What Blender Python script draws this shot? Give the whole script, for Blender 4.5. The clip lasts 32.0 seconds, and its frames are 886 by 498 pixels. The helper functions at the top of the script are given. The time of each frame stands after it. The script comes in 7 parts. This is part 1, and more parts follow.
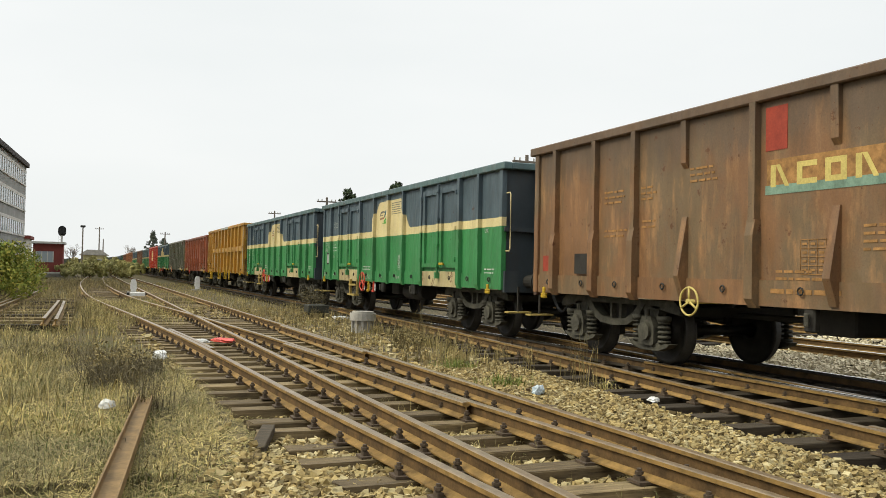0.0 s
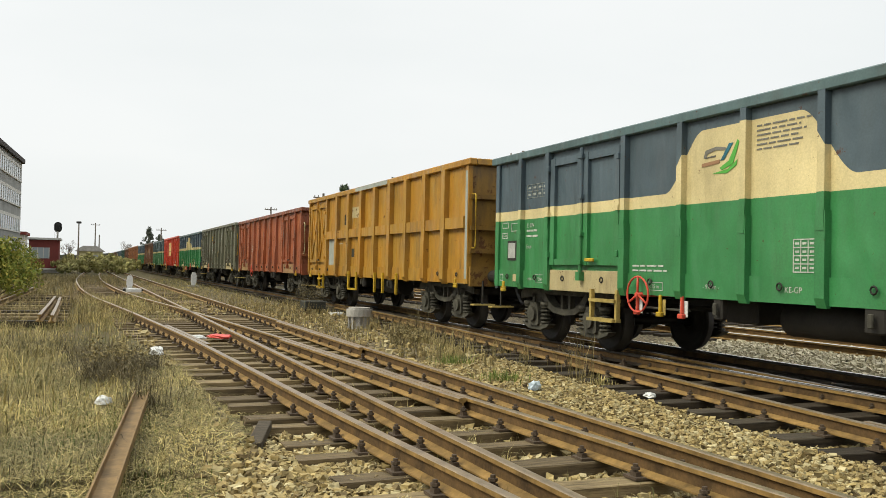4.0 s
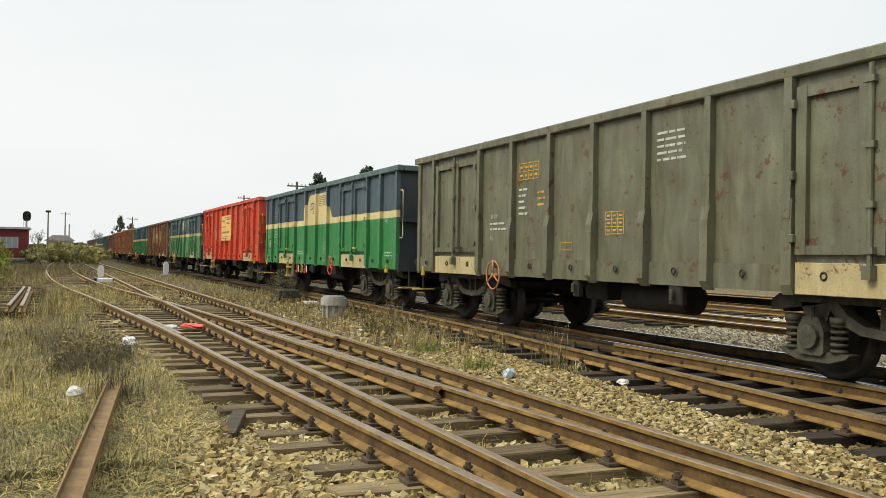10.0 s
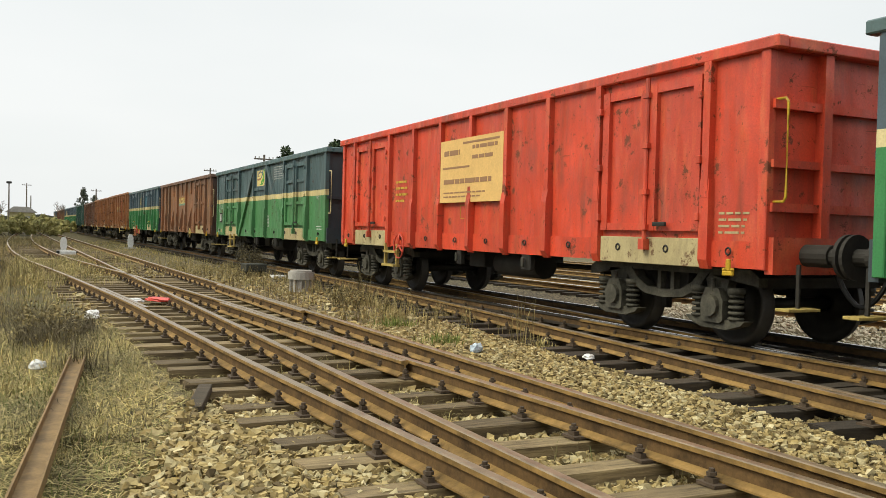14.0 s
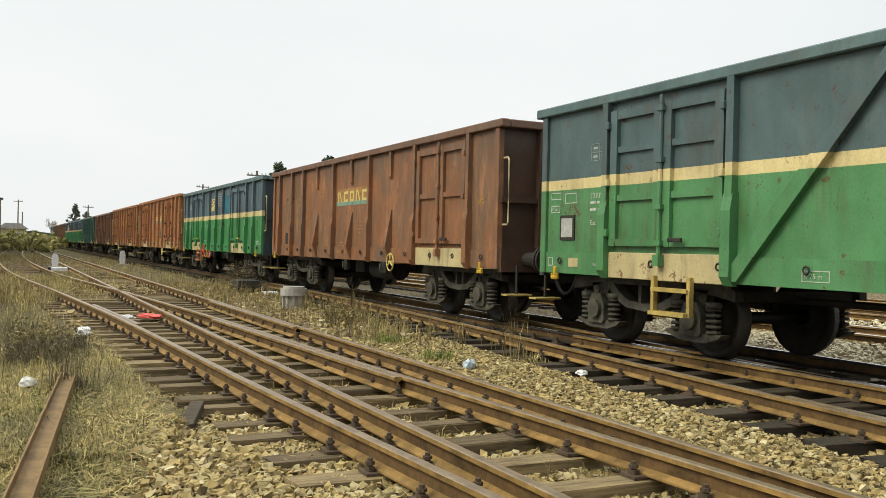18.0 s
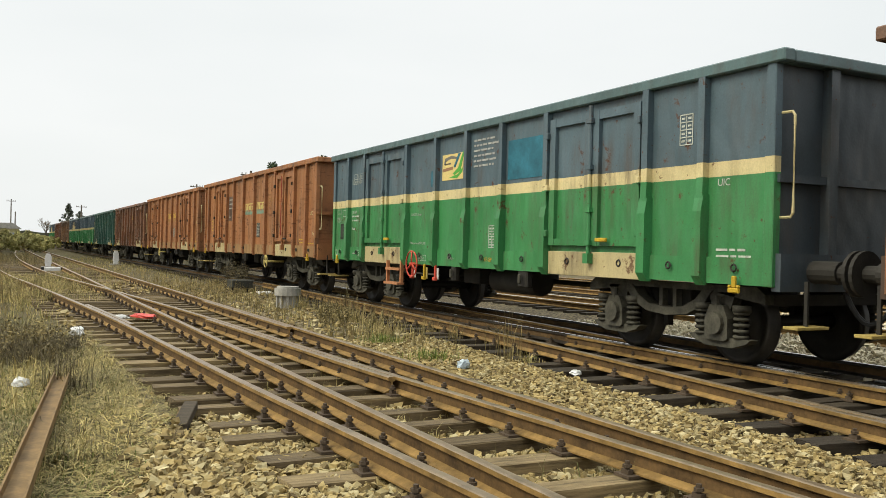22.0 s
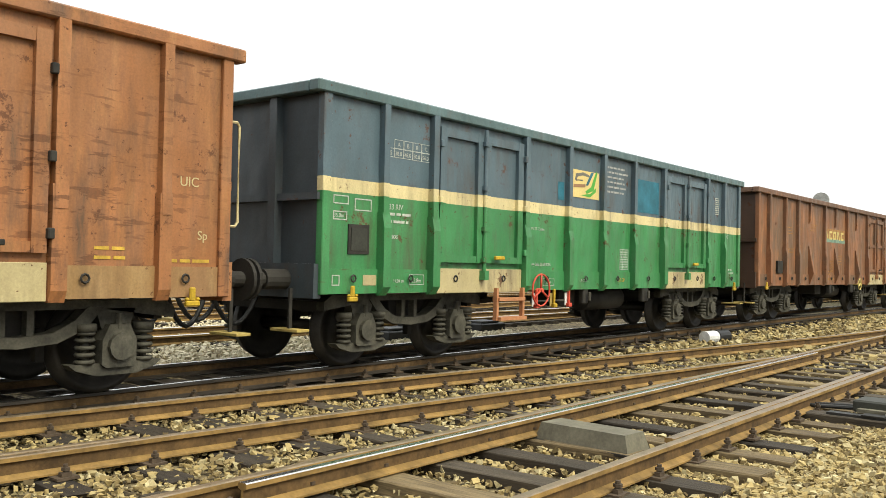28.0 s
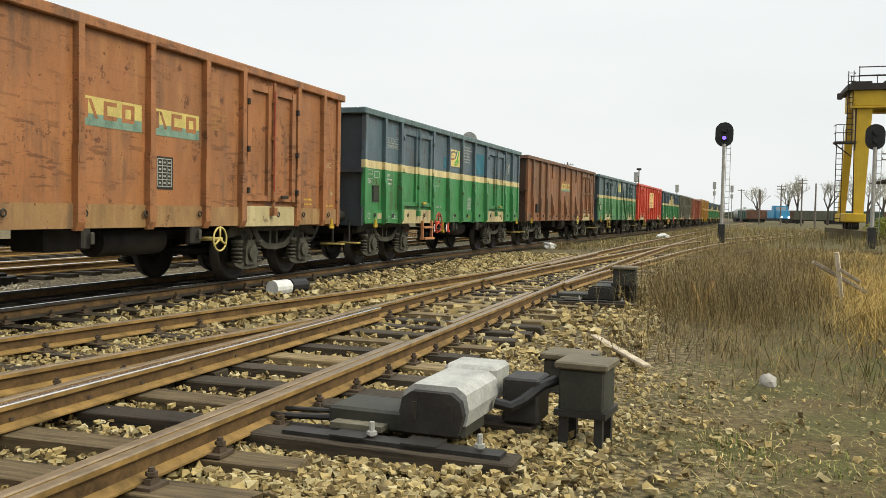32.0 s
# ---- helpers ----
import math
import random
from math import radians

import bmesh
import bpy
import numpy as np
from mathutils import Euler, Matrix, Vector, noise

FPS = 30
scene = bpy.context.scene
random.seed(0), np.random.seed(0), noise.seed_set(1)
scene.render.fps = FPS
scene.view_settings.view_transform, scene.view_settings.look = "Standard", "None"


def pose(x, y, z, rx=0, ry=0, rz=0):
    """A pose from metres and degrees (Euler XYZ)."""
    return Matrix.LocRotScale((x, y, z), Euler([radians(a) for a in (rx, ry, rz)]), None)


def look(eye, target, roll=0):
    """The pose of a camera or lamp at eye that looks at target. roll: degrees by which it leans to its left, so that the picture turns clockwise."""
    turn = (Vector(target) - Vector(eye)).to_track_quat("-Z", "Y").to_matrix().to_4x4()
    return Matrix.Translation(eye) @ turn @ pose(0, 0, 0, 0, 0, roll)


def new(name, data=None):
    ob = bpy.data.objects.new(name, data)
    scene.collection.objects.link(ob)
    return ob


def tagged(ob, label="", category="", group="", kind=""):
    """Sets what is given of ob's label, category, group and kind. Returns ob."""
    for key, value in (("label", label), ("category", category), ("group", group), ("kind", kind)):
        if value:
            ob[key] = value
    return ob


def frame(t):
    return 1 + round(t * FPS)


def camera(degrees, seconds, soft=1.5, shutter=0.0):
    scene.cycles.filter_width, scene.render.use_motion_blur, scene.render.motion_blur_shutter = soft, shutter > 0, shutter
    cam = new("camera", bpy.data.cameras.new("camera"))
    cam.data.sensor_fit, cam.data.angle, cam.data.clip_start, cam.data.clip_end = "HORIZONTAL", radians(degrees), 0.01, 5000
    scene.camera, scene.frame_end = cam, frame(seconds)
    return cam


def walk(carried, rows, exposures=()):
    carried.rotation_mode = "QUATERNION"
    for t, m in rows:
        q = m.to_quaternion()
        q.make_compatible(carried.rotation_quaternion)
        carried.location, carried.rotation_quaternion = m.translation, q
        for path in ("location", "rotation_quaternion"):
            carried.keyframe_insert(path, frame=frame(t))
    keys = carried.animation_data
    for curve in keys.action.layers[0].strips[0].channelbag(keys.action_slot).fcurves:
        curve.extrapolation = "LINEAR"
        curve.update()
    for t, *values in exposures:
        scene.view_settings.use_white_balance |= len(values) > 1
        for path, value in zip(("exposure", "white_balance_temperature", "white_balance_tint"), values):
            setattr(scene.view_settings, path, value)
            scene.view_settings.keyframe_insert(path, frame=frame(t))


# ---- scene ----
import collections
import functools

# ---------------------------------------------------------------- camera
cam = camera(53.69, 32.0, soft=0.65)
PATH = [
    (0, 0, 0, 1.213, -22.061, 1.459, 1.201),
    (0.5, 0, 0, 1.213, -22.054, 1.409, 1.213),
    (1, 0, 0, 1.213, -22.063, 1.241, 1.223),
    (1.5, 0, 0, 1.213, -22.075, 1.153, 1.228),
    (2, 0, 0, 1.213, -22.156, 1.135, 1.227),
    (2.5, 0, 0, 1.213, -22.224, 1.13, 1.228),
    (4.5, 0, 0, 1.213, -22.303, 1.217, 1.166),
    (5, 0, 0, 1.213, -22.314, 1.219, 1.159),
    (5.5, 0, 0, 1.213, -22.315, 1.243, 1.21),
    (6, 0, 0, 1.213, -22.317, 1.24, 1.208),
    (6.5, 0, 0, 1.213, -22.322, 1.238, 1.218),
    (7, 0, 0, 1.213, -22.345, 1.136, 1.282),
    (7.5, 0, 0, 1.213, -22.395, 0.978, 1.209),
    (8, 0, 0, 1.213, -22.437, 0.897, 1.201),
    (8.5, 0, 0, 1.213, -22.478, 0.918, 1.237),
    (9, 0, 0, 1.213, -22.547, 0.916, 1.161),
    (9.5, 0, 0, 1.213, -22.803, 0.724, 1.001),
    (10, 0, 0, 1.213, -23.98, 0.467, 0.984),
    (10.5, 0, 0, 1.213, -24.714, 0.191, 1.001),
    (11, 0, 0, 1.213, -25.103, -0.073, 1.125),
    (11.5, 0, 0, 1.213, -25.575, -0.346, 1.137),
    (12, 0, 0, 1.213, -25.905, -0.643, 1.247),
    (12.5, 0, 0, 1.213, -25.935, -0.806, 1.324),
    (13, 0, 0, 1.213, -26, -0.927, 1.343),
    (13.5, 0, 0, 1.213, -26.043, -1.049, 1.397),
    (14, 0, 0, 1.213, -26.095, -1.128, 1.424),
    (14.5, 0, 0, 1.213, -26.146, -1.179, 1.424),
    (16.5, 0, 0, 1.213, -26.368, -1.043, 1.443),
    (17, 0, 0, 1.213, -26.398, -0.519, 1.443),
    (17.5, 0, 0, 1.213, -26.478, -0.235, 1.336),
    (18, 0, 0, 1.213, -26.538, -0.067, 1.365),
    (18.5, 0, 0, 1.213, -26.594, -0.01, 1.35),
    (19, 0, 0, 1.213, -26.647, -0.019, 1.357),
    (19.5, 0, 0, 1.213, -26.692, -0.061, 1.37),
    (20, 0, 0, 1.213, -26.734, -0.057, 1.389),
    (20.5, 0, 0, 1.213, -26.804, -0.064, 1.369),
    (21, 0, 0, 1.213, -26.851, -0.061, 1.385),
    (21.5, 0, 0, 1.213, -26.879, -0.063, 1.373),
    (22, 0, 0, 1.213, -26.916, -0.059, 1.391),
    (22.5, 0, 0, 1.213, -26.728, -0.069, 1.343),
    (23, 0, 0, 1.213, -26.791, 0.043, 1.188),
    (23.5, 0.013, 0.02, 1.212, -32.435, 0.24, 0.949),
    (24, 0.009, -0.032, 1.243, -39.618, 0.234, 0.9),
    (24.5, -0.03, -0.08, 1.28, -48.027, 0.119, 1.05),
    (25, -0.2, -0.06, 1.29, -58.575, 0.313, 1),
    (25.5, -0.36, 0.08, 1.245, -77.4, 1.1, 1.2),
    (27.5, -0.09, 0.07, 1.208, -133.4, 1.35, 0.96),
    (28, -0.162, 0.019, 1.266, -141.521, 0.986, 1.197),
    (28.5, -0.194, 0.025, 1.262, -147.912, 1.06, 1.227),
    (29, -0.185, -0.015, 1.237, -152.876, 1.036, 0.833),
    (29.5, -0.181, -0.045, 1.234, -157.266, 0.948, 0.805),
    (30, -0.193, -0.026, 1.236, -161.402, 0.666, 0.833),
    (30.5, -0.191, -0.073, 1.22, -164.422, -0.379, 0.742),
    (31, -0.19, -0.6, 1.215, -163.84, -1.624, 0.8),
    (31.25, -0.19, -1.5, 1.21, -163.45, -1.87, 0.88),
    (31.5, -0.19, -2.5, 1.2, -163.02, -2.08, 0.95),
    (32, -0.19, -4.6, 1.18, -162.11, -2.45, 1.1),
]


def shot(x, y, z, yaw, pitch, roll):
    return pose(x, y, z, 90 + pitch, 0, yaw) @ pose(0, 0, 0, 0, 0, roll)


walk(cam, [(r[0], shot(*r[1:])) for r in PATH],
     exposures=((0.0, 0.0), (22.5, 0.0), (24.0, 0.05), (25.0, 0.48), (28.0, 0.34), (29.0, 0.08), (30.3, -0.16), (31.0, -0.12), (32.0, 0.0)))

# ---------------------------------------------------------------- world and sun
world = bpy.data.worlds.new("overcast_sky")
scene.world = world
world.use_nodes = True
wn = world.node_tree.nodes
wl = world.node_tree.links
wn.clear()
w_out = wn.new("ShaderNodeOutputWorld")
w_bg = wn.new("ShaderNodeBackground")
w_sky = wn.new("ShaderNodeTexSky")
w_sky.sky_type = "NISHITA"
w_sky.sun_disc = False
w_sky.sun_elevation = radians(45)
w_sky.sun_rotation = radians(-86)
w_sky.dust_density = 4.0
w_gain = wn.new("ShaderNodeVectorMath")
w_gain.operation = "SCALE"
w_gain.inputs["Scale"].default_value = 0.1
w_co = wn.new("ShaderNodeTexCoord")
w_map = wn.new("ShaderNodeMapping")
w_map.inputs["Scale"].default_value = (1.0, 1.0, 3.5)
w_noise = wn.new("ShaderNodeTexNoise")
w_noise.inputs["Scale"].default_value = 1.6
w_noise.inputs["Detail"].default_value = 4.0
w_ramp = wn.new("ShaderNodeValToRGB")
w_ramp.color_ramp.elements[0].position = 0.3
w_ramp.color_ramp.elements[0].color = (0.90, 0.94, 0.93, 1)
w_ramp.color_ramp.elements[1].position = 0.7
w_ramp.color_ramp.elements[1].color = (1.0, 1.02, 1.005, 1)
w_mix = wn.new("ShaderNodeMix")
w_mix.data_type = "RGBA"
w_mix.inputs[0].default_value = 0.9
wl.new(w_sky.outputs[0], w_gain.inputs[0])
wl.new(w_co.outputs["Generated"], w_map.inputs[0])
wl.new(w_map.outputs[0], w_noise.inputs["Vector"])
wl.new(w_noise.outputs["Fac"], w_ramp.inputs[0])
wl.new(w_gain.outputs[0], w_mix.inputs[6])
wl.new(w_ramp.outputs[0], w_mix.inputs[7])
wl.new(w_mix.outputs[2], w_bg.inputs[0])
# an overcast sky is brighter overhead than at the horizon
w_sep = wn.new("ShaderNodeSeparateXYZ")
w_up = wn.new("ShaderNodeMapRange")
for key, value in (("From Min", 0.35), ("From Max", 1.0), ("To Min", 1.0), ("To Max", 2.1)):
    w_up.inputs[key].default_value = value
wl.new(w_co.outputs["Generated"], w_sep.inputs[0])
wl.new(w_sep.outputs[2], w_up.inputs["Value"])
wl.new(w_up.outputs[0], w_bg.inputs[1])
wl.new(w_bg.outputs[0], w_out.inputs[0])

sun_data = bpy.data.lights.new("sun", "SUN")
sun_data.energy = 2.8
sun_data.angle = radians(28)
sun_data.color = (1.0, 0.955, 0.74)
sun = new("sun", sun_data)
sun.matrix_world = look((-30, 2, 30), (0, 0, 0))


# ---------------------------------------------------------------- materials
def nodes_of(name, rough=0.8, metal=0.0):
    m = bpy.data.materials.new(name)
    m.use_nodes = True
    n, l = m.node_tree.nodes, m.node_tree.links
    b = n["Principled BSDF"]
    b.inputs["Roughness"].default_value = rough
    b.inputs["Metallic"].default_value = metal
    b.inputs["Specular IOR Level"].default_value = 0.3
    return m, n, l, b


def coords(n, l, scale=(1, 1, 1), space="Object"):
    c = n.new("ShaderNodeTexCoord")
    mp = n.new("ShaderNodeMapping")
    mp.inputs["Scale"].default_value = scale
    l.new(c.outputs[space], mp.inputs[0])
    return mp.outputs[0]


def noise_of(n, l, vec, scale, detail=4.0, rough=0.6):
    t = n.new("ShaderNodeTexNoise")
    t.inputs["Scale"].default_value = scale
    t.inputs["Detail"].default_value = detail
    t.inputs["Roughness"].default_value = rough
    l.new(vec, t.inputs["Vector"])
    return t.outputs["Fac"]


def ramp_of(n, l, fac, lo, hi, c0=(0, 0, 0), c1=(1, 1, 1)):
    r = n.new("ShaderNodeValToRGB")
    r.color_ramp.elements[0].position, r.color_ramp.elements[1].position = lo, hi
    r.color_ramp.elements[0].color, r.color_ramp.elements[1].color = (*c0, 1), (*c1, 1)
    l.new(fac, r.inputs[0])
    return r.outputs[0]


def mixed(n, l, fac, a, b, mode="MIX"):
    m = n.new("ShaderNodeMix")
    m.data_type = "RGBA"
    m.blend_type = mode
    for k, v in ((0, fac), (6, a), (7, b)):
        if isinstance(v, (int, float)):
            m.inputs[k].default_value = v
        elif isinstance(v, tuple):
            m.inputs[k].default_value = (*v, 1)
        else:
            l.new(v, m.inputs[k])
    return m.outputs[2]


def maths(n, l, op, a, b=0.0):
    m = n.new("ShaderNodeMath")
    m.operation = op
    for k, v in ((0, a), (1, b)):
        if isinstance(v, (int, float)):
            m.inputs[k].default_value = v
        else:
            l.new(v, m.inputs[k])
    return m.outputs[0]


def bumped(n, l, b, height, strength=0.3, dist=0.01):
    u = n.new("ShaderNodeBump")
    u.inputs["Strength"].default_value = strength
    u.inputs["Distance"].default_value = dist
    l.new(height, u.inputs["Height"])
    l.new(u.outputs[0], b.inputs["Normal"])


def worn(name, col, dark=0.6, scale=3.0, rough=0.75, metal=0.0, bump=0.25, fine=40.0, spread=0.35, space="Object"):
    """A plain surface with blotches and grain."""
    m, n, l, b = nodes_of(name, rough, metal)
    v = coords(n, l, space=space)
    big = noise_of(n, l, v, scale, 6, 0.65)
    small = noise_of(n, l, v, fine, 3, 0.6)
    d = tuple(c * dark for c in col)
    c = mixed(n, l, ramp_of(n, l, big, 0.5 - spread / 2, 0.5 + spread / 2), d, col)
    c = mixed(n, l, 0.5, c, ramp_of(n, l, small, 0.25, 0.75, (0.55, 0.55, 0.55), (1, 1, 1)), "MULTIPLY")
    l.new(c, b.inputs["Base Color"])
    bumped(n, l, b, small, bump, 0.004)
    return m


RUST = (0.105, 0.042, 0.02)


def painted(name, col, rust=0.35, streak=0.35, bands=None, rough=0.44, dull=0.2, fade=None, scratch=0.0, tide=None, dent=0.11):
    """Wagon paint with rust, chips, scratches, dust and run-down streaks. bands: paint lines by height, as (upper, cream, lower, z0, z1, panel)."""
    m, n, l, b = nodes_of(name, rough)
    b.inputs["Specular IOR Level"].default_value = 0.5
    c0 = n.new("ShaderNodeTexCoord")
    v = c0.outputs["Object"]
    inf = n.new("ShaderNodeObjectInfo")
    off = n.new("ShaderNodeCombineXYZ")
    l.new(maths(n, l, "MULTIPLY", inf.outputs["Random"], 20.0), off.inputs[1])

    def mapped(scale, turn=0.0, loose=True):
        mp = n.new("ShaderNodeMapping")
        mp.inputs["Scale"].default_value = scale
        mp.inputs["Rotation"].default_value = (turn, 0, 0)
        l.new(v, mp.inputs[0])
        if loose:
            l.new(off.outputs[0], mp.inputs["Location"])
        return mp.outputs[0]

    if bands:
        upper, cream, lower, z0, z1, panel = bands
        sep = n.new("ShaderNodeSeparateXYZ")
        l.new(v, sep.inputs[0])
        y, z = sep.outputs[1], sep.outputs[2]
        over = maths(n, l, "GREATER_THAN", z, z1)
        if panel:
            # the cream field rises to a plateau between two hollow shoulders
            yc, half, top = panel
            d = maths(n, l, "ABSOLUTE", maths(n, l, "SUBTRACT", y, yc))
            t = maths(n, l, "MINIMUM", maths(n, l, "MAXIMUM", maths(n, l, "DIVIDE", maths(n, l, "SUBTRACT", half, d), 0.75), 0.0), 1.0)
            ease = maths(n, l, "MULTIPLY", maths(n, l, "MULTIPLY", t, t), maths(n, l, "SUBTRACT", 3.0, maths(n, l, "MULTIPLY", t, 2.0)))
            edge = maths(n, l, "ADD", z1, maths(n, l, "MULTIPLY", ease, top - z1))
            over = maths(n, l, "GREATER_THAN", z, edge)
        base = mixed(n, l, maths(n, l, "GREATER_THAN", z, z0), lower, cream)
        base = mixed(n, l, over, base, upper)
    else:
        base = mixed(n, l, 0.0, col, col)
    loose = mapped((1, 1, 1))
    broad = noise_of(n, l, loose, 0.9, 6, 0.62)
    base = mixed(n, l, dull + 0.25, base, ramp_of(n, l, broad, 0.32, 0.66, (0.42, 0.40, 0.37), (1.12, 1.1, 1.06)), "MULTIPLY")
    if fade:
        # sun-bleached and rusted fields with soft vertical edges
        base = mixed(n, l, ramp_of(n, l, noise_of(n, l, mapped((1.0, 1.0, 0.7)), 1.0, 7, 0.66), 0.44, 0.58), base, fade[0])
        base = mixed(n, l, ramp_of(n, l, noise_of(n, l, mapped((1.2, 3.2, 0.7)), 1.5, 7, 0.7), 0.52, 0.68, (0, 0, 0), (0.75, 0.75, 0.75)), base, fade[1])
    if tide:
        # a darker band under the top edge, ragged below
        sp = n.new("ShaderNodeSeparateXYZ")
        l.new(v, sp.inputs[0])
        lvl = maths(n, l, "ADD", sp.outputs[2], maths(n, l, "MULTIPLY", noise_of(n, l, mapped((1.2, 1.2, 0.5)), 1.3, 6, 0.7), 1.6))
        base = mixed(n, l, ramp_of(n, l, maths(n, l, "DIVIDE", lvl, 5.0), (tide[0] + 0.6) / 5.0, (tide[0] + 1.0) / 5.0, (0, 0, 0), (0.8, 0.8, 0.8)), base, tide[1])
    # washed-down dirt in narrow runs, thicker in some fields
    run_ = ramp_of(n, l, noise_of(n, l, mapped((3.0, 3.0, 0.45)), 1.6, 7, 0.7), 0.46, 0.7)
    where = ramp_of(n, l, noise_of(n, l, mapped((0.7, 0.7, 0.9)), 1.1, 3, 0.5), 0.38, 0.62)
    base = mixed(n, l, maths(n, l, "MULTIPLY", maths(n, l, "MULTIPLY", run_, where), streak * 1.5), base, (0.075, 0.048, 0.03))
    spots = ramp_of(n, l, noise_of(n, l, loose, 3.4, 9, 0.74), 0.665 - 0.2 * rust, 0.70 - 0.19 * rust)
    chips = ramp_of(n, l, noise_of(n, l, loose, 15.0, 4, 0.6), 0.70 - 0.08 * rust, 0.73 - 0.08 * rust)
    spots = maths(n, l, "MAXIMUM", spots, chips)
    if scratch:
        for turn, k, sz in ((0.95, 0.0, 9.0), (-1.15, 0.01, 11.0), (1.45, 0.02, 8.0)):
            sc = ramp_of(n, l, noise_of(n, l, mapped((1.5, 1.7, sz), turn), 1.0, 4, 0.62), 0.715 + k - 0.06 * scratch, 0.745 + k - 0.06 * scratch)
            sc = maths(n, l, "MULTIPLY", sc, where)
            spots = maths(n, l, "MAXIMUM", spots, maths(n, l, "MULTIPLY", sc, 0.8))
    base = mixed(n, l, maths(n, l, "MULTIPLY", spots, 0.85), base, RUST)
    dust = ramp_of(n, l, noise_of(n, l, v, 45, 5, 0.7), 0.3, 0.75, (0.66, 0.65, 0.62), (1.08, 1.07, 1.03))
    base = mixed(n, l, 0.7, base, dust, "MULTIPLY")
    l.new(base, b.inputs["Base Color"])
    rr = ramp_of(n, l, spots, 0, 1, (rough,) * 3, (0.9,) * 3)
    l.new(rr, b.inputs["Roughness"])
    dents = maths(n, l, "ADD", noise_of(n, l, mapped((1.5, 2.6, 0.9)), 1.0, 2, 0.5), maths(n, l, "MULTIPLY", noise_of(n, l, loose, 6.0, 3, 0.6), 0.05))
    bumped(n, l, b, dents, 0.75, dent)
    return m


def plain(name, col, rough=0.6, metal=0.0, glow=0.0):
    m, n, l, b = nodes_of(name, rough, metal)
    b.inputs["Base Color"].default_value = (*col, 1)
    if glow:
        b.inputs["Emission Color"].default_value = (*col, 1)
        b.inputs["Emission Strength"].default_value = glow
    return m


GREEN, BLUE, CREAM = (0.042, 0.225, 0.075), (0.075, 0.11, 0.138), (0.70, 0.59, 0.32)
M = {}
M["livery_panel"] = painted("green_blue_paint_with_cream_field", GREEN, 0.06, 0.15, (BLUE, CREAM, GREEN, 2.05, 2.21, (0.0, 1.52, 2.93)))
M["livery_band"] = painted("green_blue_paint_with_cream_band", GREEN, 0.26, 0.5, ((0.088, 0.136, 0.170), CREAM, (0.047, 0.235, 0.080), 2.05, 2.21, None), scratch=0.7)
# top rails of the green-blue wagons: the light they catch paints them paler
M["coping"] = painted("lit_teal_grey_paint", (0.085, 0.145, 0.155), 0.2, 0.3)
M["livery_old"] = painted("faded_green_blue_paint", GREEN, 0.25, 0.45, ((0.07, 0.118, 0.13), (0.66, 0.55, 0.28), (0.075, 0.235, 0.092), 2.05, 2.19, None))
M["teal"] = painted("dark_teal_paint", (0.03, 0.10, 0.075), 0.35, 0.3)
M["brown"] = painted("brown_wagon_paint", (0.205, 0.102, 0.043), 0.2, 0.45, rough=0.62, fade=((0.15, 0.098, 0.05), (0.37, 0.195, 0.08)), tide=(2.75, (0.10, 0.066, 0.042)))
M["brown_red"] = painted("red_brown_wagon_paint", (0.255, 0.106, 0.044), 0.2, 0.45, rough=0.6, fade=((0.15, 0.085, 0.048), (0.40, 0.175, 0.07)), tide=(2.95, (0.13, 0.072, 0.046)))
M["orange_brown"] = painted("orange_brown_paint", (0.36, 0.145, 0.05), 0.34, 0.6, rough=0.6, fade=((0.275, 0.115, 0.042), (0.38, 0.175, 0.062)), scratch=2.0)
M["sole_ochre"] = painted("dusty_ochre_paint", (0.33, 0.195, 0.075), 0.3, 0.6, rough=0.65, fade=((0.27, 0.145, 0.06), (0.36, 0.23, 0.10)))
M["rust_brown"] = painted("rust_brown_paint", (0.21, 0.09, 0.042), 0.5, 0.5, fade=((0.12, 0.065, 0.04), (0.30, 0.15, 0.065)))
M["yellow"] = painted("ochre_yellow_paint", (0.44, 0.215, 0.02), 0.14, 0.55, fade=((0.37, 0.205, 0.03), (0.47, 0.25, 0.034)), scratch=0.6)
M["yellow_end"] = painted("rusty_ochre_paint", (0.30, 0.17, 0.035), 0.55, 0.5)
# brown wagon ends with their shade in the colour; also a dark number panel
M["brown_end"] = painted("shaded_end_dark_panel_brown", (0.085, 0.05, 0.034), 0.4, 0.4)
M["red_brown"] = painted("red_oxide_paint", (0.37, 0.10, 0.038), 0.32, 0.7, fade=((0.26, 0.076, 0.035), (0.43, 0.165, 0.06)), scratch=0.7, tide=(3.0, (0.16, 0.06, 0.036)), dent=0.17)
M["olive"] = painted("olive_grey_paint", (0.145, 0.148, 0.098), 0.38, 0.45, fade=((0.12, 0.12, 0.082), (0.18, 0.178, 0.115)), dent=0.16)
M["red"] = painted("signal_red_paint", (0.66, 0.072, 0.03), 0.4, 0.45, fade=((0.50, 0.06, 0.03), (0.62, 0.13, 0.05)), scratch=0.6)
M["cream"] = painted("cream_paint", (0.50, 0.42, 0.23), 0.42, 0.5)
# ends of the green-blue wagons, darkened in the colour for their shade
M["blue_end"] = painted("shaded_blue_grey_paint", (0.05, 0.066, 0.08), 0.12, 0.3)
M["grab"] = worn("cream_enamel", (0.62, 0.52, 0.28), 0.75, 5.0, 0.5)
M["emblem"] = worn("faded_grey_lettering", (0.20, 0.19, 0.16), 0.7, 8.0, 0.7)
M["under"] = worn("sooty_steel", (0.038, 0.034, 0.028), 0.4, 3.0, 0.7, 0.0, 0.4)
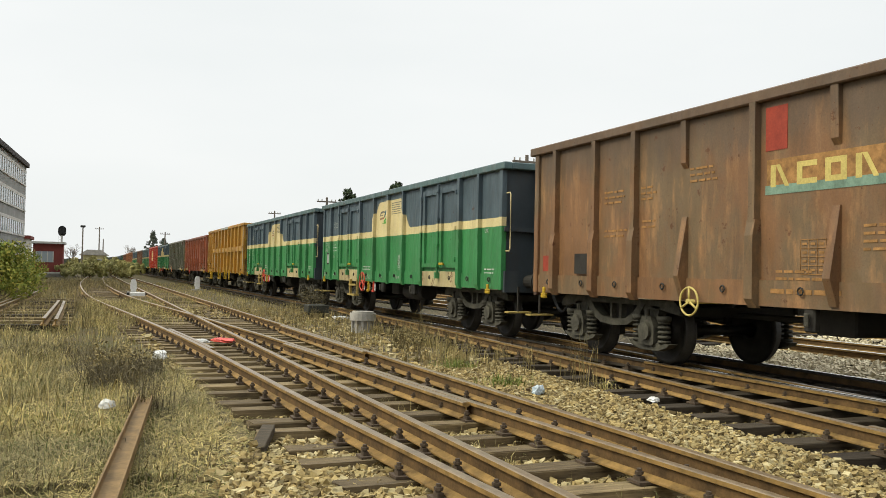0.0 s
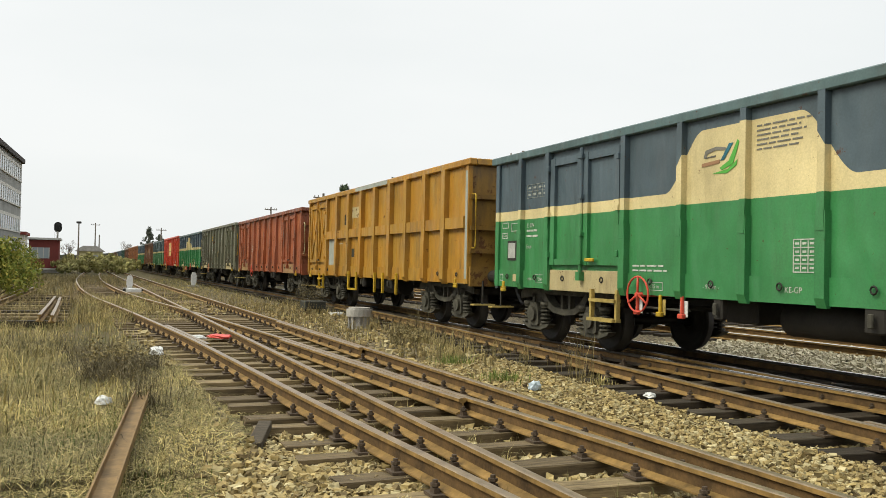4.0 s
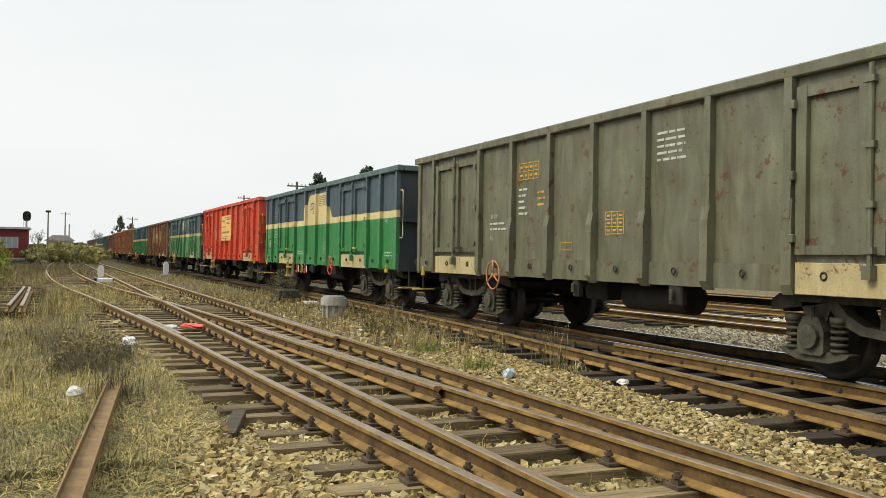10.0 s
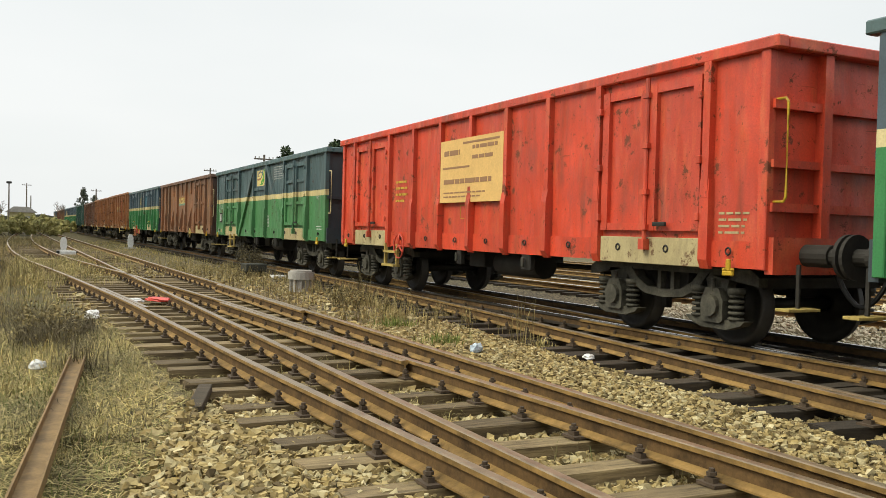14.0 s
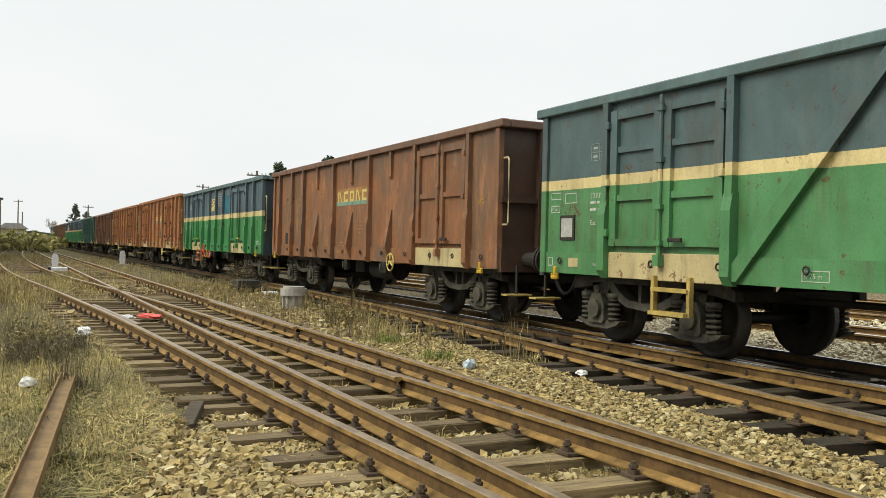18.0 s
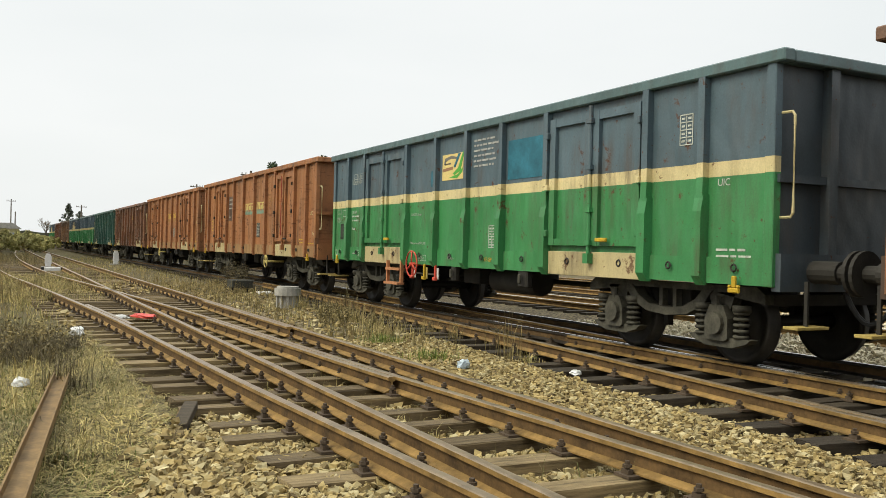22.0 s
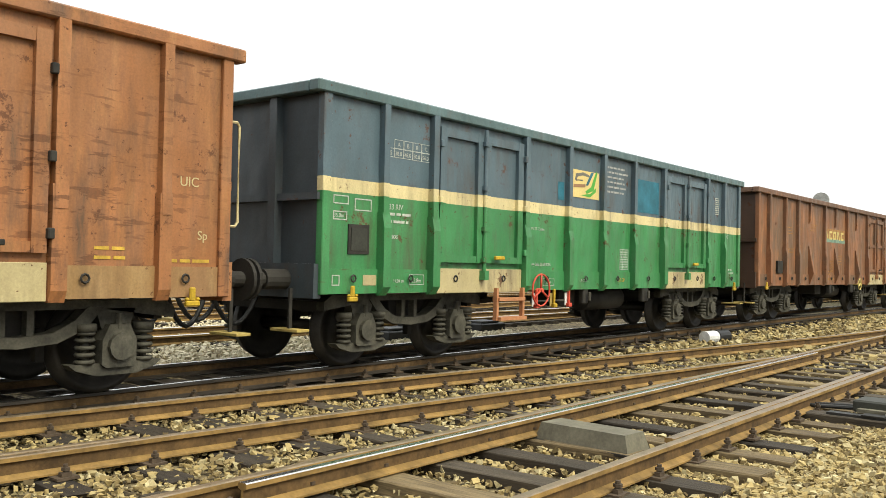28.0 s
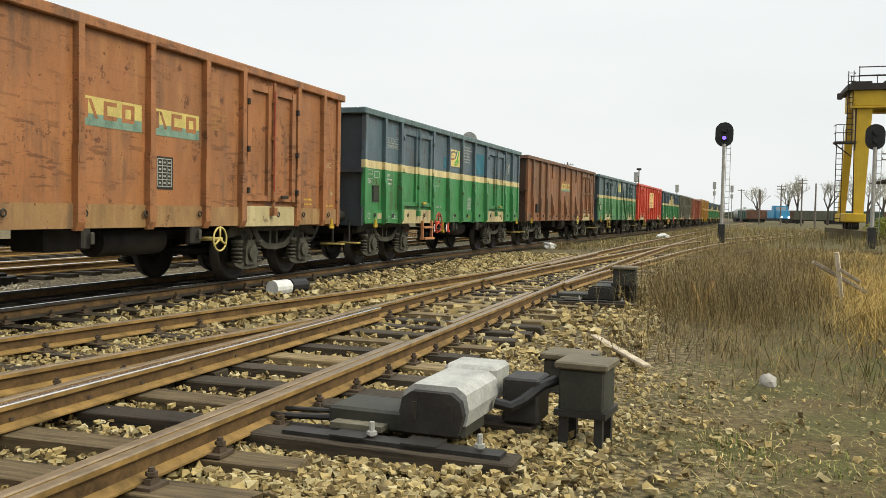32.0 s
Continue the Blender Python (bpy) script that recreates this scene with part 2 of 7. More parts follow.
M["bogie"] = worn("dusty_bogie_steel", (0.10, 0.093, 0.07), 0.3, 5.0, 0.7, 0.0, 0.4)
M["tyre"] = worn("wheel_steel", (0.05, 0.044, 0.036), 0.45, 3.0, 0.55, 0.3, 0.2)
M["inner"] = worn("wagon_inside", (0.10, 0.07, 0.05), 0.6, 2.0, 0.9)
M["hook_yellow"] = worn("yellow_enamel", (0.62, 0.40, 0.03), 0.5, 5.0, 0.5)
M["step_yellow"] = worn("pale_yellow_steel", (0.50, 0.37, 0.11), 0.5, 5.0, 0.5)
M["step_orange"] = worn("salmon_steel", (0.50, 0.22, 0.10), 0.75, 5.0, 0.6)
M["wheel_red"] = worn("red_enamel", (0.62, 0.08, 0.045), 0.8, 5.0, 0.45)
M["wheel_yellow"] = worn("pale_yellow_enamel", (0.62, 0.50, 0.16), 0.75, 5.0, 0.5)
M["white"] = worn("white_lettering", (0.60, 0.62, 0.55), 0.5, 14.0, 0.6)
M["ylw_mark"] = worn("yellow_lettering", (0.66, 0.42, 0.06), 0.5, 8.0, 0.6)
M["black"] = worn("black_paint", (0.018, 0.018, 0.018), 0.7, 4.0, 0.45)
M["rail_side"] = worn("rusty_rail", (0.33, 0.20, 0.062), 0.35, 4.0, 0.75, 0.0, 0.4)
# rail web: grime plus the recess shade under the head, put into the colour
M["rail_web"] = worn("grimy_shaded_rail_web", (0.15, 0.087, 0.033), 0.35, 5.0, 0.85, 0.0, 0.4)
M["rail_top"] = worn("worn_rail_head", (0.30, 0.225, 0.14), 0.55, 6.0, 0.36, 0.4, 0.1)
M["rail_bright"] = worn("polished_rail_head", (0.70, 0.68, 0.64), 0.8, 6.0, 0.27, 1.0, 0.05)
M["oily"] = worn("oily_rail", (0.05, 0.042, 0.034), 0.6, 4.0, 0.45, 0.0, 0.2)


def wood_of(name, col, dark):
    m, n, l, b = nodes_of(name, 0.85)
    c = n.new("ShaderNodeTexCoord")
    inf = n.new("ShaderNodeObjectInfo")
    mp = n.new("ShaderNodeMapping")
    mp.inputs["Scale"].default_value = (1.2, 14.0, 14.0)
    l.new(c.outputs["Object"], mp.inputs[0])
    off = n.new("ShaderNodeCombineXYZ")
    l.new(maths(n, l, "MULTIPLY", inf.outputs["Random"], 50.0), off.inputs[0])
    l.new(off.outputs[0], mp.inputs["Location"])
    g = noise_of(n, l, mp.outputs[0], 2.0, 7, 0.7)
    col1 = ramp_of(n, l, g, 0.3, 0.72, dark, col)
    tone = ramp_of(n, l, inf.outputs["Random"], 0.0, 1.0, (0.45, 0.43, 0.42), (1.1, 1.08, 1.02))
    l.new(mixed(n, l, 1.0, col1, tone, "MULTIPLY"), b.inputs["Base Color"])
    bumped(n, l, b, g, 0.6, 0.012)
    return m


M["sleeper"] = wood_of("weathered_sleeper_wood", (0.31, 0.235, 0.125), (0.05, 0.036, 0.02))
M["sleeper_dark"] = wood_of("tarred_sleeper_wood", (0.09, 0.072, 0.05), (0.02, 0.016, 0.012))
M["old_timber"] = wood_of("grey_timber", (0.62, 0.55, 0.43), (0.25, 0.2, 0.15))


def stone_material(name="ballast_stone", pale=0.0):
    m, n, l, b = nodes_of(name, 0.9)
    g = n.new("ShaderNodeNewGeometry")
    r = n.new("ShaderNodeValToRGB")
    e = r.color_ramp.elements
    e[0].position, e[0].color = 0.0, (0.10, 0.072, 0.034, 1)
    e[1].position, e[1].color = 1.0, (0.56, 0.478, 0.275, 1)
    for p, c in ((0.25, (0.27, 0.202, 0.088, 1)), (0.55, (0.42, 0.322, 0.138, 1)), (0.8, (0.28, 0.232, 0.118, 1))):
        q = e.new(p)
        q.color = c
    l.new(g.outputs["Random Per Island"], r.inputs[0])
    v = coords(n, l)
    c = mixed(n, l, pale, r.outputs[0], (0.74, 0.67, 0.50))
    c = mixed(n, l, 0.7, c, ramp_of(n, l, noise_of(n, l, v, 30, 4), 0.3, 0.7, (0.6, 0.58, 0.54), (1, 1, 1)), "MULTIPLY")
    l.new(c, b.inputs["Base Color"])
    bumped(n, l, b, noise_of(n, l, v, 60, 3), 0.4, 0.006)
    return m


def ground_material():
    """Gravel by the tracks that passes into trodden earth with dead grass."""
    m, n, l, b = nodes_of("gravel_and_earth", 0.95)
    c0 = n.new("ShaderNodeTexCoord")
    v = c0.outputs["Object"]
    vor = n.new("ShaderNodeTexVoronoi")
    vor.inputs["Scale"].default_value = 17.0
    l.new(v, vor.inputs["Vector"])
    hue = n.new("ShaderNodeSeparateColor")
    l.new(vor.outputs["Color"], hue.inputs[0])
    stone = ramp_of(n, l, hue.outputs[0], 0.0, 1.0, (0.10, 0.075, 0.037), (0.33, 0.262, 0.14))
    gaps = ramp_of(n, l, vor.outputs["Distance"], 0.25, 0.75, (1, 1, 1), (0.14, 0.125, 0.10))
    stone = mixed(n, l, 1.0, stone, gaps, "MULTIPLY")
    e1 = noise_of(n, l, v, 1.3, 6, 0.65)
    e2 = noise_of(n, l, v, 24, 5, 0.7)
    earth = ramp_of(n, l, e2, 0.3, 0.75, (0.030, 0.021, 0.008), (0.14, 0.102, 0.040))
    earth = mixed(n, l, ramp_of(n, l, e1, 0.42, 0.6), earth, mixed(n, l, 0.6, earth, (0.055, 0.062, 0.014)))
    sep = n.new("ShaderNodeSeparateXYZ")
    l.new(v, sep.inputs[0])
    x, y = sep.outputs[0], sep.outputs[1]
    wob = maths(n, l, "MULTIPLY", maths(n, l, "SUBTRACT", noise_of(n, l, v, 0.7, 4), 0.5), 2.6)
    # the edge of the gravel runs beside the near track
    lim = maths(n, l, "ADD", 0.7, maths(n, l, "MULTIPLY", maths(n, l, "MAXIMUM", maths(n, l, "SUBTRACT", y, 2.0), 0.0), 0.02))
    lim = maths(n, l, "SUBTRACT", lim, maths(n, l, "MULTIPLY", maths(n, l, "LESS_THAN", y, 0.0), 0.6))
    k = maths(n, l, "ADD", maths(n, l, "SUBTRACT", x, lim), wob)
    k = ramp_of(n, l, maths(n, l, "ADD", maths(n, l, "MULTIPLY", k, 0.8), 0.5), 0.0, 1.0)
    far = ramp_of(n, l, maths(n, l, "MULTIPLY", maths(n, l, "ABSOLUTE", y), 0.01), 0.2, 0.55, (1, 1, 1), (0.15, 0.15, 0.15))
    k = maths(n, l, "MULTIPLY", k, far)
    col = mixed(n, l, k, earth, stone)
    l.new(col, b.inputs["Base Color"])
    hgt = maths(n, l, "ADD", maths(n, l, "MULTIPLY", vor.outputs["Distance"], -1.0), e2)
    bumped(n, l, b, hgt, 0.5, 0.018)
    return m


def blade_material(name, cols):
    m, n, l, b = nodes_of(name, 0.9)
    g = n.new("ShaderNodeNewGeometry")
    r = n.new("ShaderNodeValToRGB")
    r.color_ramp.elements[0].color = (*cols[0], 1)
    r.color_ramp.elements[1].color = (*cols[-1], 1)
    for k, c in enumerate(cols[1:-1]):
        q = r.color_ramp.elements.new((k + 1) / (len(cols) - 1))
        q.color = (*c, 1)
    l.new(g.outputs["Random Per Island"], r.inputs[0])
    # patches of paler straw and darker, greyer growth from place to place
    v = coords(n, l)
    patch = ramp_of(n, l, noise_of(n, l, v, 0.8, 5, 0.65), 0.36, 0.62, (0.66, 0.67, 0.68), (1.28, 1.22, 1.05))
    l.new(mixed(n, l, 0.85, r.outputs[0], patch, "MULTIPLY"), b.inputs["Base Color"])
    return m


M["stone"] = stone_material()
M["stone_pale"] = stone_material("fresh_pale_ballast", 0.7)
M["ground"] = ground_material()
M["dry_grass"] = blade_material("dry_grass", [(0.085, 0.068, 0.03), (0.27, 0.222, 0.092), (0.52, 0.43, 0.205), (0.12, 0.128, 0.042), (0.34, 0.278, 0.125)])
M["gold_grass"] = blade_material("golden_grass", [(0.20, 0.14, 0.045), (0.50, 0.35, 0.11), (0.34, 0.24, 0.075)])
M["weed_dark"] = blade_material("dark_dead_stems", [(0.05, 0.042, 0.026), (0.11, 0.092, 0.052), (0.17, 0.145, 0.085)])
M["weed_brown"] = blade_material("brown_dead_stems", [(0.075, 0.055, 0.024), (0.16, 0.122, 0.055), (0.25, 0.19, 0.085)])
M["weed"] = blade_material("dead_weeds", [(0.09, 0.075, 0.036), (0.21, 0.17, 0.08), (0.36, 0.29, 0.135)])
M["green_grass"] = blade_material("green_grass", [(0.07, 0.10, 0.025), (0.13, 0.17, 0.04), (0.20, 0.21, 0.07)])
M["leaf"] = blade_material("olive_leaves", [(0.09, 0.13, 0.022), (0.19, 0.22, 0.04), (0.31, 0.28, 0.06)])
# needles of the farthest conifers, with the distance haze mixed into the colour
M["needle_far"] = blade_material("hazy_needles", [(0.06, 0.075, 0.06), (0.085, 0.10, 0.08), (0.10, 0.11, 0.09)])
M["needle"] = blade_material("dark_needles", [(0.016, 0.028, 0.012), (0.03, 0.05, 0.022), (0.045, 0.06, 0.03)])
# far twigs: paled in the colour to stand for distance haze
M["twig_far"] = blade_material("hazy_twigs", [(0.34, 0.33, 0.30), (0.42, 0.41, 0.38)])
M["leaf_dry"] = blade_material("withered_leaves", [(0.22, 0.20, 0.085), (0.36, 0.33, 0.14), (0.30, 0.30, 0.11)])
M["twig"] = blade_material("bare_twigs", [(0.13, 0.105, 0.085), (0.20, 0.17, 0.14)])
M["bark"] = worn("bark", (0.10, 0.08, 0.06), 0.5, 6.0, 0.95)
M["concrete"] = worn("weathered_concrete", (0.42, 0.40, 0.36), 0.65, 3.0, 0.9)
M["cover"] = worn("dusty_grey_sheet", (0.17, 0.155, 0.11), 0.6, 5.0, 0.7)
M["scrap"] = worn("rusty_scrap_steel", (0.26, 0.165, 0.066), 0.5, 5.0, 0.7)
M["pole"] = worn("grey_pole", (0.20, 0.17, 0.14), 0.6, 3.0, 0.9)
M["machine_grey"] = worn("light_grey_enamel", (0.46, 0.46, 0.43), 0.6, 5.0, 0.5)
M["iron_dark"] = worn("black_iron", (0.035, 0.033, 0.03), 0.5, 5.0, 0.55)
M["box_dark"] = worn("dark_green_iron", (0.045, 0.046, 0.036), 0.55, 5.0, 0.6)
M["lid_brown"] = worn("dusty_lid", (0.16, 0.135, 0.09), 0.6, 5.0, 0.75)
M["plastic_white"] = worn("dirty_white_plastic", (0.72, 0.72, 0.70), 0.75, 9.0, 0.5)
M["plastic_red"] = worn("red_plastic", (0.65, 0.08, 0.06), 0.8, 9.0, 0.4)
M["plastic_blue"] = worn("pale_blue_plastic", (0.50, 0.58, 0.64), 0.8, 9.0, 0.35)
M["plastic_green"] = worn("green_plastic", (0.25, 0.55, 0.22), 0.8, 9.0, 0.4)
M["crane"] = worn("crane_yellow_paint", (0.62, 0.40, 0.03), 0.75, 1.0, 0.6)
M["crane_dark"] = worn("crane_dark_steel", (0.05, 0.04, 0.035), 0.6, 1.0, 0.7)
M["facade"] = worn("grey_render", (0.33, 0.33, 0.31), 0.7, 0.4, 0.9)
M["pane_dark"] = plain("dark_window_pane", (0.035, 0.035, 0.034), 0.3)
M["glass"] = plain("window_glass", (0.30, 0.34, 0.36), 0.12)
M["facade_red"] = worn("dark_red_boards", (0.22, 0.05, 0.04), 0.7, 1.0, 0.8)
M["wall_yellow"] = worn("pale_yellow_render", (0.55, 0.50, 0.27), 0.8, 1.0, 0.9)
M["roof_dark"] = worn("dark_roof", (0.07, 0.06, 0.055), 0.7, 1.0, 0.9)
M["wall_white"] = worn("white_wall", (0.62, 0.60, 0.55), 0.8, 1.0, 0.9)
M["loco_blue"] = worn("sky_blue_paint", (0.06, 0.32, 0.55), 0.7, 1.0, 0.5)
M["headlamp"] = plain("headlamp_glow", (0.75, 0.85, 1.0), 0.3, 0, 6.0)
M["signal_glow"] = plain("violet_signal_glow", (0.10, 0.06, 1.0), 0.3, 0, 4.0)
M["tank_grey"] = worn("tank_grey_paint", (0.42, 0.43, 0.40), 0.75, 1.0, 0.6)
M["haze_green"] = worn("far_wood", (0.10, 0.105, 0.075), 0.7, 0.05, 1.0)
M["sign_yellow"] = worn("pale_yellow_board", (0.72, 0.56, 0.22), 0.85, 3.0, 0.6)
M["board_tan"] = worn("orange_tan_board", (0.74, 0.47, 0.17), 0.85, 3.0, 0.6)
M["sign_brown"] = plain("brown_lettering", (0.27, 0.15, 0.08), 0.7)
M["patch_blue"] = worn("blue_touch_up", (0.035, 0.18, 0.25), 0.5, 3.0, 0.55)
M["patch_grey"] = worn("grey_primer", (0.36, 0.38, 0.34), 0.8, 3.0, 0.6)
M["patch_red"] = worn("bright_red_touch_up", (0.36, 0.055, 0.03), 0.6, 3.0, 0.6)
M["logo_green"] = plain("logo_green", (0.08, 0.32, 0.05), 0.6)
M["mark_orange"] = worn("faded_orange_lettering", (0.42, 0.22, 0.075), 0.45, 9.0, 0.7)
M["mark_teal"] = worn("faded_teal_lettering", (0.22, 0.34, 0.26), 0.5, 6.0, 0.7)


# ---------------------------------------------------------------- mesh helpers
def link(name, me, parent=None, label=""):
    ob = new(name, me)
    if parent is not None:
        ob.parent = parent
    if label:
        ob["label"] = label
    return ob


def part(name, bm, material, parent=None, label="", smooth=False):
    """Links a bmesh as one mesh object under a thing or under a part."""
    me = bpy.data.meshes.new(name)
    bmesh.ops.recalc_face_normals(bm, faces=bm.faces)
    bm.to_mesh(me)
    bm.free()
    mats = material if isinstance(material, (list, tuple)) else [material]
    for m in mats:
        me.materials.append(m)
    if smooth:
        for p in me.polygons:
            p.use_smooth = True
    return link(name, me, parent, label)


def thing(name, at, label, category, group="", kind="", rz=0):
    e = new(name)
    e.matrix_basis = pose(*at, 0, 0, rz)
    e.empty_display_size = 0.2
    return tagged(e, label, category, group, kind)


def box(bm, x0, x1, y0, y1, z0, z1, bevel=0.0):
    r = bmesh.ops.create_cube(bm, size=1.0, matrix=Matrix.LocRotScale(((x0 + x1) / 2, (y0 + y1) / 2, (z0 + z1) / 2), None,
                              (abs(x1 - x0), abs(y1 - y0), abs(z1 - z0))))
    if bevel:
        es = {e for v in r["verts"] for e in v.link_edges}
        bmesh.ops.bevel(bm, geom=list(es), offset=bevel, segments=1, affect="EDGES")
    return bm


def boxes(*args, bevel=0.0):
    bm = bmesh.new()
    for a in args:
        box(bm, *a, bevel=bevel)
    return bm


def tube(bm, a, b, r, seg=8, r2=None):
    a, b = Vector(a), Vector(b)
    d = b - a
    rot = d.to_track_quat("Z", "Y").to_matrix().to_4x4()
    bmesh.ops.create_cone(bm, cap_ends=True, segments=seg, radius1=r, radius2=r if r2 is None else r2, depth=d.length,
                          matrix=Matrix.Translation((a + b) / 2) @ rot)
    return bm


def tubes(*args, seg=8):
    bm = bmesh.new()
    for a in args:
        tube(bm, *a, seg=seg)
    return bm


def pipe(bm, pts, r, seg=8):
    """One bent pipe through a list of points."""
    pts = [Vector(q) for q in pts]
    rows = []
    for i, q in enumerate(pts):
        d = (pts[min(i + 1, len(pts) - 1)] - pts[max(i - 1, 0)]).normalized()
        rot = d.to_track_quat("Z", "Y")
        rows.append([bm.verts.new(q + rot @ Vector((r * math.cos(2 * math.pi * k / seg), r * math.sin(2 * math.pi * k / seg), 0))) for k in range(seg)])
    for a, b in zip(rows, rows[1:]):
        for k in range(seg):
            bm.faces.new((a[k], a[(k + 1) % seg], b[(k + 1) % seg], b[k]))
    bm.faces.new(rows[0][::-1])
    bm.faces.new(rows[-1])
    return bm


def prism(bm, poly, axis, lo, hi):
    """Extrudes a polygon of two coordinates along the third axis."""
    def at(p, h):
        return {"x": (h, *p), "y": (p[0], h, p[1]), "z": (*p, h)}[axis]
    a = [bm.verts.new(at(p, lo)) for p in poly]
    b = [bm.verts.new(at(p, hi)) for p in poly]
    n = len(poly)
    for i in range(n):
        bm.faces.new((a[i], a[(i + 1) % n], b[(i + 1) % n], b[i]))
    bm.faces.new(a)
    bm.faces.new(b[::-1])
    return bm


def ring(bm, centre, r, thick, axis="x", seg=20, tseg=6):
    vs = []
    for i in range(seg):
        a = 2 * math.pi * i / seg
        row = []
        for j in range(tseg):
            b = 2 * math.pi * j / tseg
            rr, h = r + thick * math.cos(b), thick * math.sin(b)
            p = {"x": (h, rr * math.cos(a), rr * math.sin(a)), "y": (rr * math.cos(a), h, rr * math.sin(a)), "z": (rr * math.cos(a), rr * math.sin(a), h)}[axis]
            row.append(bm.verts.new(Vector(centre) + Vector(p)))
        vs.append(row)
    for i in range(seg):
        for j in range(tseg):
            bm.faces.new((vs[i][j], vs[(i + 1) % seg][j], vs[(i + 1) % seg][(j + 1) % tseg], vs[i][(j + 1) % tseg]))
    return bm


def raw(name, verts, faces, material, parent=None, label=""):
    me = bpy.data.meshes.new(name)
    me.from_pydata(verts, [], faces)
    me.update()
    me.materials.append(material)
    return link(name, me, parent, label)


def words(name, text, size, m, material, parent, label=""):
    """Lettering in the built-in font as a thin mesh; it reads in the local x, y plane."""
    cu = bpy.data.curves.new(name, "FONT")
    cu.body, cu.size, cu.extrude = text, size, 0.001
    tmp = bpy.data.objects.new(name, cu)
    me = bpy.data.meshes.new_from_object(tmp)
    bpy.data.objects.remove(tmp)
    me.materials.clear()
    me.materials.append(material)
    ob = link(name, me, parent, label)
    ob.matrix_basis = m
    return ob


# ---------------------------------------------------------------- ground
def near_line(t, pts):
    """Straight interpolation of x by y in a list of (y, x)."""
    ys = [p[0] for p in pts]
    return float(np.interp(t, ys, [p[1] for p in pts]))


def smooth_line(pts, step=0.6):
    """A curve through (y, x) points, as a list of (x, y)."""
    ys = np.array([p[0] for p in pts], float)
    xs = np.array([p[1] for p in pts], float)
    grad = np.gradient(xs, ys)
    out = []
    n = max(2, int((ys[-1] - ys[0]) / step))
    for y in np.linspace(ys[0], ys[-1], n + 1):
        i = min(max(int(np.searchsorted(ys, y)) - 1, 0), len(ys) - 2)
        h = ys[i + 1] - ys[i]
        t = (y - ys[i]) / h
        out.append(((2 * t**3 - 3 * t**2 + 1) * xs[i] + (t**3 - 2 * t**2 + t) * h * grad[i]
                    + (-2 * t**3 + 3 * t**2) * xs[i + 1] + (t**3 - t**2) * h * grad[i + 1], y))
    return out


GROUND_Z = -0.25
# centre lines as (y, x): the turnout that leaves the near track and the crossover
DIVERGE = [(-7.0, 3.21), (-3.0, 3.17), (0.5, 3.05), (3.0, 2.94), (5.0, 2.82), (8.0, 2.64), (10.5, 2.53), (15.0, 2.31), (19.0, 2.04),
           (22.0, 1.82), (26.0, 1.5), (30.0, 1.17), (36.0, 0.82), (47.0, 0.48), (72.0, 0.4), (90.0, 0.7), (120.0, 1.5)]
CROSS = [(-30.0, 3.25), (-24.0, 3.4), (-18.0, 4.0), (-13.0, 4.78), (-10.0, 5.2), (-8.0, 5.47), (-5.0, 5.86), (-2.0, 6.18), (1.0, 6.4), (4.0, 6.6),
         (7.0, 6.88), (10.0, 7.16), (14.0, 7.48), (18.0, 7.75), (22.0, 7.98), (26.0, 8.14), (30.0, 8.22)]


def near_bed(x, y):
    """Inside the sleepers of the two near tracks and of the crossover between them."""
    return (1.2 < x < 4.15 and -30 < y < 24) or (6.8 < x < 9.6) or (3 < y < 24 and near_line(y, CROSS) - 1.35 < x < 7.0)


def bend(y):
    """How far the whole yard swings sideways past the camera's back."""
    if y > -15:
        return 0.0
    return -0.00075 * (y + 15) ** 2 if y > -45 else -0.675 + 0.045 * (y + 45)


def ground_height(x, y):
    h = GROUND_Z - 0.012 + 0.016 * noise.noise((x * 0.8, y * 0.8, 0)) + 0.01 * noise.noise((x * 3.1, y * 3.1, 5))
    if x > 0.8:
        h += (-0.035 if y > 1 else 0.005) if near_bed(x, y) else 0.05 if y > 1 else 0.035
    if 4.4 < x < 5.0 + 0.06 * y and y > 4:
        h += 0.03
    if x < 0.6 and y > 6:
        h += 0.03 + 0.04 * noise.noise((x * 0.35, y * 0.35, 9))
    return h


def build_ground():
    def steps(lo, hi, near, mid):
        v = {-3000.0, -1200.0, -500.0, -250.0, 250.0, 500.0, 1200.0, 3000.0}
        v |= {float(a) for a in np.arange(-160, 161, 10)} | {float(a) for a in np.arange(lo, hi, mid)} | {float(a) for a in np.arange(*near)}
        return sorted(v)
    xs = steps(-30, 30, (-6, 9, 0.3), 2.0)
    ys = steps(-60, 80, (-16, 18, 0.3), 2.0)
    verts = [(x, y, ground_height(x, y)) for y in ys for x in xs]
    w = len(xs)
    faces = [(j * w + i, j * w + i + 1, (j + 1) * w + i + 1, (j + 1) * w + i) for j in range(len(ys) - 1) for i in range(w - 1)]
    g = raw("ground", verts, faces, M["ground"])
    for p in g.data.polygons:
        p.use_smooth = True
    return tagged(g, "yellowish gravel and trodden earth with dead grass", "ground", kind="structure")


build_ground()

# ---------------------------------------------------------------- tracks
RAIL_PROFILE = [(-0.07, -0.15), (0.07, -0.15), (0.07, -0.138), (0.012, -0.115), (0.010, -0.045), (0.036, -0.034), (0.036, -0.006), (0.026, 0.0),
                (-0.026, 0.0), (-0.036, -0.006), (-0.036, -0.034), (-0.010, -0.045), (-0.012, -0.115), (-0.07, -0.138)]


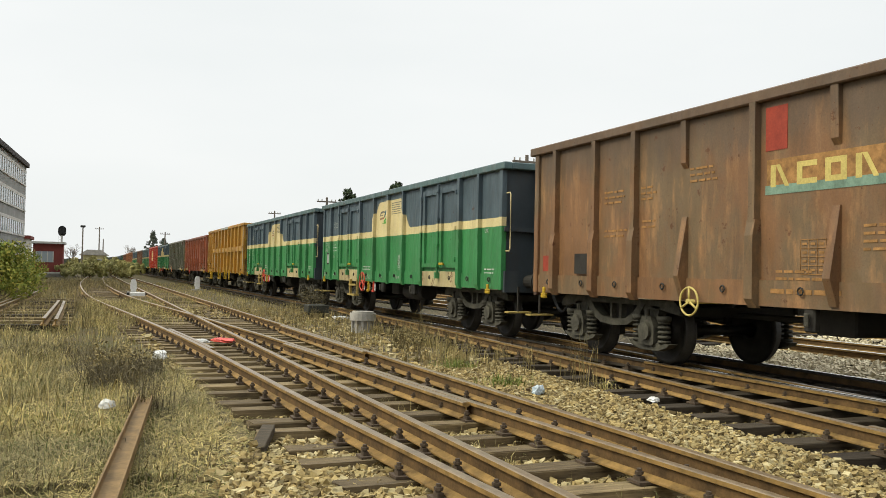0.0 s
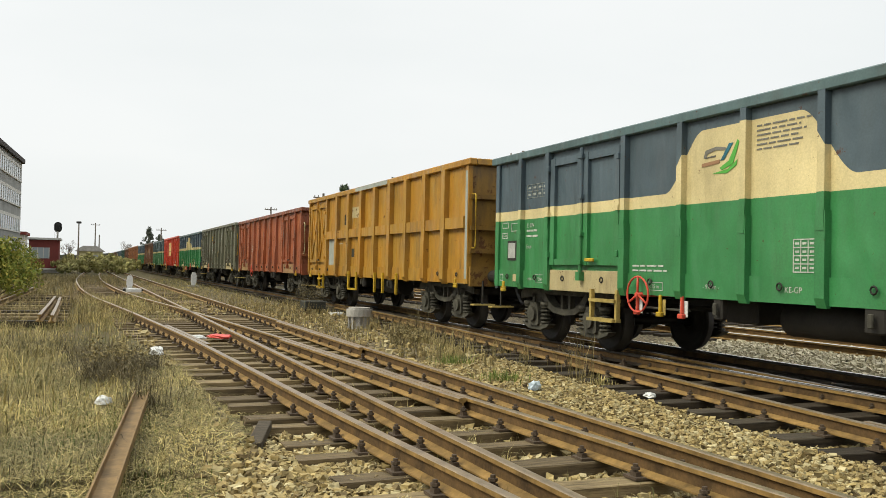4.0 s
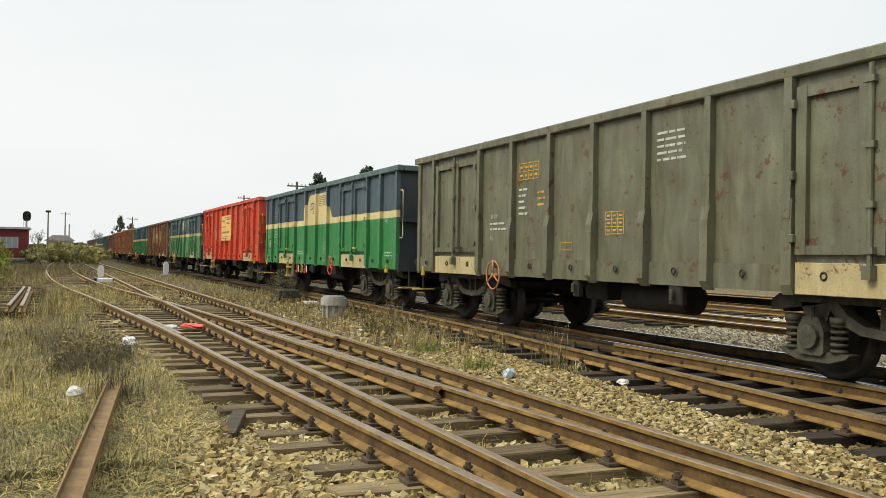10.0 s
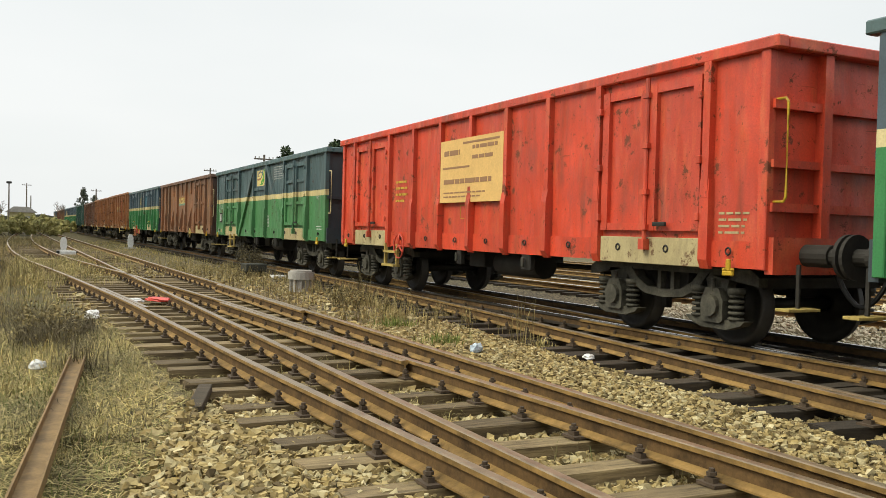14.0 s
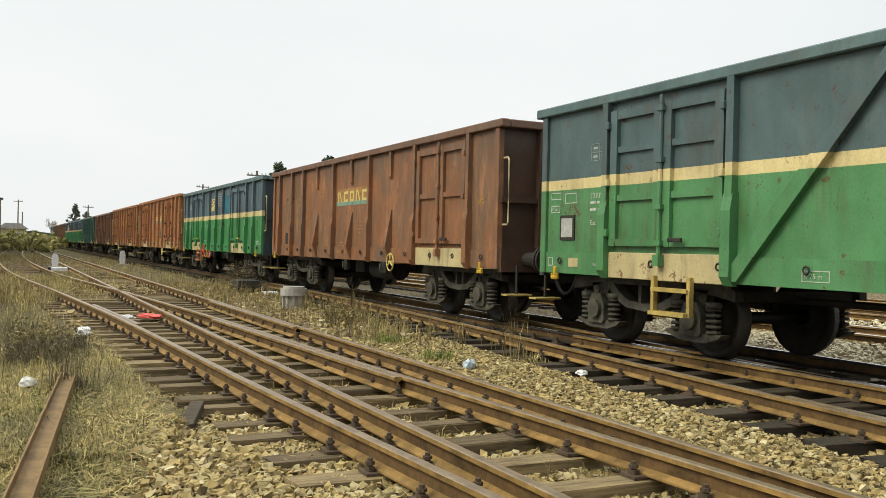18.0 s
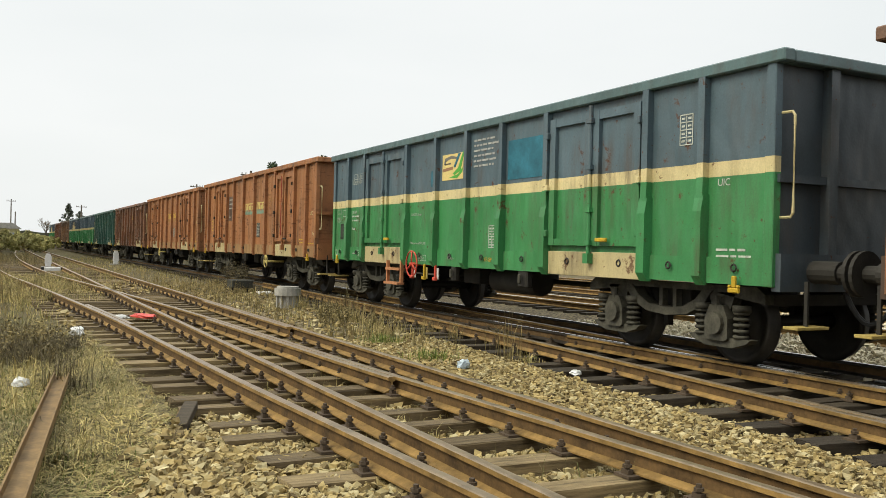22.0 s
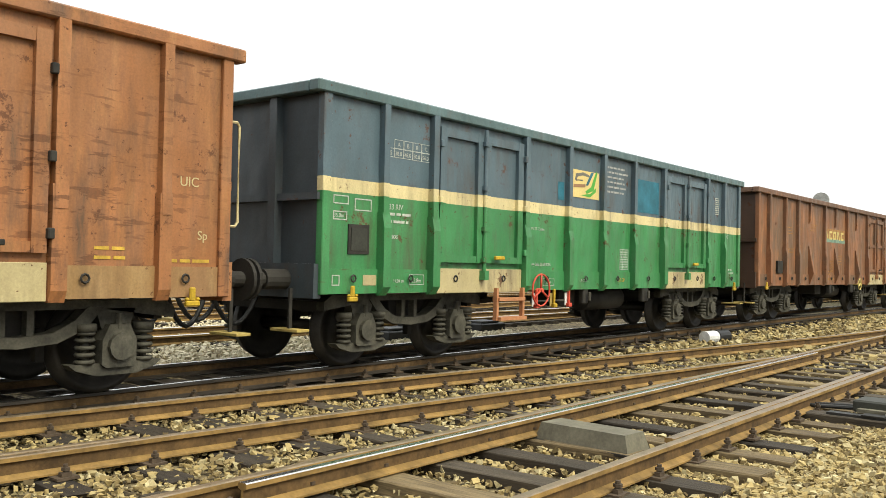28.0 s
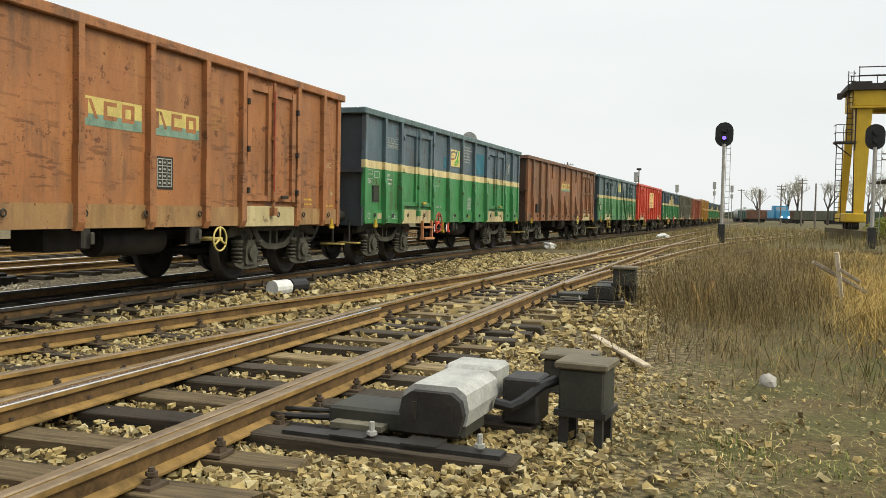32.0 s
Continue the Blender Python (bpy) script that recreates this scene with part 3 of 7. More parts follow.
def rail(line, parent, side, top, name="rail", dz=0.0):
    """Sweeps the rail profile along a list of (x, y)."""
    verts, faces, idx = [], [], []
    n = len(RAIL_PROFILE)
    for i, (x, y) in enumerate(line):
        a = line[max(i - 1, 0)]
        b = line[min(i + 1, len(line) - 1)]
        d = Vector((b[0] - a[0], b[1] - a[1])).normalized()
        s = (d.y, -d.x)
        for u, z in RAIL_PROFILE:
            verts.append((x + s[0] * u, y + s[1] * u, z + dz))
    for i in range(len(line) - 1):
        for k in range(n):
            faces.append((i * n + k, i * n + (k + 1) % n, (i + 1) * n + (k + 1) % n, (i + 1) * n + k))
            # web and underhead faces take the dark material with shade in its colour
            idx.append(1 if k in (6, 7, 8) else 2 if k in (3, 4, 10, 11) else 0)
    faces.append(tuple(range(n)))
    faces.append(tuple(reversed(range((len(line) - 1) * n, len(line) * n))))
    idx += [0, 0]
    me = bpy.data.meshes.new(name)
    me.from_pydata(verts, [], faces)
    me.update()
    me.materials.append(side)
    me.materials.append(top)
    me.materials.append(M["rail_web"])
    me.polygons.foreach_set("material_index", idx)
    return link(name, me, parent)


G2 = 0.7175
TRACK_T = 8.22          # the train's track
TRACK_1 = 3.21          # the near track
def shifted(line, off):
    out = []
    for i, (x, y) in enumerate(line):
        a, b = line[max(i - 1, 0)], line[min(i + 1, len(line) - 1)]
        d = Vector((b[0] - a[0], b[1] - a[1])).normalized()
        out.append((x + d.y * off, y - d.x * off))
    return out


def straight(x, y0, y1, step=12.0):
    n = max(1, int(abs(y1 - y0) / step))
    return [(x + bend(y0 + (y1 - y0) * k / n), y0 + (y1 - y0) * k / n) for k in range(n + 1)]


track_near = thing("railway_track", (0, 0, 0), "rusty turnout track on weathered wooden sleepers in gravel", "railway track", kind="structure")
track_train = thing("railway_track", (0, 0, 0), "main track with polished rails on dark tarred sleepers", "railway track", kind="structure")
track_cross = thing("railway_track", (0, 0, 0), "rusty crossover track between two lines", "railway track", kind="structure")
SIDE, TOP = M["rail_side"], M["rail_top"]
for sgn in (-1, 1):
    rail(straight(TRACK_1 + sgn * G2, -220, 320, 6.0), track_near, SIDE, TOP)
    rail(straight(TRACK_T + sgn * G2, -320, 420, 6.0), track_train, M["oily"], M["rail_bright"])
div = smooth_line(DIVERGE)
crs = smooth_line(CROSS)
# the diverging pair: blades end where they meet the stock rails
rail([p for p in shifted(div, -G2) if p[0] < TRACK_1 - G2 - 0.05], track_near, SIDE, TOP)
rail([p for p in shifted(div, G2) if p[0] < TRACK_1 + G2 - 0.05], track_near, SIDE, TOP)
rail([p for p in shifted(crs, -G2) if TRACK_1 + G2 + 0.05 < p[0] < TRACK_T - G2 - 0.05], track_cross, SIDE, TOP)
rail([p for p in shifted(crs, G2) if TRACK_1 + G2 + 0.05 < p[0] < TRACK_T + G2 - 0.05], track_cross, SIDE, TOP)
# check rails and wing rails beside the crossings
rail([(TRACK_1 + G2 - 0.085, float(y)) for y in np.linspace(12.5, 18.5, 8)], track_near, SIDE, TOP, "check_rail")
rail([p for p in shifted(div, -G2 + 0.085) if 13.0 < p[1] < 18.0], track_near, SIDE, TOP, "check_rail")
rail([p for p in shifted(div, G2 - 0.09) if 7.0 < p[1] < 14.6], track_near, SIDE, TOP, "wing_rail")
rail([(TRACK_1 - G2 + 0.09, y) for y in np.linspace(-12.0, -6.2, 6)], track_near, SIDE, TOP, "check_rail")
rail([(TRACK_T - G2 - 0.09, y) for y in np.linspace(1.0, 10.5, 8)], track_train, SIDE, TOP, "check_rail")
rail([p for p in shifted(crs, -G2 + 0.10) if -4 < p[1] < 5.5], track_cross, SIDE, TOP, "check_rail")
rail([(TRACK_1 + G2 - 0.11, y) for y in np.linspace(-14.5, -3.2, 10)], track_near, SIDE, M["rail_bright"], "switch_blade")

# a second turnout past the point machines leads off the yard track
for off in (0.0, -1.435):
    rail([(x + off, y) for x, y in smooth_line([(-90.0, -7.3), (-72.0, -3.6), (-58.5, -0.93), (-44.3, 1.61), (-37.5, 2.42), (-30.8, 3.0), (-27.3, 3.3), (-22.8, 3.66), (-19.5, 3.87)], 1.5)], track_near, SIDE, TOP)
rail([(TRACK_1 + G2 - 0.1 + bend(y), float(y)) for y in np.linspace(-32.0, -25.0, 5)], track_near, SIDE, TOP, "check_rail")
rail([(TRACK_1 - G2 + 0.1, float(y)) for y in np.linspace(-17.5, -13.5, 4)], track_near, SIDE, TOP, "check_rail")

# tracks beyond the train
for k, xc in enumerate((13.0, 17.6, 22.4)):
    t = thing("railway_track", (0, 0, 0), "rusty siding track beyond the main line", "railway track", "sidings", "structure")
    for sgn in (-1, 1):
        rail(straight(xc + sgn * G2, -320, 420, 10), t, SIDE, M["rail_bright"] if k == 0 else TOP)
    verts, faces = [], []
    for y in np.arange(-60, 60, 0.65):
        b = len(verts)
        for dx in (-1.3, 1.3):
            for dy in (-0.13, 0.13):
                for z in (-0.26, -0.155):
                    verts.append((xc + dx, y + dy, z))
        faces += [(b, b + 1, b + 3, b + 2), (b + 4, b + 6, b + 7, b + 5), (b, b + 4, b + 5, b + 1), (b + 2, b + 3, b + 7, b + 6), (b + 1, b + 5, b + 7, b + 3)]
    s = raw("sleeper", verts, faces, M["sleeper_dark"], t)
    s["kind"] = "stuff"

SLEEPERS = {}


def sleeper_mesh(length, width, key):
    k = (round(length, 1), round(width, 2), key)
    if k not in SLEEPERS:
        bm = bmesh.new()
        rnd = random.Random(str(k))
        box(bm, -k[0] / 2, k[0] / 2, -k[1] / 2, k[1] / 2, -0.14, 0.0, 0.008)
        for v in bm.verts:
            v.co += Vector((rnd.uniform(-0.03, 0.03) if abs(v.co.x) > k[0] / 2 - 0.02 else 0, rnd.uniform(-0.008, 0.008), rnd.uniform(-0.008, 0.004)))
        me = bpy.data.meshes.new("sleeper")
        bm.to_mesh(me)
        bm.free()
        me.materials.append(M["sleeper"] if key < 3 else M["sleeper_dark"])
        SLEEPERS[k] = me
    return SLEEPERS[k]


def clip_mesh():
    bm = boxes((-0.15, 0.15, -0.075, 0.075, -0.012, 0.006), (-0.125, -0.085, -0.035, 0.035, 0.006, 0.035), (0.085, 0.125, -0.035, 0.035, 0.006, 0.035))
    for sx in (-0.105, 0.105):
        tube(bm, (sx, 0, 0.03), (sx, 0, 0.085), 0.017, 6)
        tube(bm, (sx, 0, 0.045), (sx, 0, 0.065), 0.03, 6)
    me = bpy.data.meshes.new("rail_chair")
    bm.to_mesh(me)
    bm.free()
    me.materials.append(worn("chair_iron", (0.10, 0.07, 0.045), 0.5, 8.0, 0.7))
    return me


CHAIR = clip_mesh()
rnd = random.Random(4)
near_rails = [[(TRACK_1 - G2, y) for y in (-60, 60)], [(TRACK_1 + G2, y) for y in (-60, 60)]]


def x_on(line, y):
    ys = [p[1] for p in line]
    if not ys[0] <= y <= ys[-1]:
        return None
    return float(np.interp(y, ys, [p[0] for p in line]))


DL, DR = [p for p in shifted(div, -G2) if p[0] < TRACK_1 - G2 - 0.04], [p for p in shifted(div, G2) if p[0] < TRACK_1 + G2 - 0.04]
CL = [p for p in shifted(crs, -G2) if p[0] > TRACK_1 + G2 + 0.04]
CR = [p for p in shifted(crs, G2) if TRACK_1 + G2 + 0.04 < p[0] < TRACK_T + G2 - 0.04]


def lay(x0, x1, y, key, parent, zs, rails_at, tilt=0.0):
    """One sleeper with the chairs that hold its rails."""
    s = link("sleeper", sleeper_mesh(x1 - x0, rnd.choice((0.22, 0.24, 0.26)), key), parent)
    s.matrix_basis = pose((x0 + x1) / 2 + rnd.uniform(-0.05, 0.05), y, zs + rnd.uniform(-0.008, 0.004), 0, rnd.uniform(-0.4, 0.4), tilt + rnd.uniform(-1.5, 1.5))
    for xr in rails_at:
        if xr is not None:
            c = link("rail_chair", CHAIR, parent)
            c.matrix_basis = pose(xr, y, zs + 0.012, 0, 0, 0)


for i, y in enumerate(np.arange(-36, 62, 0.62)):
    y = float(y + rnd.uniform(-0.04, 0.04))
    dl, dr = x_on(DL, y), x_on(DR, y)
    bx = bend(y)
    rails_at = [TRACK_1 - G2 + bx, TRACK_1 + G2 + bx]
    x0, x1 = TRACK_1 - 1.3 + bx, TRACK_1 + 1.3 + bx
    if y < -21:
        x0 -= 0.09 * (-21 - y)
    if dl is not None and y < 24:
        x0 = min(x0, dl - 0.58)
        rails_at += [dl, dr]
    elif y >= 24 and dl is not None and y < 60:
        lay(dl - 0.58, dl + 2.0, y, rnd.randrange(3), track_near, -0.165, [dl, dr] if y < 40 else [], 3)
    cl, cr = x_on(CL, y), x_on(CR, y)
    if y < -12 and cl is not None:
        x1 = max(x1, (cr if cr is not None else cl) + 0.55)
        rails_at += [cl, cr]
    lay(x0, x1, y, rnd.randrange(3) if y > 0 or rnd.random() < 0.5 else 3, track_near, -0.165, [r for r in rails_at if r is not None] if -22 < y < 30 else [])
    if -12 <= y <= 6 and cl is not None:
        lay(cl - 0.55, cl + 2.0, y + 0.2, 3 + rnd.randrange(2), track_cross, -0.17, [cl, cr], -5)
for i, y in enumerate(np.arange(-30, 62, 0.63)):
    y = float(y + rnd.uniform(-0.04, 0.04))
    cl = x_on(CL, y)
    x0 = TRACK_T - 1.3
    rails_at = [TRACK_T - G2]
    if cl is not None and 6 < y < 24:
        x0 = min(x0, cl - 0.6)
        rails_at.append(cl)
    lay(x0, TRACK_T + 1.3, y, 3 + rnd.randrange(2), track_train, -0.165, rails_at if -20 < y < 26 else [])


# ---------------------------------------------------------------- train
SHARED = {}


def shared(name, key, build, mats, parent, label="", smooth=False, at=None):
    """A part whose mesh is built once for each key and set of materials."""
    mats = mats if isinstance(mats, (list, tuple)) else (mats,)
    k = (name, key, tuple(m.name for m in mats), ZT)
    if k not in SHARED:
        bm = build()
        bmesh.ops.recalc_face_normals(bm, faces=bm.faces)
        me = bpy.data.meshes.new(name)
        bm.to_mesh(me)
        bm.free()
        for m in mats:
            me.materials.append(m)
        if smooth:
            for p in me.polygons:
                p.use_smooth = len(p.vertices) <= 4
        SHARED[k] = me
    ob = link(name, SHARED[k], parent, label)
    if at is not None:
        ob.matrix_basis = at
    return ob


HALF, PANEL, LEN = 1.40, 1.35, 6.40
ZB, ZT, ZS = 0.91, 3.26, 1.19      # lower edge, top edge (set for each wagon) and top of the sole bar


def rib_mesh(y, w, s, foot, split=False):
    """A pressed side post: shallow above, deeper below, with a slanted foot."""
    bm = bmesh.new()
    deep = 0.12 if foot or split == "deep" else 0.09
    up = 0.11 if split == "deep" else 0.085
    if split == "low":
        prism(bm, [(s * PANEL, ZB + 0.03), (s * (PANEL + 0.05), ZB + 0.03), (s * (PANEL + 0.15), 1.22), (s * (PANEL + 0.02), 1.95), (s * PANEL, 1.95)], "y", y - w / 2, y + w / 2)
    elif split == "high":
        prism(bm, [(s * PANEL, 2.55), (s * (PANEL + 0.05), 2.62), (s * (PANEL + 0.06), ZT - 0.12), (s * PANEL, ZT - 0.12)], "y", y - w / 2, y + w / 2)
    else:
        k = 0.76 if w < 0.18 else 0.96
        prism(bm, [(s * PANEL, 1.66), (s * (PANEL + up + 0.012), 1.66), (s * (PANEL + up), 2.04), (s * (PANEL + up), ZT - 0.12), (s * PANEL, ZT - 0.12)], "y", y - w * k / 2, y + w * k / 2)
        prism(bm, [(s * PANEL, ZB - 0.03), (s * (PANEL + 0.05), ZB - 0.03), (s * (PANEL + deep), ZB + 0.07), (s * (PANEL + deep), 1.68), (s * (PANEL + up), 1.86), (s * PANEL, 1.86)],
              "y", y - w / 2, y + w / 2)
    return bm


def side_frame(s):
    """One cast side frame of a bogie, with its two windows, seen from outside."""
    bm = bmesh.new()
    x0, x1 = s * 0.93, s * 1.06
    lo, hi = min(x0, x1), max(x0, x1)
    # top member, lower bowed member and the posts that join them
    prism(bm, [(-1.52, 0.80), (-1.40, 0.88), (1.40, 0.88), (1.52, 0.80), (1.52, 0.70), (1.2, 0.74), (0.75, 0.80), (-0.75, 0.80), (-1.2, 0.74), (-1.52, 0.70)], "x", lo, hi)
    low = [(-0.78, 0.82), (-0.60, 0.62), (-0.35, 0.51), (0, 0.48), (0.35, 0.51), (0.60, 0.62), (0.78, 0.82), (0.62, 0.82), (0.50, 0.70), (0.30, 0.60), (0, 0.575),
           (-0.30, 0.60), (-0.50, 0.70), (-0.62, 0.82)]
    prism(bm, low, "x", lo - 0.015, hi + 0.015)
    for y in (-0.12, 0.12):
        box(bm, lo + 0.02, hi - 0.02, y - 0.03, y + 0.03, 0.57, 0.82)
    for y in (-0.9, 0.9):
        prism(bm, [(y - 0.20, 0.80), (y - 0.14, 0.62), (y + 0.14, 0.62), (y + 0.20, 0.80)], "x", lo, hi)
    return bm


def axle_box(y, s):
    bm = bmesh.new()
    lo, hi = sorted((s * 0.90, s * 1.14))
    prism(bm, [(y - 0.17, 0.30), (y - 0.13, 0.27), (y + 0.13, 0.27), (y + 0.17, 0.30), (y + 0.17, 0.52), (y + 0.10, 0.66), (y - 0.10, 0.66), (y - 0.17, 0.52)], "x", lo, hi)
    tube(bm, (s * 1.10, y, 0.46), (s * 1.19, y, 0.46), 0.125, 12)
    tube(bm, (s * 1.12, y, 0.62), (s * 1.12, y, 0.76), 0.03, 6)
    prism(bm, [(y - 0.46, 0.31), (y - 0.40, 0.26), (y - 0.2, 0.20), (y + 0.2, 0.20), (y + 0.40, 0.26), (y + 0.46, 0.31), (y + 0.30, 0.31), (y - 0.30, 0.31)], "x", s * 0.96 if s > 0 else s * 1.10, s * 1.10 if s > 0 else s * 0.96)
    return bm


def spring_mesh(y, s):
    bm = bmesh.new()
    z = 0.30
    for k in range(5):
        ring(bm, (s * 1.05, y, z + 0.03 + k * 0.064), 0.072, 0.021, "z", 12, 5)
    tube(bm, (s * 1.05, y, z), (s * 1.05, y, z + 0.33), 0.036, 8)
    tube(bm, (s * 1.05, y, z + 0.30), (s * 1.05, y, z + 0.37), 0.10, 10)
    return bm


def wheelset_mesh():
    bm = bmesh.new()
    tube(bm, (-1.0, 0, 0), (1.0, 0, 0), 0.075, 10)
    for s in (-1, 1):
        prof = [(0.66, 0.10), (0.67, 0.16), (0.70, 0.18), (0.705, 0.36), (0.665, 0.395), (0.665, 0.485), (0.69, 0.49), (0.70, 0.462), (0.80, 0.457), (0.80, 0.40),
                (0.755, 0.37), (0.745, 0.20), (0.80, 0.16), (0.80, 0.10)]
        n, seg = len(prof), 28
        vs = [[bm.verts.new((s * x, r * math.cos(2 * math.pi * i / seg), r * math.sin(2 * math.pi * i / seg))) for x, r in prof] for i in range(seg)]
        for i in range(seg):
            for j in range(n):
                bm.faces.new((vs[i][j], vs[(i + 1) % seg][j], vs[(i + 1) % seg][(j + 1) % n], vs[i][(j + 1) % n]))
    return bm


def bogie(parent, y, wheels):
    root = shared("bogie", "beam", lambda: boxes((-0.9, 0.9, -0.24, 0.24, 0.56, 0.82), (-0.25, 0.25, -0.2, 0.2, 0.8, 0.96), bevel=0.012), M["under"], parent, "dusty dark steel two-axle bogie", at=pose(0, y, 0))
    for e in (-1.41, 1.41):
        shared("end_bar", e, lambda: boxes((-0.95, 0.95, e - 0.045, e + 0.045, 0.68, 0.8)), M["under"], root)
    for s in (-1, 1):
        shared("side_frame", s, lambda: side_frame(s), M["bogie"], root)
        for a in (-0.9, 0.9):
            shared("axle_box", (s, a), lambda: axle_box(a, s), M["bogie"], root)
            for d in (-0.29, 0.29):
                shared("coil_spring", (s, a, d), lambda: spring_mesh(a + d, s), M["bogie"], root, smooth=True)
            shared("brake_block", (s, a), lambda: boxes((s * 0.70 - 0.045, s * 0.70 + 0.045, a + (0.5 if a < 0 else -0.58), a + (0.58 if a < 0 else -0.5), 0.32, 0.62)), M["under"], root)
    for a in (-0.9, 0.9):
        w = shared("wheelset", 0, wheelset_mesh, M["tyre"], root, smooth=True, at=pose(0, a, 0.46))
        wheels.append(w)
    return root


def buffer_mesh(s, e):
    bm = bmesh.new()
    x = s * 0.875
    tube(bm, (x, e * 6.38, 1.06), (x, e * 6.44, 1.06), 0.17, 12)
    tube(bm, (x, e * 6.42, 1.06), (x, e * 6.80, 1.06), 0.115, 14)
    tube(bm, (x, e * 6.72, 1.06), (x, e * 6.98, 1.06), 0.085, 12)
    tube(bm, (x, e * 6.96, 1.06), (x, e * 7.0, 1.06), 0.225, 20)
    return bm


def coupling_mesh(e):
    bm = bmesh.new()
    box(bm, -0.05, 0.05, min(e * 6.4, e * 6.72), max(e * 6.4, e * 6.72), 0.98, 1.08)
    for k in range(3):
        ring(bm, (0, e * (6.72 + 0.1 * k), 0.98 - 0.04 * k), 0.10, 0.02, "x" if k % 2 else "z", 10, 5)
    return bm


def hose_mesh(e, x):
    f = lambda t: (x + 0.1 * t, e * (6.42 + 0.55 * t), 0.86 - 1.3 * t * (1 - t))
    return pipe(bmesh.new(), [f(k / 8) for k in range(9)], 0.028, 7)


def handwheel(y, r=0.235, z=0.91, x=-1.44):
    bm = bmesh.new()
    ring(bm, (x, y, z), r, 0.014, "x", 24, 6)
    for k in range(3):
        a = math.pi / 2 + k * 2 * math.pi / 3
        tube(bm, (x, y, z), (x, y + r * math.cos(a), z + r * math.sin(a)), 0.016, 6)
    tube(bm, (x - 0.03, y, z), (-0.9, y, z), 0.03, 8)
    return bm


def step_mesh(y0, y1, s=-1):
    x = s * 1.42
    bm = bmesh.new()
    for y in (y0, y1):
        box(bm, x - 0.03, x + 0.03, y - 0.025, y + 0.025, 0.50, 0.95)
    box(bm, x - 0.09, x + 0.06, y0, y1, 0.50, 0.545)
    box(bm, x - 0.06, x + 0.06, y0, y1, 0.77, 0.815)
    return bm


def tow_hook(y, s=-1):
    x = s * 1.44
    return boxes((x - 0.02, x + 0.02, y - 0.03, y + 0.03, 0.87, 1.0), (x - 0.025, x + 0.025, y - 0.075, y + 0.075, 0.82, 0.875), (x - 0.025, x + 0.025, y - 0.075, y - 0.04, 0.87, 0.905),
                 (x - 0.025, x + 0.025, y + 0.04, y + 0.075, 0.87, 0.905), bevel=0.012)


def end_wall(e):
    lo, hi = sorted((e * 6.30, e * 6.36))
    return boxes((-PANEL, PANEL, lo, hi, ZB, ZT - 0.06))


def end_bars(e, more=False):
    """The upright posts and cross beams of one end, as boxes."""
    a, b = sorted((e * 6.36, e * 6.47))
    c, d = sorted((e * 6.36, e * 6.44))
    return [("end_post", (x - 0.06, x + 0.06, a, b, 1.24, ZT - 0.12)) for x in (-0.62, 0.62)] + [("buffer_beam", (-PANEL, PANEL, a, b, 0.86, 1.24)), ("end_beam", (-PANEL, PANEL, c, d, 1.95, 2.03))] + ([("end_beam", (-PANEL + 0.002, PANEL - 0.002, c, d, z, z + 0.09)) for z in (1.5, 2.55)] if more else [])


def grab_rail(e, s):
    y = e * 6.56
    x = s * 1.30
    return pipe(bmesh.new(), [(x, e * 6.34, 1.60), (x, e * 6.53, 1.60), (x, y, 1.64), (x, y, 2.60), (x, e * 6.53, 2.64), (x, e * 6.34, 2.64)], 0.015, 6)


def shunter_step(e, s):
    y = e * 6.62
    return boxes((s * 1.15 - 0.22, s * 1.15 + 0.22, y - 0.09, y + 0.09, 0.50, 0.53), bevel=0.004)


def door_leaf(y0, y1, s, style):
    """One leaf with its raised frame."""
    bm = bmesh.new()
    z0, z1 = ZS + 0.10, ZT - 0.24
    xi, xo = s * PANEL, s * (PANEL + 0.03)
    def b(ya, yb, za, zb, xb):
        lo, hi = sorted((xi, s * xb))
        box(bm, lo, hi, ya, yb, za, zb)
    b(y0, y1, z0, z1, PANEL + 0.012)
    for ya, yb in ((y0, y0 + 0.13), (y1 - 0.13, y1)):
        b(ya, yb, z0 - 0.002, z1 + 0.002, PANEL + 0.068)
    for za, zb in ((z1 - 0.11, z1), (z0, z0 + 0.09)):
        b(y0 + 0.131, y1 - 0.131, za, zb, PANEL + 0.062)
    if style == "mid":
        b(y0 + 0.131, y1 - 0.131, 2.1, 2.19, PANEL + 0.052)
    if style == "two":
        b(y0 + 0.131, y1 - 0.131, 1.85, 1.93, PANEL + 0.052)
        b(y0 + 0.131, y1 - 0.131, 2.45, 2.53, PANEL + 0.052)
    if style == "cross":
        for (ya, za), (yb, zb) in (((y0 + 0.1, z0 + 0.1), (y1 - 0.1, z1 - 0.1)), ((y0 + 0.1, z1 - 0.1), (y1 - 0.1, z0 + 0.1))):
            d = Vector((0, yb - ya, zb - za)).normalized() * 0.05
            p = [(ya + d.z, za - d.y), (yb + d.z, zb - d.y), (yb - d.z, zb + d.y), (ya - d.z, za + d.y)]
            lo, hi = sorted((xi, s * (PANEL + (0.055 if za < zb else 0.05))))
            prism(bm, p, "x", lo, hi)
    return bm


def lock_bar(y, s):
    x = s * (PANEL + 0.085)
    bm = tubes(((x, y, ZS - 0.02), (x, y, ZT - 0.16), 0.028), seg=8)
    for z in (1.33, 1.75, 2.3, 2.9):
        box(bm, x - 0.04, x + 0.04, y - 0.06, y + 0.06, z - 0.03, z + 0.03)
    box(bm, x - 0.05, x + 0.05, y - 0.05, y + 0.05, ZS - 0.13, ZS)
    return bm


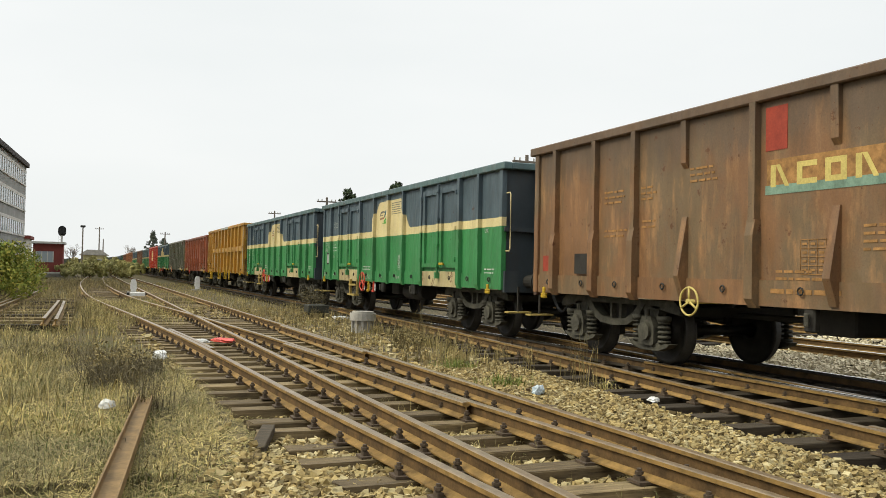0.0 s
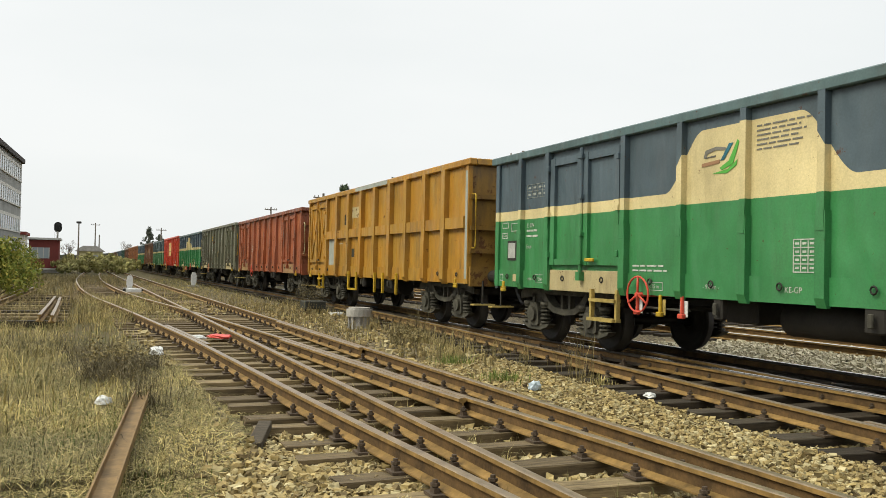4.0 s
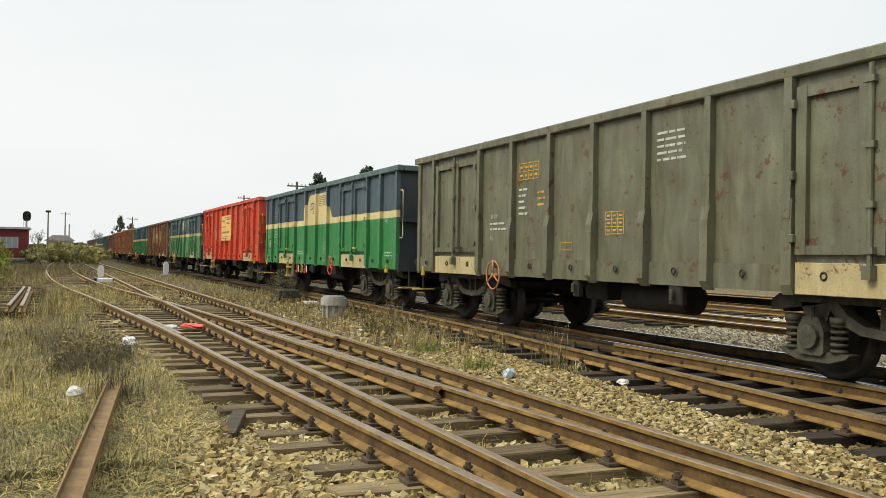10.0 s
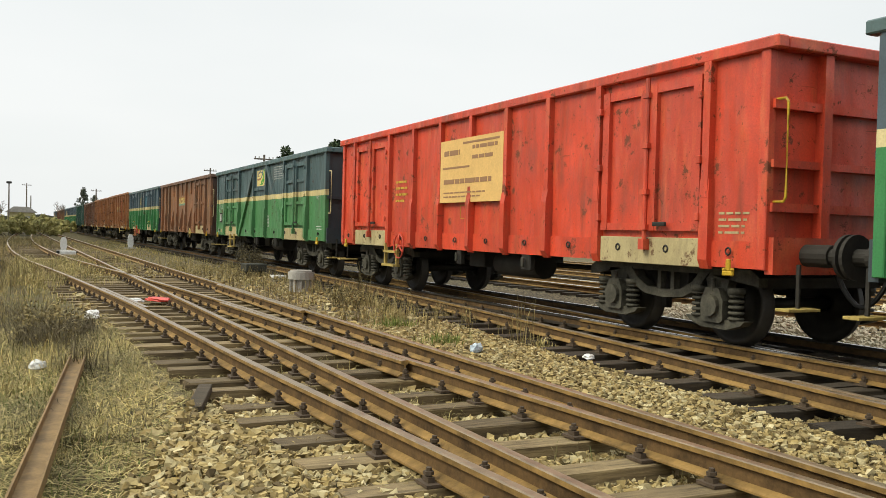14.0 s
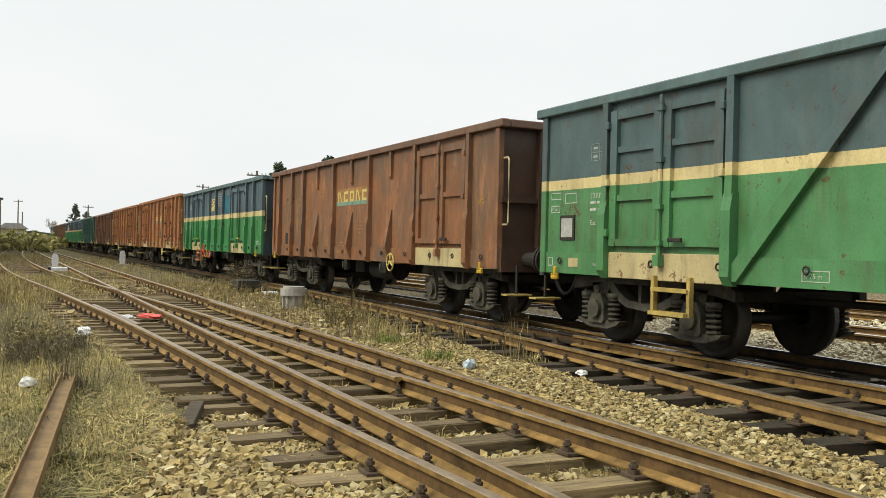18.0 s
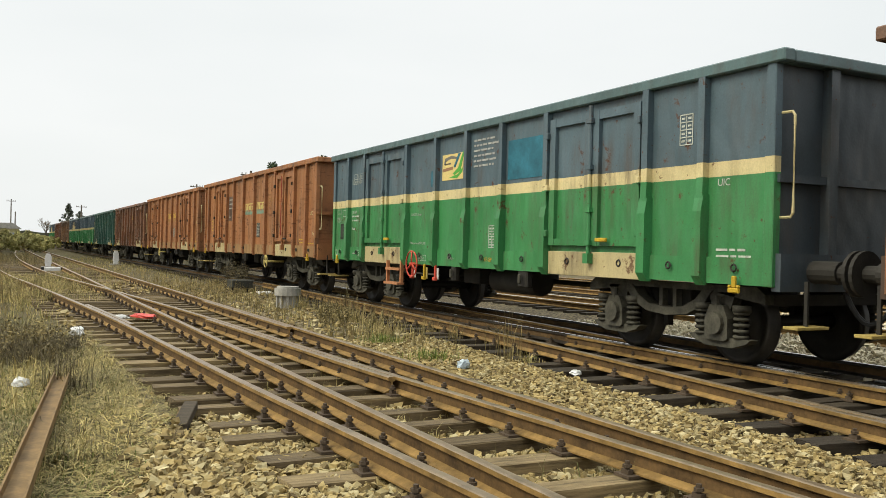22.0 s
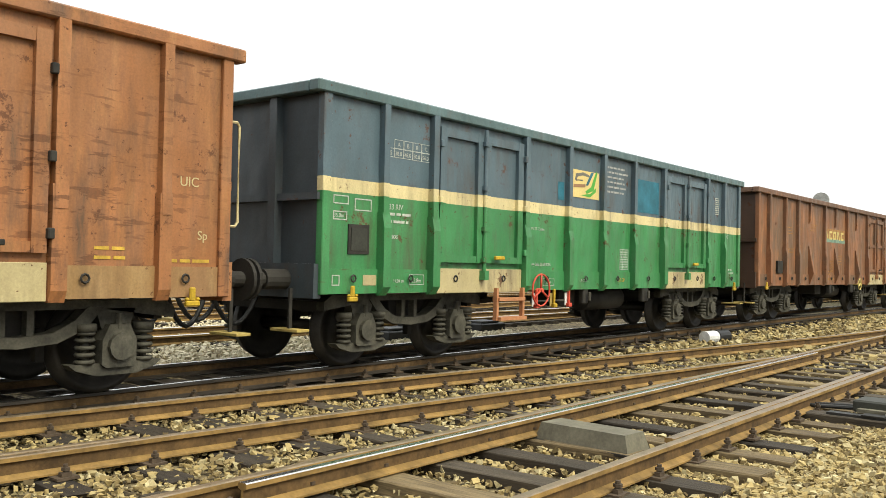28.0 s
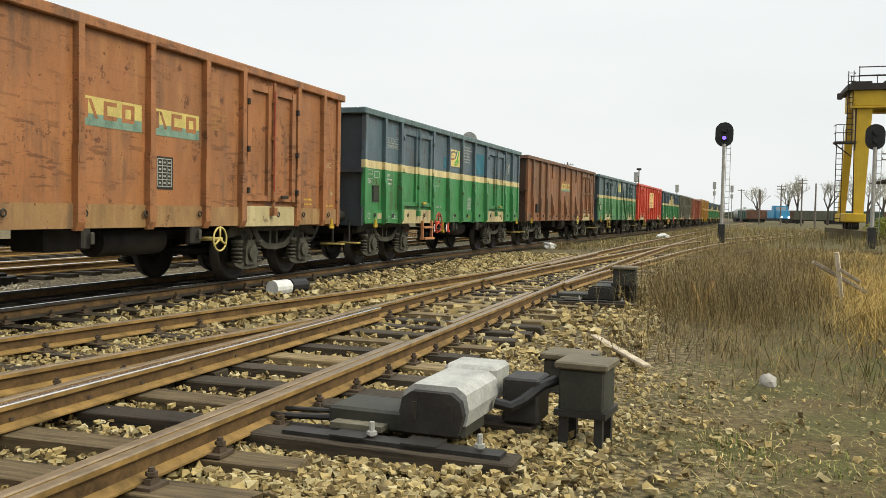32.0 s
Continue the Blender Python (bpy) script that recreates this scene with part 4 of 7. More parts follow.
def bars(name, y, z, w, rows, h, material, parent, x=-1.354, seed=0, gap=0.55, label=""):
    """Lines of unreadable writing as plain bars; y is where the writing begins, on the side that faces the near track."""
    r = random.Random(seed + int(y * 100) + int(z * 1000))
    def build():
        bm = bmesh.new()
        for k in range(rows):
            zz = z - k * h / (1 - gap * 0.5)
            at = 0.0
            ww = w * r.uniform(0.7, 1.0)
            while at < ww - 0.02:
                e = min(at + r.uniform(0.06, 0.22) * max(1.0, h / 0.08), ww)
                box(bm, x - 0.002, x + 0.002, y - e, y - at, zz - h * 0.5, zz)
                at = e + 0.03
        return bm
    return tagged(shared(name, (y, z, w, rows, h, seed, x), build, material, parent, label), kind="stuff")


def frame_mark(y, z, w, h, cols, rows, material, parent, x=-1.354, t=0.012, name="data_table"):
    """A ruled table of markings."""
    def build():
        bm = bmesh.new()
        for i in range(cols + 1):
            yy = y - w * i / cols
            box(bm, x - 0.002, x + 0.002, yy - t / 2, yy + t / 2, z - h, z)
        for j in range(rows + 1):
            zz = z - h * j / rows
            box(bm, x - 0.003, x + 0.003, y - w, y, zz - t / 2, zz + t / 2)
        for i in range(cols):
            for j in range(rows):
                cy, cz = y - w * (i + 0.5) / cols, z - h * (j + 0.5) / rows
                box(bm, x - 0.002, x + 0.002, cy - w / cols * 0.26, cy + w / cols * 0.26, cz - h / rows * 0.14, cz + h / rows * 0.14)
        return bm
    return tagged(shared(name, (y, z, w, h, cols, rows, x), build, material, parent), kind="stuff")


def plate(name, y0, y1, z0, z1, material, parent, x=-1.354, d=0.006, label=""):
    return shared(name, (y0, y1, z0, z1, x, d), lambda: boxes((x - d, x + d, y0, y1, z0, z1)), material, parent, label)


STYLES = {
    "standard": dict(ribs=(5.41, 1.13, 0.0, -1.13, -5.41), posts=(4.48, 2.36, -2.36, -4.48), doors=((2.36, 4.48), (-4.48, -2.36)), foot=True, leaf="plain"),
    "smooth_rib": dict(ribs=(5.41, 1.13, 0.0, -1.13, -5.41), posts=(4.48, 2.36, -2.36, -4.48), doors=((2.36, 4.48), (-4.48, -2.36)), foot=False, leaf="plain"),
    "even_rib": dict(ribs=(5.65, 1.9, 0.65, -0.65, -1.9, -5.65), posts=(4.65, 2.88, -2.88, -4.65), doors=((2.88, 4.65), (-4.65, -2.88)), foot=False, leaf="plain"),
    "eas": dict(ribs=(2.35, 1.17, 0.0, -1.17, -2.35), posts=(5.55, 3.55, -3.55, -5.55), doors=((3.55, 5.55), (-5.55, -3.55)), foot=True, leaf="plain"),
    "long_rib": dict(ribs=(5.7, 4.55, 3.55, 1.25, -1.0), posts=(-3.3, -5.42), doors=((-5.42, -3.3),), split=(2.5, 0.12, -2.1), foot=True, leaf="mid"),
    "boxy": dict(ribs=(2.95, 1.75, 0.55, -0.62, -1.8, -2.95, -4.14, -5.25), posts=(4.14, 6.28), doors=((4.14, 6.28),), foot=False, leaf="cross", beam=2.1, wide=0.2, deep="deep"),
    "braced": dict(ribs=(0.75, -0.75), posts=(4.9, 2.75, -2.75, -4.9), doors=((2.75, 4.9), (-4.9, -2.75)), foot=True, leaf="two", brace=True),
}


def wagon(label, style, paint, wheels, sill=None, sole=None, end=None, step=None, hand=None, hw=None, coping=None, grab=None, near=True, top=3.26):
    global ZT
    ZT = top
    st = STYLES[style]
    body = M[paint]
    sill_m = M[sill] if sill else M["cream"]
    end_m = M[end] if end else body
    cop_m = M[coping] if coping else (M["coping"] if end == "blue_end" else body)
    root = thing("open_freight_wagon", (TRACK_T, 0, 0), label, "freight wagon", "wagons of the train")
    for s in (-1, 1):
        lo, hi = sorted((s * PANEL, s * (PANEL - 0.05)))
        shared("side_panel", s, lambda: boxes((lo, hi, -LEN, LEN, ZB, ZT - 0.06)), body, root)
        a, b = sorted((s * PANEL, s * (PANEL + 0.022)))
        shared("sole_bar", s, lambda: boxes((a, b, -LEN, LEN, ZB - 0.004, ZS)), M[sole] if sole else body, root)
        c0, c1 = sorted((s * (PANEL - 0.08), s * (HALF + 0.03)))
        shared("top_rail", s, lambda: boxes((c0, c1, -LEN - 0.13, LEN + 0.13, ZT - 0.13, ZT), bevel=0.015), cop_m, root)
        for y in st["ribs"]:
            shared("side_post", (y, s, st["foot"]), lambda: rib_mesh(y, st.get("wide", 0.13), s, st["foot"], st.get("deep", False)), body, root)
        for y in st.get("split", ()):
            for q in ("low", "high"):
                shared("side_post", (y, s, q), lambda: rib_mesh(y, 0.10, s, True, q), body, root)
        for y in st["posts"]:
            shared("door_post", (y, s, st["foot"]), lambda: rib_mesh(y, 0.14, s, st["foot"] and style != "eas"), body, root)
        for e in (-1, 1):
            d0, d1 = sorted((s * (PANEL - 0.05), s * (PANEL + 0.05)))
            y0, y1 = sorted((e * (LEN + 0.003), e * (LEN - 0.12)))
            shared("corner_post", (s, e), lambda: boxes((d0, d1, y0, y1, ZB - 0.01, ZT - 0.12), bevel=0.01), body, root)
        if "beam" in st:
            f0, f1 = sorted((s * PANEL, s * (PANEL + 0.09)))
            for ya, yb in zip((4.06, 2.85, 1.65, 0.45, -0.72, -1.90, -3.05, -4.24, -5.35), (3.05, 1.85, 0.65, -0.52, -1.70, -2.85, -4.04, -5.15, -6.28)):
                shared("cross_beam", (ya, s), lambda: boxes((f0, f1, yb, ya, st["beam"] - 0.115, st["beam"] + 0.115)), body, root)
        if "brace" in st:
            f0, f1 = sorted((s * PANEL, s * (PANEL + 0.08)))
            for q in (-1, 1):
                p = [(q * 0.72, ZT - 0.14), (q * 0.92, ZT - 0.14), (q * 2.85, ZB + 0.02), (q * 2.62, ZB + 0.02)]
                shared("diagonal_brace", (q, s), lambda: prism(bmesh.new(), p, "x", f0, f1), body, root)
        for y0, y1 in st["doors"]:
            w = (y1 - y0 - 0.24) / 2
            for k, (ya, yb) in enumerate(((y0 + 0.10, y0 + 0.10 + w), (y1 - 0.10 - w, y1 - 0.10))):
                leaf = shared("door_leaf", (ya, s, st["leaf"]), lambda: door_leaf(ya, yb, s, st["leaf"]), body, root)
                hy = y0 + 0.085 if k == 0 else y1 - 0.085
                hx = s * (PANEL + 0.09)
                for z in (1.45, 2.08, 2.8):
                    if s < 0 and near:
                        shared("hinge", (hy, z), lambda: boxes((hx - 0.03, hx + 0.03, hy - 0.028, hy + 0.028, z - 0.045, z + 0.045), bevel=0.008), M["under"] if style == "even_rib" else body, leaf)
            mid = (y0 + y1) / 2
            shared("lock_bar", (mid, s), lambda: lock_bar(mid, s), body, root)
            hx = s * (PANEL + 0.12)
            shared("door_handle", (mid, s), lambda: boxes((hx - 0.02, hx + 0.02, mid - 0.42, mid - 0.20, 1.34, 1.39), bevel=0.008), M["hook_yellow"] if hand else M["under"], root)
            g0, g1 = sorted((s * PANEL, s * (PANEL + 0.045)))
            shared("door_sill", (y0, s), lambda: boxes((g0, g1, y0 + 0.08, y1 - 0.08, ZB - 0.02, ZS + 0.02), bevel=0.006), sill_m, root)
        for y in () if s > 0 or not near else (5.9, 4.9, 4.0, 2.9, 1.75, 0.55, -0.55, -1.75, -2.9, -4.0, -4.9, -5.9):
            shared("rope_hook", (y, s), lambda: ring(bmesh.new(), (s * (PANEL + 0.05), y, 1.08), 0.038, 0.012, "x", 8, 4), M["under"], root)
        for y in (5.95, -5.95):
            shared("tow_hook", (y, s), lambda: tow_hook(y, s), M["hook_yellow"], root, "yellow enamelled hook")
    for e in (-1, 1):
        shared("end_wall", e, lambda: end_wall(e), end_m, root)
        for n, bx in end_bars(e, style in ("eas", "boxy")):
            shared(n, (e, bx[0], bx[4]), lambda: boxes(bx), end_m, root)
        t0, t1 = sorted((e * (LEN - 0.1), e * (LEN + 0.12)))
        shared("end_rail", e, lambda: boxes((-PANEL + 0.09, PANEL - 0.09, t0, t1, ZT - 0.125, ZT - 0.004), bevel=0.012), cop_m, root)
        for s in (-1, 1):
            bf = shared("buffer", (s, e), lambda: buffer_mesh(s, e), M["under"], root, smooth=False)
            if s == e:
                shared("grab_rail", (s, e), lambda: grab_rail(e, s), M[grab or "grab"], root)
            shared("shunter_step", (s, e), lambda: shunter_step(e, s), M["step_yellow"], root, "pale yellow shunter step")
            shared("step_hanger", (s, e), lambda: boxes((s * 1.15 - 0.013, s * 1.15 + 0.013, e * 6.62 - 0.02, e * 6.62 + 0.02, 0.531, 0.97)), M["under"], root)
        shared("coupling", e, lambda: coupling_mesh(e), M["under"], root)
        for x in (-0.35, 0.35):
            shared("brake_hose", (e, x), lambda: hose_mesh(e, x), M["black"], root)
        bogie(root, e * 4.5, wheels)
    shared("wagon_floor", 0, lambda: boxes((-PANEL + 0.05, PANEL - 0.05, -6.3, 6.3, 1.16, 1.24)), M["inner"], root)
    shared("underframe", 0, lambda: boxes((-0.28, 0.28, -6.3, 6.3, 0.86, 1.16), (-1.3, 1.3, -4.8, -4.2, 0.95, 1.16), (-1.3, 1.3, 4.2, 4.8, 0.95, 1.16), (-1.3, 1.3, -0.1, 0.1, 0.95, 1.16),
                                          (-1.3, 1.3, 2.2, 2.35, 0.98, 1.16), (-1.3, 1.3, -2.35, -2.2, 0.98, 1.16)), M["under"], root)
    shared("air_tank", 0, lambda: tubes(((-0.85, -0.2, 0.72), (-0.85, -1.5, 0.72), 0.2), seg=14), M["under"], root, smooth=True)
    shared("brake_rigging", 0, lambda: boxes((-1.0, -0.5, 0.2, 0.75, 0.62, 0.9), (-0.06, 0.06, -3.2, 3.2, 0.66, 0.74), (-1.36, -1.26, -1.85, -1.6, 0.66, 0.94), (-1.36, -1.26, 0.4, 0.55, 0.66, 0.94),
                                             (0.5, 0.9, 0.6, 1.6, 0.6, 0.86), bevel=0.02), M["under"], root)
    for y in (-1.73, 0.45):
        shared("brake_lever", y, lambda: boxes((-1.43, -1.39, y - 0.03, y + 0.03, 0.72, 0.86), bevel=0.01), M["bogie"], root)
    if hand:
        for y, pm, hm in ((2.02, "plastic_white", "wheel_red"), (1.52, "step_yellow", "hook_yellow"), (1.08, "plastic_white", "wheel_red")):
            box_ = shared("changeover_plate", y, lambda: boxes((-1.37, -1.355, y - 0.075, y + 0.075, 0.66, 0.86), bevel=0.004), M[pm], root, "small changeover plate")
            shared("changeover_handle", y, lambda: boxes((-1.41, -1.372, y - 0.02, y + 0.02, 0.70, 0.92), (-1.43, -1.372, y - 0.05, y + 0.05, 0.64, 0.70), bevel=0.008), M[hm], box_)
        shared("changeover_rod", 0, lambda: tubes(((-1.34, 2.1, 0.74), (-1.34, 1.0, 0.74), 0.016), seg=6), M["bogie"], root)
    if step:
        y0, y1, mat = step
        for s in (-1, 1):
            shared("step_ladder", (y0, s), lambda: step_mesh(y0 * -s, y1 * -s, s), M[mat], root, "painted steel step")
    if hw:
        y, mat = hw
        shared("brake_handwheel", y, lambda: handwheel(y, 0.17 if "_rib" in style and style != "smooth_rib" else 0.235, 0.72 if style == "even_rib" else 0.91), M[mat], root, "three-spoked brake handwheel", smooth=True)
    return root


WHEELS = []
TRAIN = []
PITCH = 14.04
SP = [
    # label, style, paint, keywords
    ("rust-streaked brown open wagon with ribbed sides", "long_rib", "brown", dict(end="brown_end", hw=(2.3, "wheel_yellow"), sill="brown", top=3.28)),
    ("clean green and blue open wagon with cream field", "smooth_rib", "livery_panel", dict(end="blue_end", top=3.19, hand=1, step=(3.1, 2.45, "step_yellow"), hw=(1.95, "wheel_red"))),
    ("clean green and blue open wagon with cream field", "smooth_rib", "livery_panel", dict(end="blue_end", top=3.19, hand=1, step=(3.1, 2.45, "step_yellow"), hw=(1.95, "wheel_red"))),
    ("ochre yellow box-sided wagon with cross-braced doors", "boxy", "yellow", dict(sill="yellow", end="yellow_end", grab="hook_yellow", top=3.33, step=(4.9, 4.4, "hook_yellow"))),
    ("dented red oxide open wagon with rust stains", "eas", "red_brown", dict(sill="sole_ochre", top=3.17, hw=(2.6, "wheel_red"))),
    ("olive grey open wagon with rust spots", "eas", "olive", dict(top=3.21, hw=(2.9, "step_orange"), grab="hook_yellow")),
    ("clean green and blue open wagon with cream field", "smooth_rib", "livery_panel", dict(end="blue_end", top=3.19, hand=1, step=(3.1, 2.45, "step_yellow"), hw=(-1.6, "wheel_red"))),
    ("bright red open wagon with yellow company board", "eas", "red", dict(grab="hook_yellow", top=3.27, hw=(2.9, "wheel_red"), step=(3.6, 3.0, "step_yellow"))),
    ("faded green and blue wagon with diagonal braces", "braced", "livery_old", dict(end="blue_end", top=3.22, step=(3.9, 3.3, "step_yellow"))),
    ("rust-streaked brown open wagon with ribbed sides", "long_rib", "brown_red", dict(end="brown_end", hw=(-2.3, "wheel_yellow"), top=3.24)),
    ("worn green and blue open wagon with cream band", "standard", "livery_band", dict(end="blue_end", hand=1, step=(3.1, 2.45, "step_orange"), hw=(1.97, "wheel_red"))),
    ("scratched orange-brown open wagon with yellow lettering", "even_rib", "orange_brown", dict(hw=(-2.2, "wheel_yellow"), top=3.35, sole="sole_ochre")),
    ("orange-brown open wagon with pale stains", "even_rib", "orange_brown", dict(hw=(2.2, "wheel_yellow"), top=3.33, sole="sole_ochre")),
    ("dark rust-brown open wagon", "eas", "rust_brown", dict()),
    ("dark teal weathered open wagon", "eas", "teal", dict()),
    ("green and blue open wagon with cream band", "standard", "livery_band", dict(end="blue_end")),
    ("green and blue open wagon with cream field", "standard", "livery_panel", dict(end="blue_end")),
    ("dark brown weathered open wagon", "eas", "brown", dict()),
    ("dull rust-brown open wagon", "eas", "rust_brown", dict()),
    ("green and blue open wagon with cream field", "standard", "livery_panel", dict(end="blue_end")),
]
for k, (lab, sty, pnt, kw) in enumerate(SP):
    ws = []
    TRAIN.append(wagon(lab, sty, pnt, ws, near=k < 14, **kw))
    WHEELS.append(ws)



# ---------------------------------------------------------------- lettering and marks on the near sides
def sign(text, y, z, size, wagon_, mat="white", x=-1.354):
    return words("lettering", text, size, pose(x, y, z, 90, 0, -90), M[mat], wagon_)


def outline(y, z, w, h, mat, parent, x=-1.354, t=0.012):
    def build():
        return boxes((x - 0.002, x + 0.002, y - w, y, z - t, z), (x - 0.002, x + 0.002, y - w, y, z - h, z - h + t), (x - 0.002, x + 0.002, y - t, y, z - h, z),
                     (x - 0.002, x + 0.002, y - w, y - w + t, z - h, z))
    return shared("ruled_mark", (y, z, w, h, x), build, M[mat], parent)


def swoosh(y, z, k, parent, x):
    """The company emblem as plain shapes: a dark vehicle, a blue and two green strokes, a bar."""
    def strip(pts):
        return prism(bmesh.new(), [(y - a * k, z + b * k) for a, b in pts], "x", x - 0.003, x + 0.001)
    shared("emblem_vehicle", (y, z, k), lambda: strip([(0.0, 0.22), (0.05, 0.34), (0.32, 0.38), (0.55, 0.34), (0.55, 0.30), (0.30, 0.32), (0.10, 0.28), (0.06, 0.20), (0.3, 0.24), (0.3, 0.21)]), M["emblem"], parent)
    shared("emblem_stroke", (y, z, k, 0), lambda: strip([(0.42, 0.14), (0.62, 0.40), (0.72, 0.40), (0.50, 0.14)]), M["patch_blue"], parent)
    shared("emblem_stroke", (y, z, k, 1), lambda: strip([(0.40, 0.02), (0.62, 0.12), (0.82, 0.44), (0.86, 0.40), (0.72, 0.06), (0.46, -0.02)]), M["logo_green"], parent)
    shared("emblem_stroke", (y, z, k, 2), lambda: strip([(0.22, -0.06), (0.60, -0.01), (0.82, 0.12), (0.80, 0.03), (0.58, -0.08)]), M["logo_green"], parent)
    shared("emblem_bar", (y, z, k), lambda: strip([(-0.04, 0.13), (0.40, 0.16), (0.40, 0.10), (-0.04, 0.07)]), M["sign_brown"], parent)


SOLE = -1.3755


def livery_marks(w, k, readable):
    if readable:
        # load table with its readable figures
        for i, (a, b) in enumerate((("A", "38.0"), ("B", "48.0"), ("B", "50.0"), ("C", "56.0"))):
            sign(a, 5.14 - 0.17 * i, 2.675, 0.075, w)
            sign(b, 5.185 - 0.17 * i, 2.565, 0.072, w)
            outline(5.20 - 0.17 * i, 2.76, 0.17, 0.11, "white", w, t=0.006)
            outline(5.20 - 0.17 * i, 2.65, 0.17, 0.11, "white", w, x=-1.3545, t=0.006)
        sign("S", 5.275, 2.565, 0.075, w)
        outline(5.30, 2.65, 0.10, 0.11, "white", w, t=0.006)
    else:
        frame_mark(5.28, 2.62, 0.70, 0.22, 4, 2, M["patch_grey"], w, t=0.005)
    bars("lettering", 5.28, 1.87, 0.5, 2, 0.065, M["white"], w, seed=k)
    sign("Eaos" if k in (1, 2, 6, 10) else "Eas", 5.28, 1.56, 0.095, w)
    sign("33 RIV", 5.28, 1.91, 0.095, w)
    outline(6.2, 2.02, 0.24, 0.10, "white", w)
    outline(5.86, 2.00, 0.28, 0.14, "white", w)
    outline(6.2, 1.84, 0.22, 0.10, "white", w)
    sign("35.0m", 6.19, 1.77, 0.065, w)
    plate("card_holder", 5.62, 5.96, 1.36, 1.70, M["under"], w, d=0.012, label="dark wire card holder")
    plate("card", 5.66, 5.92, 1.40, 1.66, M["machine_grey"] if k != 10 else M["box_dark"], w, x=-1.367)
    plate("makers_plate", 5.5, 5.72, 1.0, 1.12, M["cream"], w, x=SOLE, d=0.004)
    outline(6.22, 1.12, 0.12, 0.12, "white", w, x=SOLE)
    sign("14.04 m", 5.2, 1.03, 0.06, w, x=SOLE)
    sign("12.8m", 4.86, 1.03, 0.075, w, x=SOLE)
    outline(4.9, 1.13, 0.28, 0.13, "white", w, x=SOLE, t=0.008)
    sign("R 75 m", 1.80, 1.0, 0.075, w, x=SOLE)
    outline(1.82, 1.08, 0.32, 0.11, "white", w, x=SOLE, t=0.008)
    sign("- 9.00m -", 0.72, 1.02, 0.08, w, x=SOLE)
    frame_mark(-0.7, 1.58, 0.30, 0.34, 3, 4, M["white"], w)
    sign("KE-GP", -0.6, 1.02, 0.09, w, "white" if k != 10 else "ylw_mark", x=SOLE)
    bars("lettering", -5.6, 1.28, 0.5, 2, 0.05, M["white"], w, seed=k + 3)
    sign("UIC", -5.6, 1.95, 0.11, w)


for k in (1, 2, 6, 15, 16, 19):
    w = TRAIN[k]
    livery_marks(w, k, False)
    swoosh(0.76, 2.43, 0.72, w, -1.354)
    bars("lettering", -0.14, 2.86, 0.85, 6, 0.038, M["emblem"], w, seed=k + 9)
    bars("lettering", 2.2, 1.30, 0.85, 2, 0.045, M["white"], w, seed=k + 7)
w = TRAIN[10]
livery_marks(w, 10, True)
sign("DOM. ST. Zvolen", 2.22, 1.80, 0.062, w)
sign("Wazny dnia: 05.09.2016", 2.22, 1.27, 0.066, w)
plate("logo_board", 0.10, 0.96, 2.38, 2.82, M["sign_yellow"], w, d=0.004, label="pale yellow emblem board")
swoosh(0.90, 2.47, 0.85, w, -1.359)
bars("lettering", -0.16, 2.98, 0.86, 6, 0.06, M["machine_grey"], w, seed=31)
plate("touch_up", -2.22, -1.24, 2.27, 2.86, M["patch_blue"], w, d=0.002, label="blue touched-up paint")
plate("touch_up", 1.22, 1.40, 2.3, 2.58, M["patch_blue"], w, d=0.002)
frame_mark(-5.0, 2.78, 0.2, 0.34, 2, 4, M["white"], w)
w = TRAIN[8]
livery_marks(w, 8, False)
plate("logo_board", -0.55, 0.5, 2.5, 2.98, M["sign_yellow"], w, d=0.004, label="pale yellow emblem board")
swoosh(0.42, 2.6, 0.95, w, -1.359)
plate("cross_beam", -0.68, 0.68, 2.36, 2.44, M["livery_old"], w, d=0.05)
bars("lettering", -1.5, 3.0, 0.95, 6, 0.05, M["machine_grey"], w, seed=33)

# faded big letters as plain blocks in their colours
def blocks(w, y, z, n, step, h, mat, seed, gap=()):
    r = random.Random(seed)
    for i in range(n):
        yy = y - i * step
        if i in gap:
            continue
        q = i % 3
        def build():
            bm = bmesh.new()
            x = -1.354
            a, b = yy, yy - step * 0.72
            box(bm, x - 0.002, x + 0.002, a - step * 0.2, a, z, z + h)
            if q == 0:
                prism(bm, [(a - step * 0.2, z + h), (a - step * 0.36, z + h), (b, z), (b + step * 0.16, z)], "x", x - 0.003, x + 0.001)
            else:
                box(bm, x - 0.002, x + 0.002, b, a - step * 0.2, z + h * 0.76, z + h)
                box(bm, x - 0.002, x + 0.002, b, a - step * 0.2, z, z + h * 0.24)
            if q == 2:
                box(bm, x - 0.002, x + 0.002, b, b + step * 0.2, z + h * 0.24, z + h * 0.76)
            return bm
        shared("faded_letter", (yy, z, q, h), build, M[mat], w, "faded painted letter block")


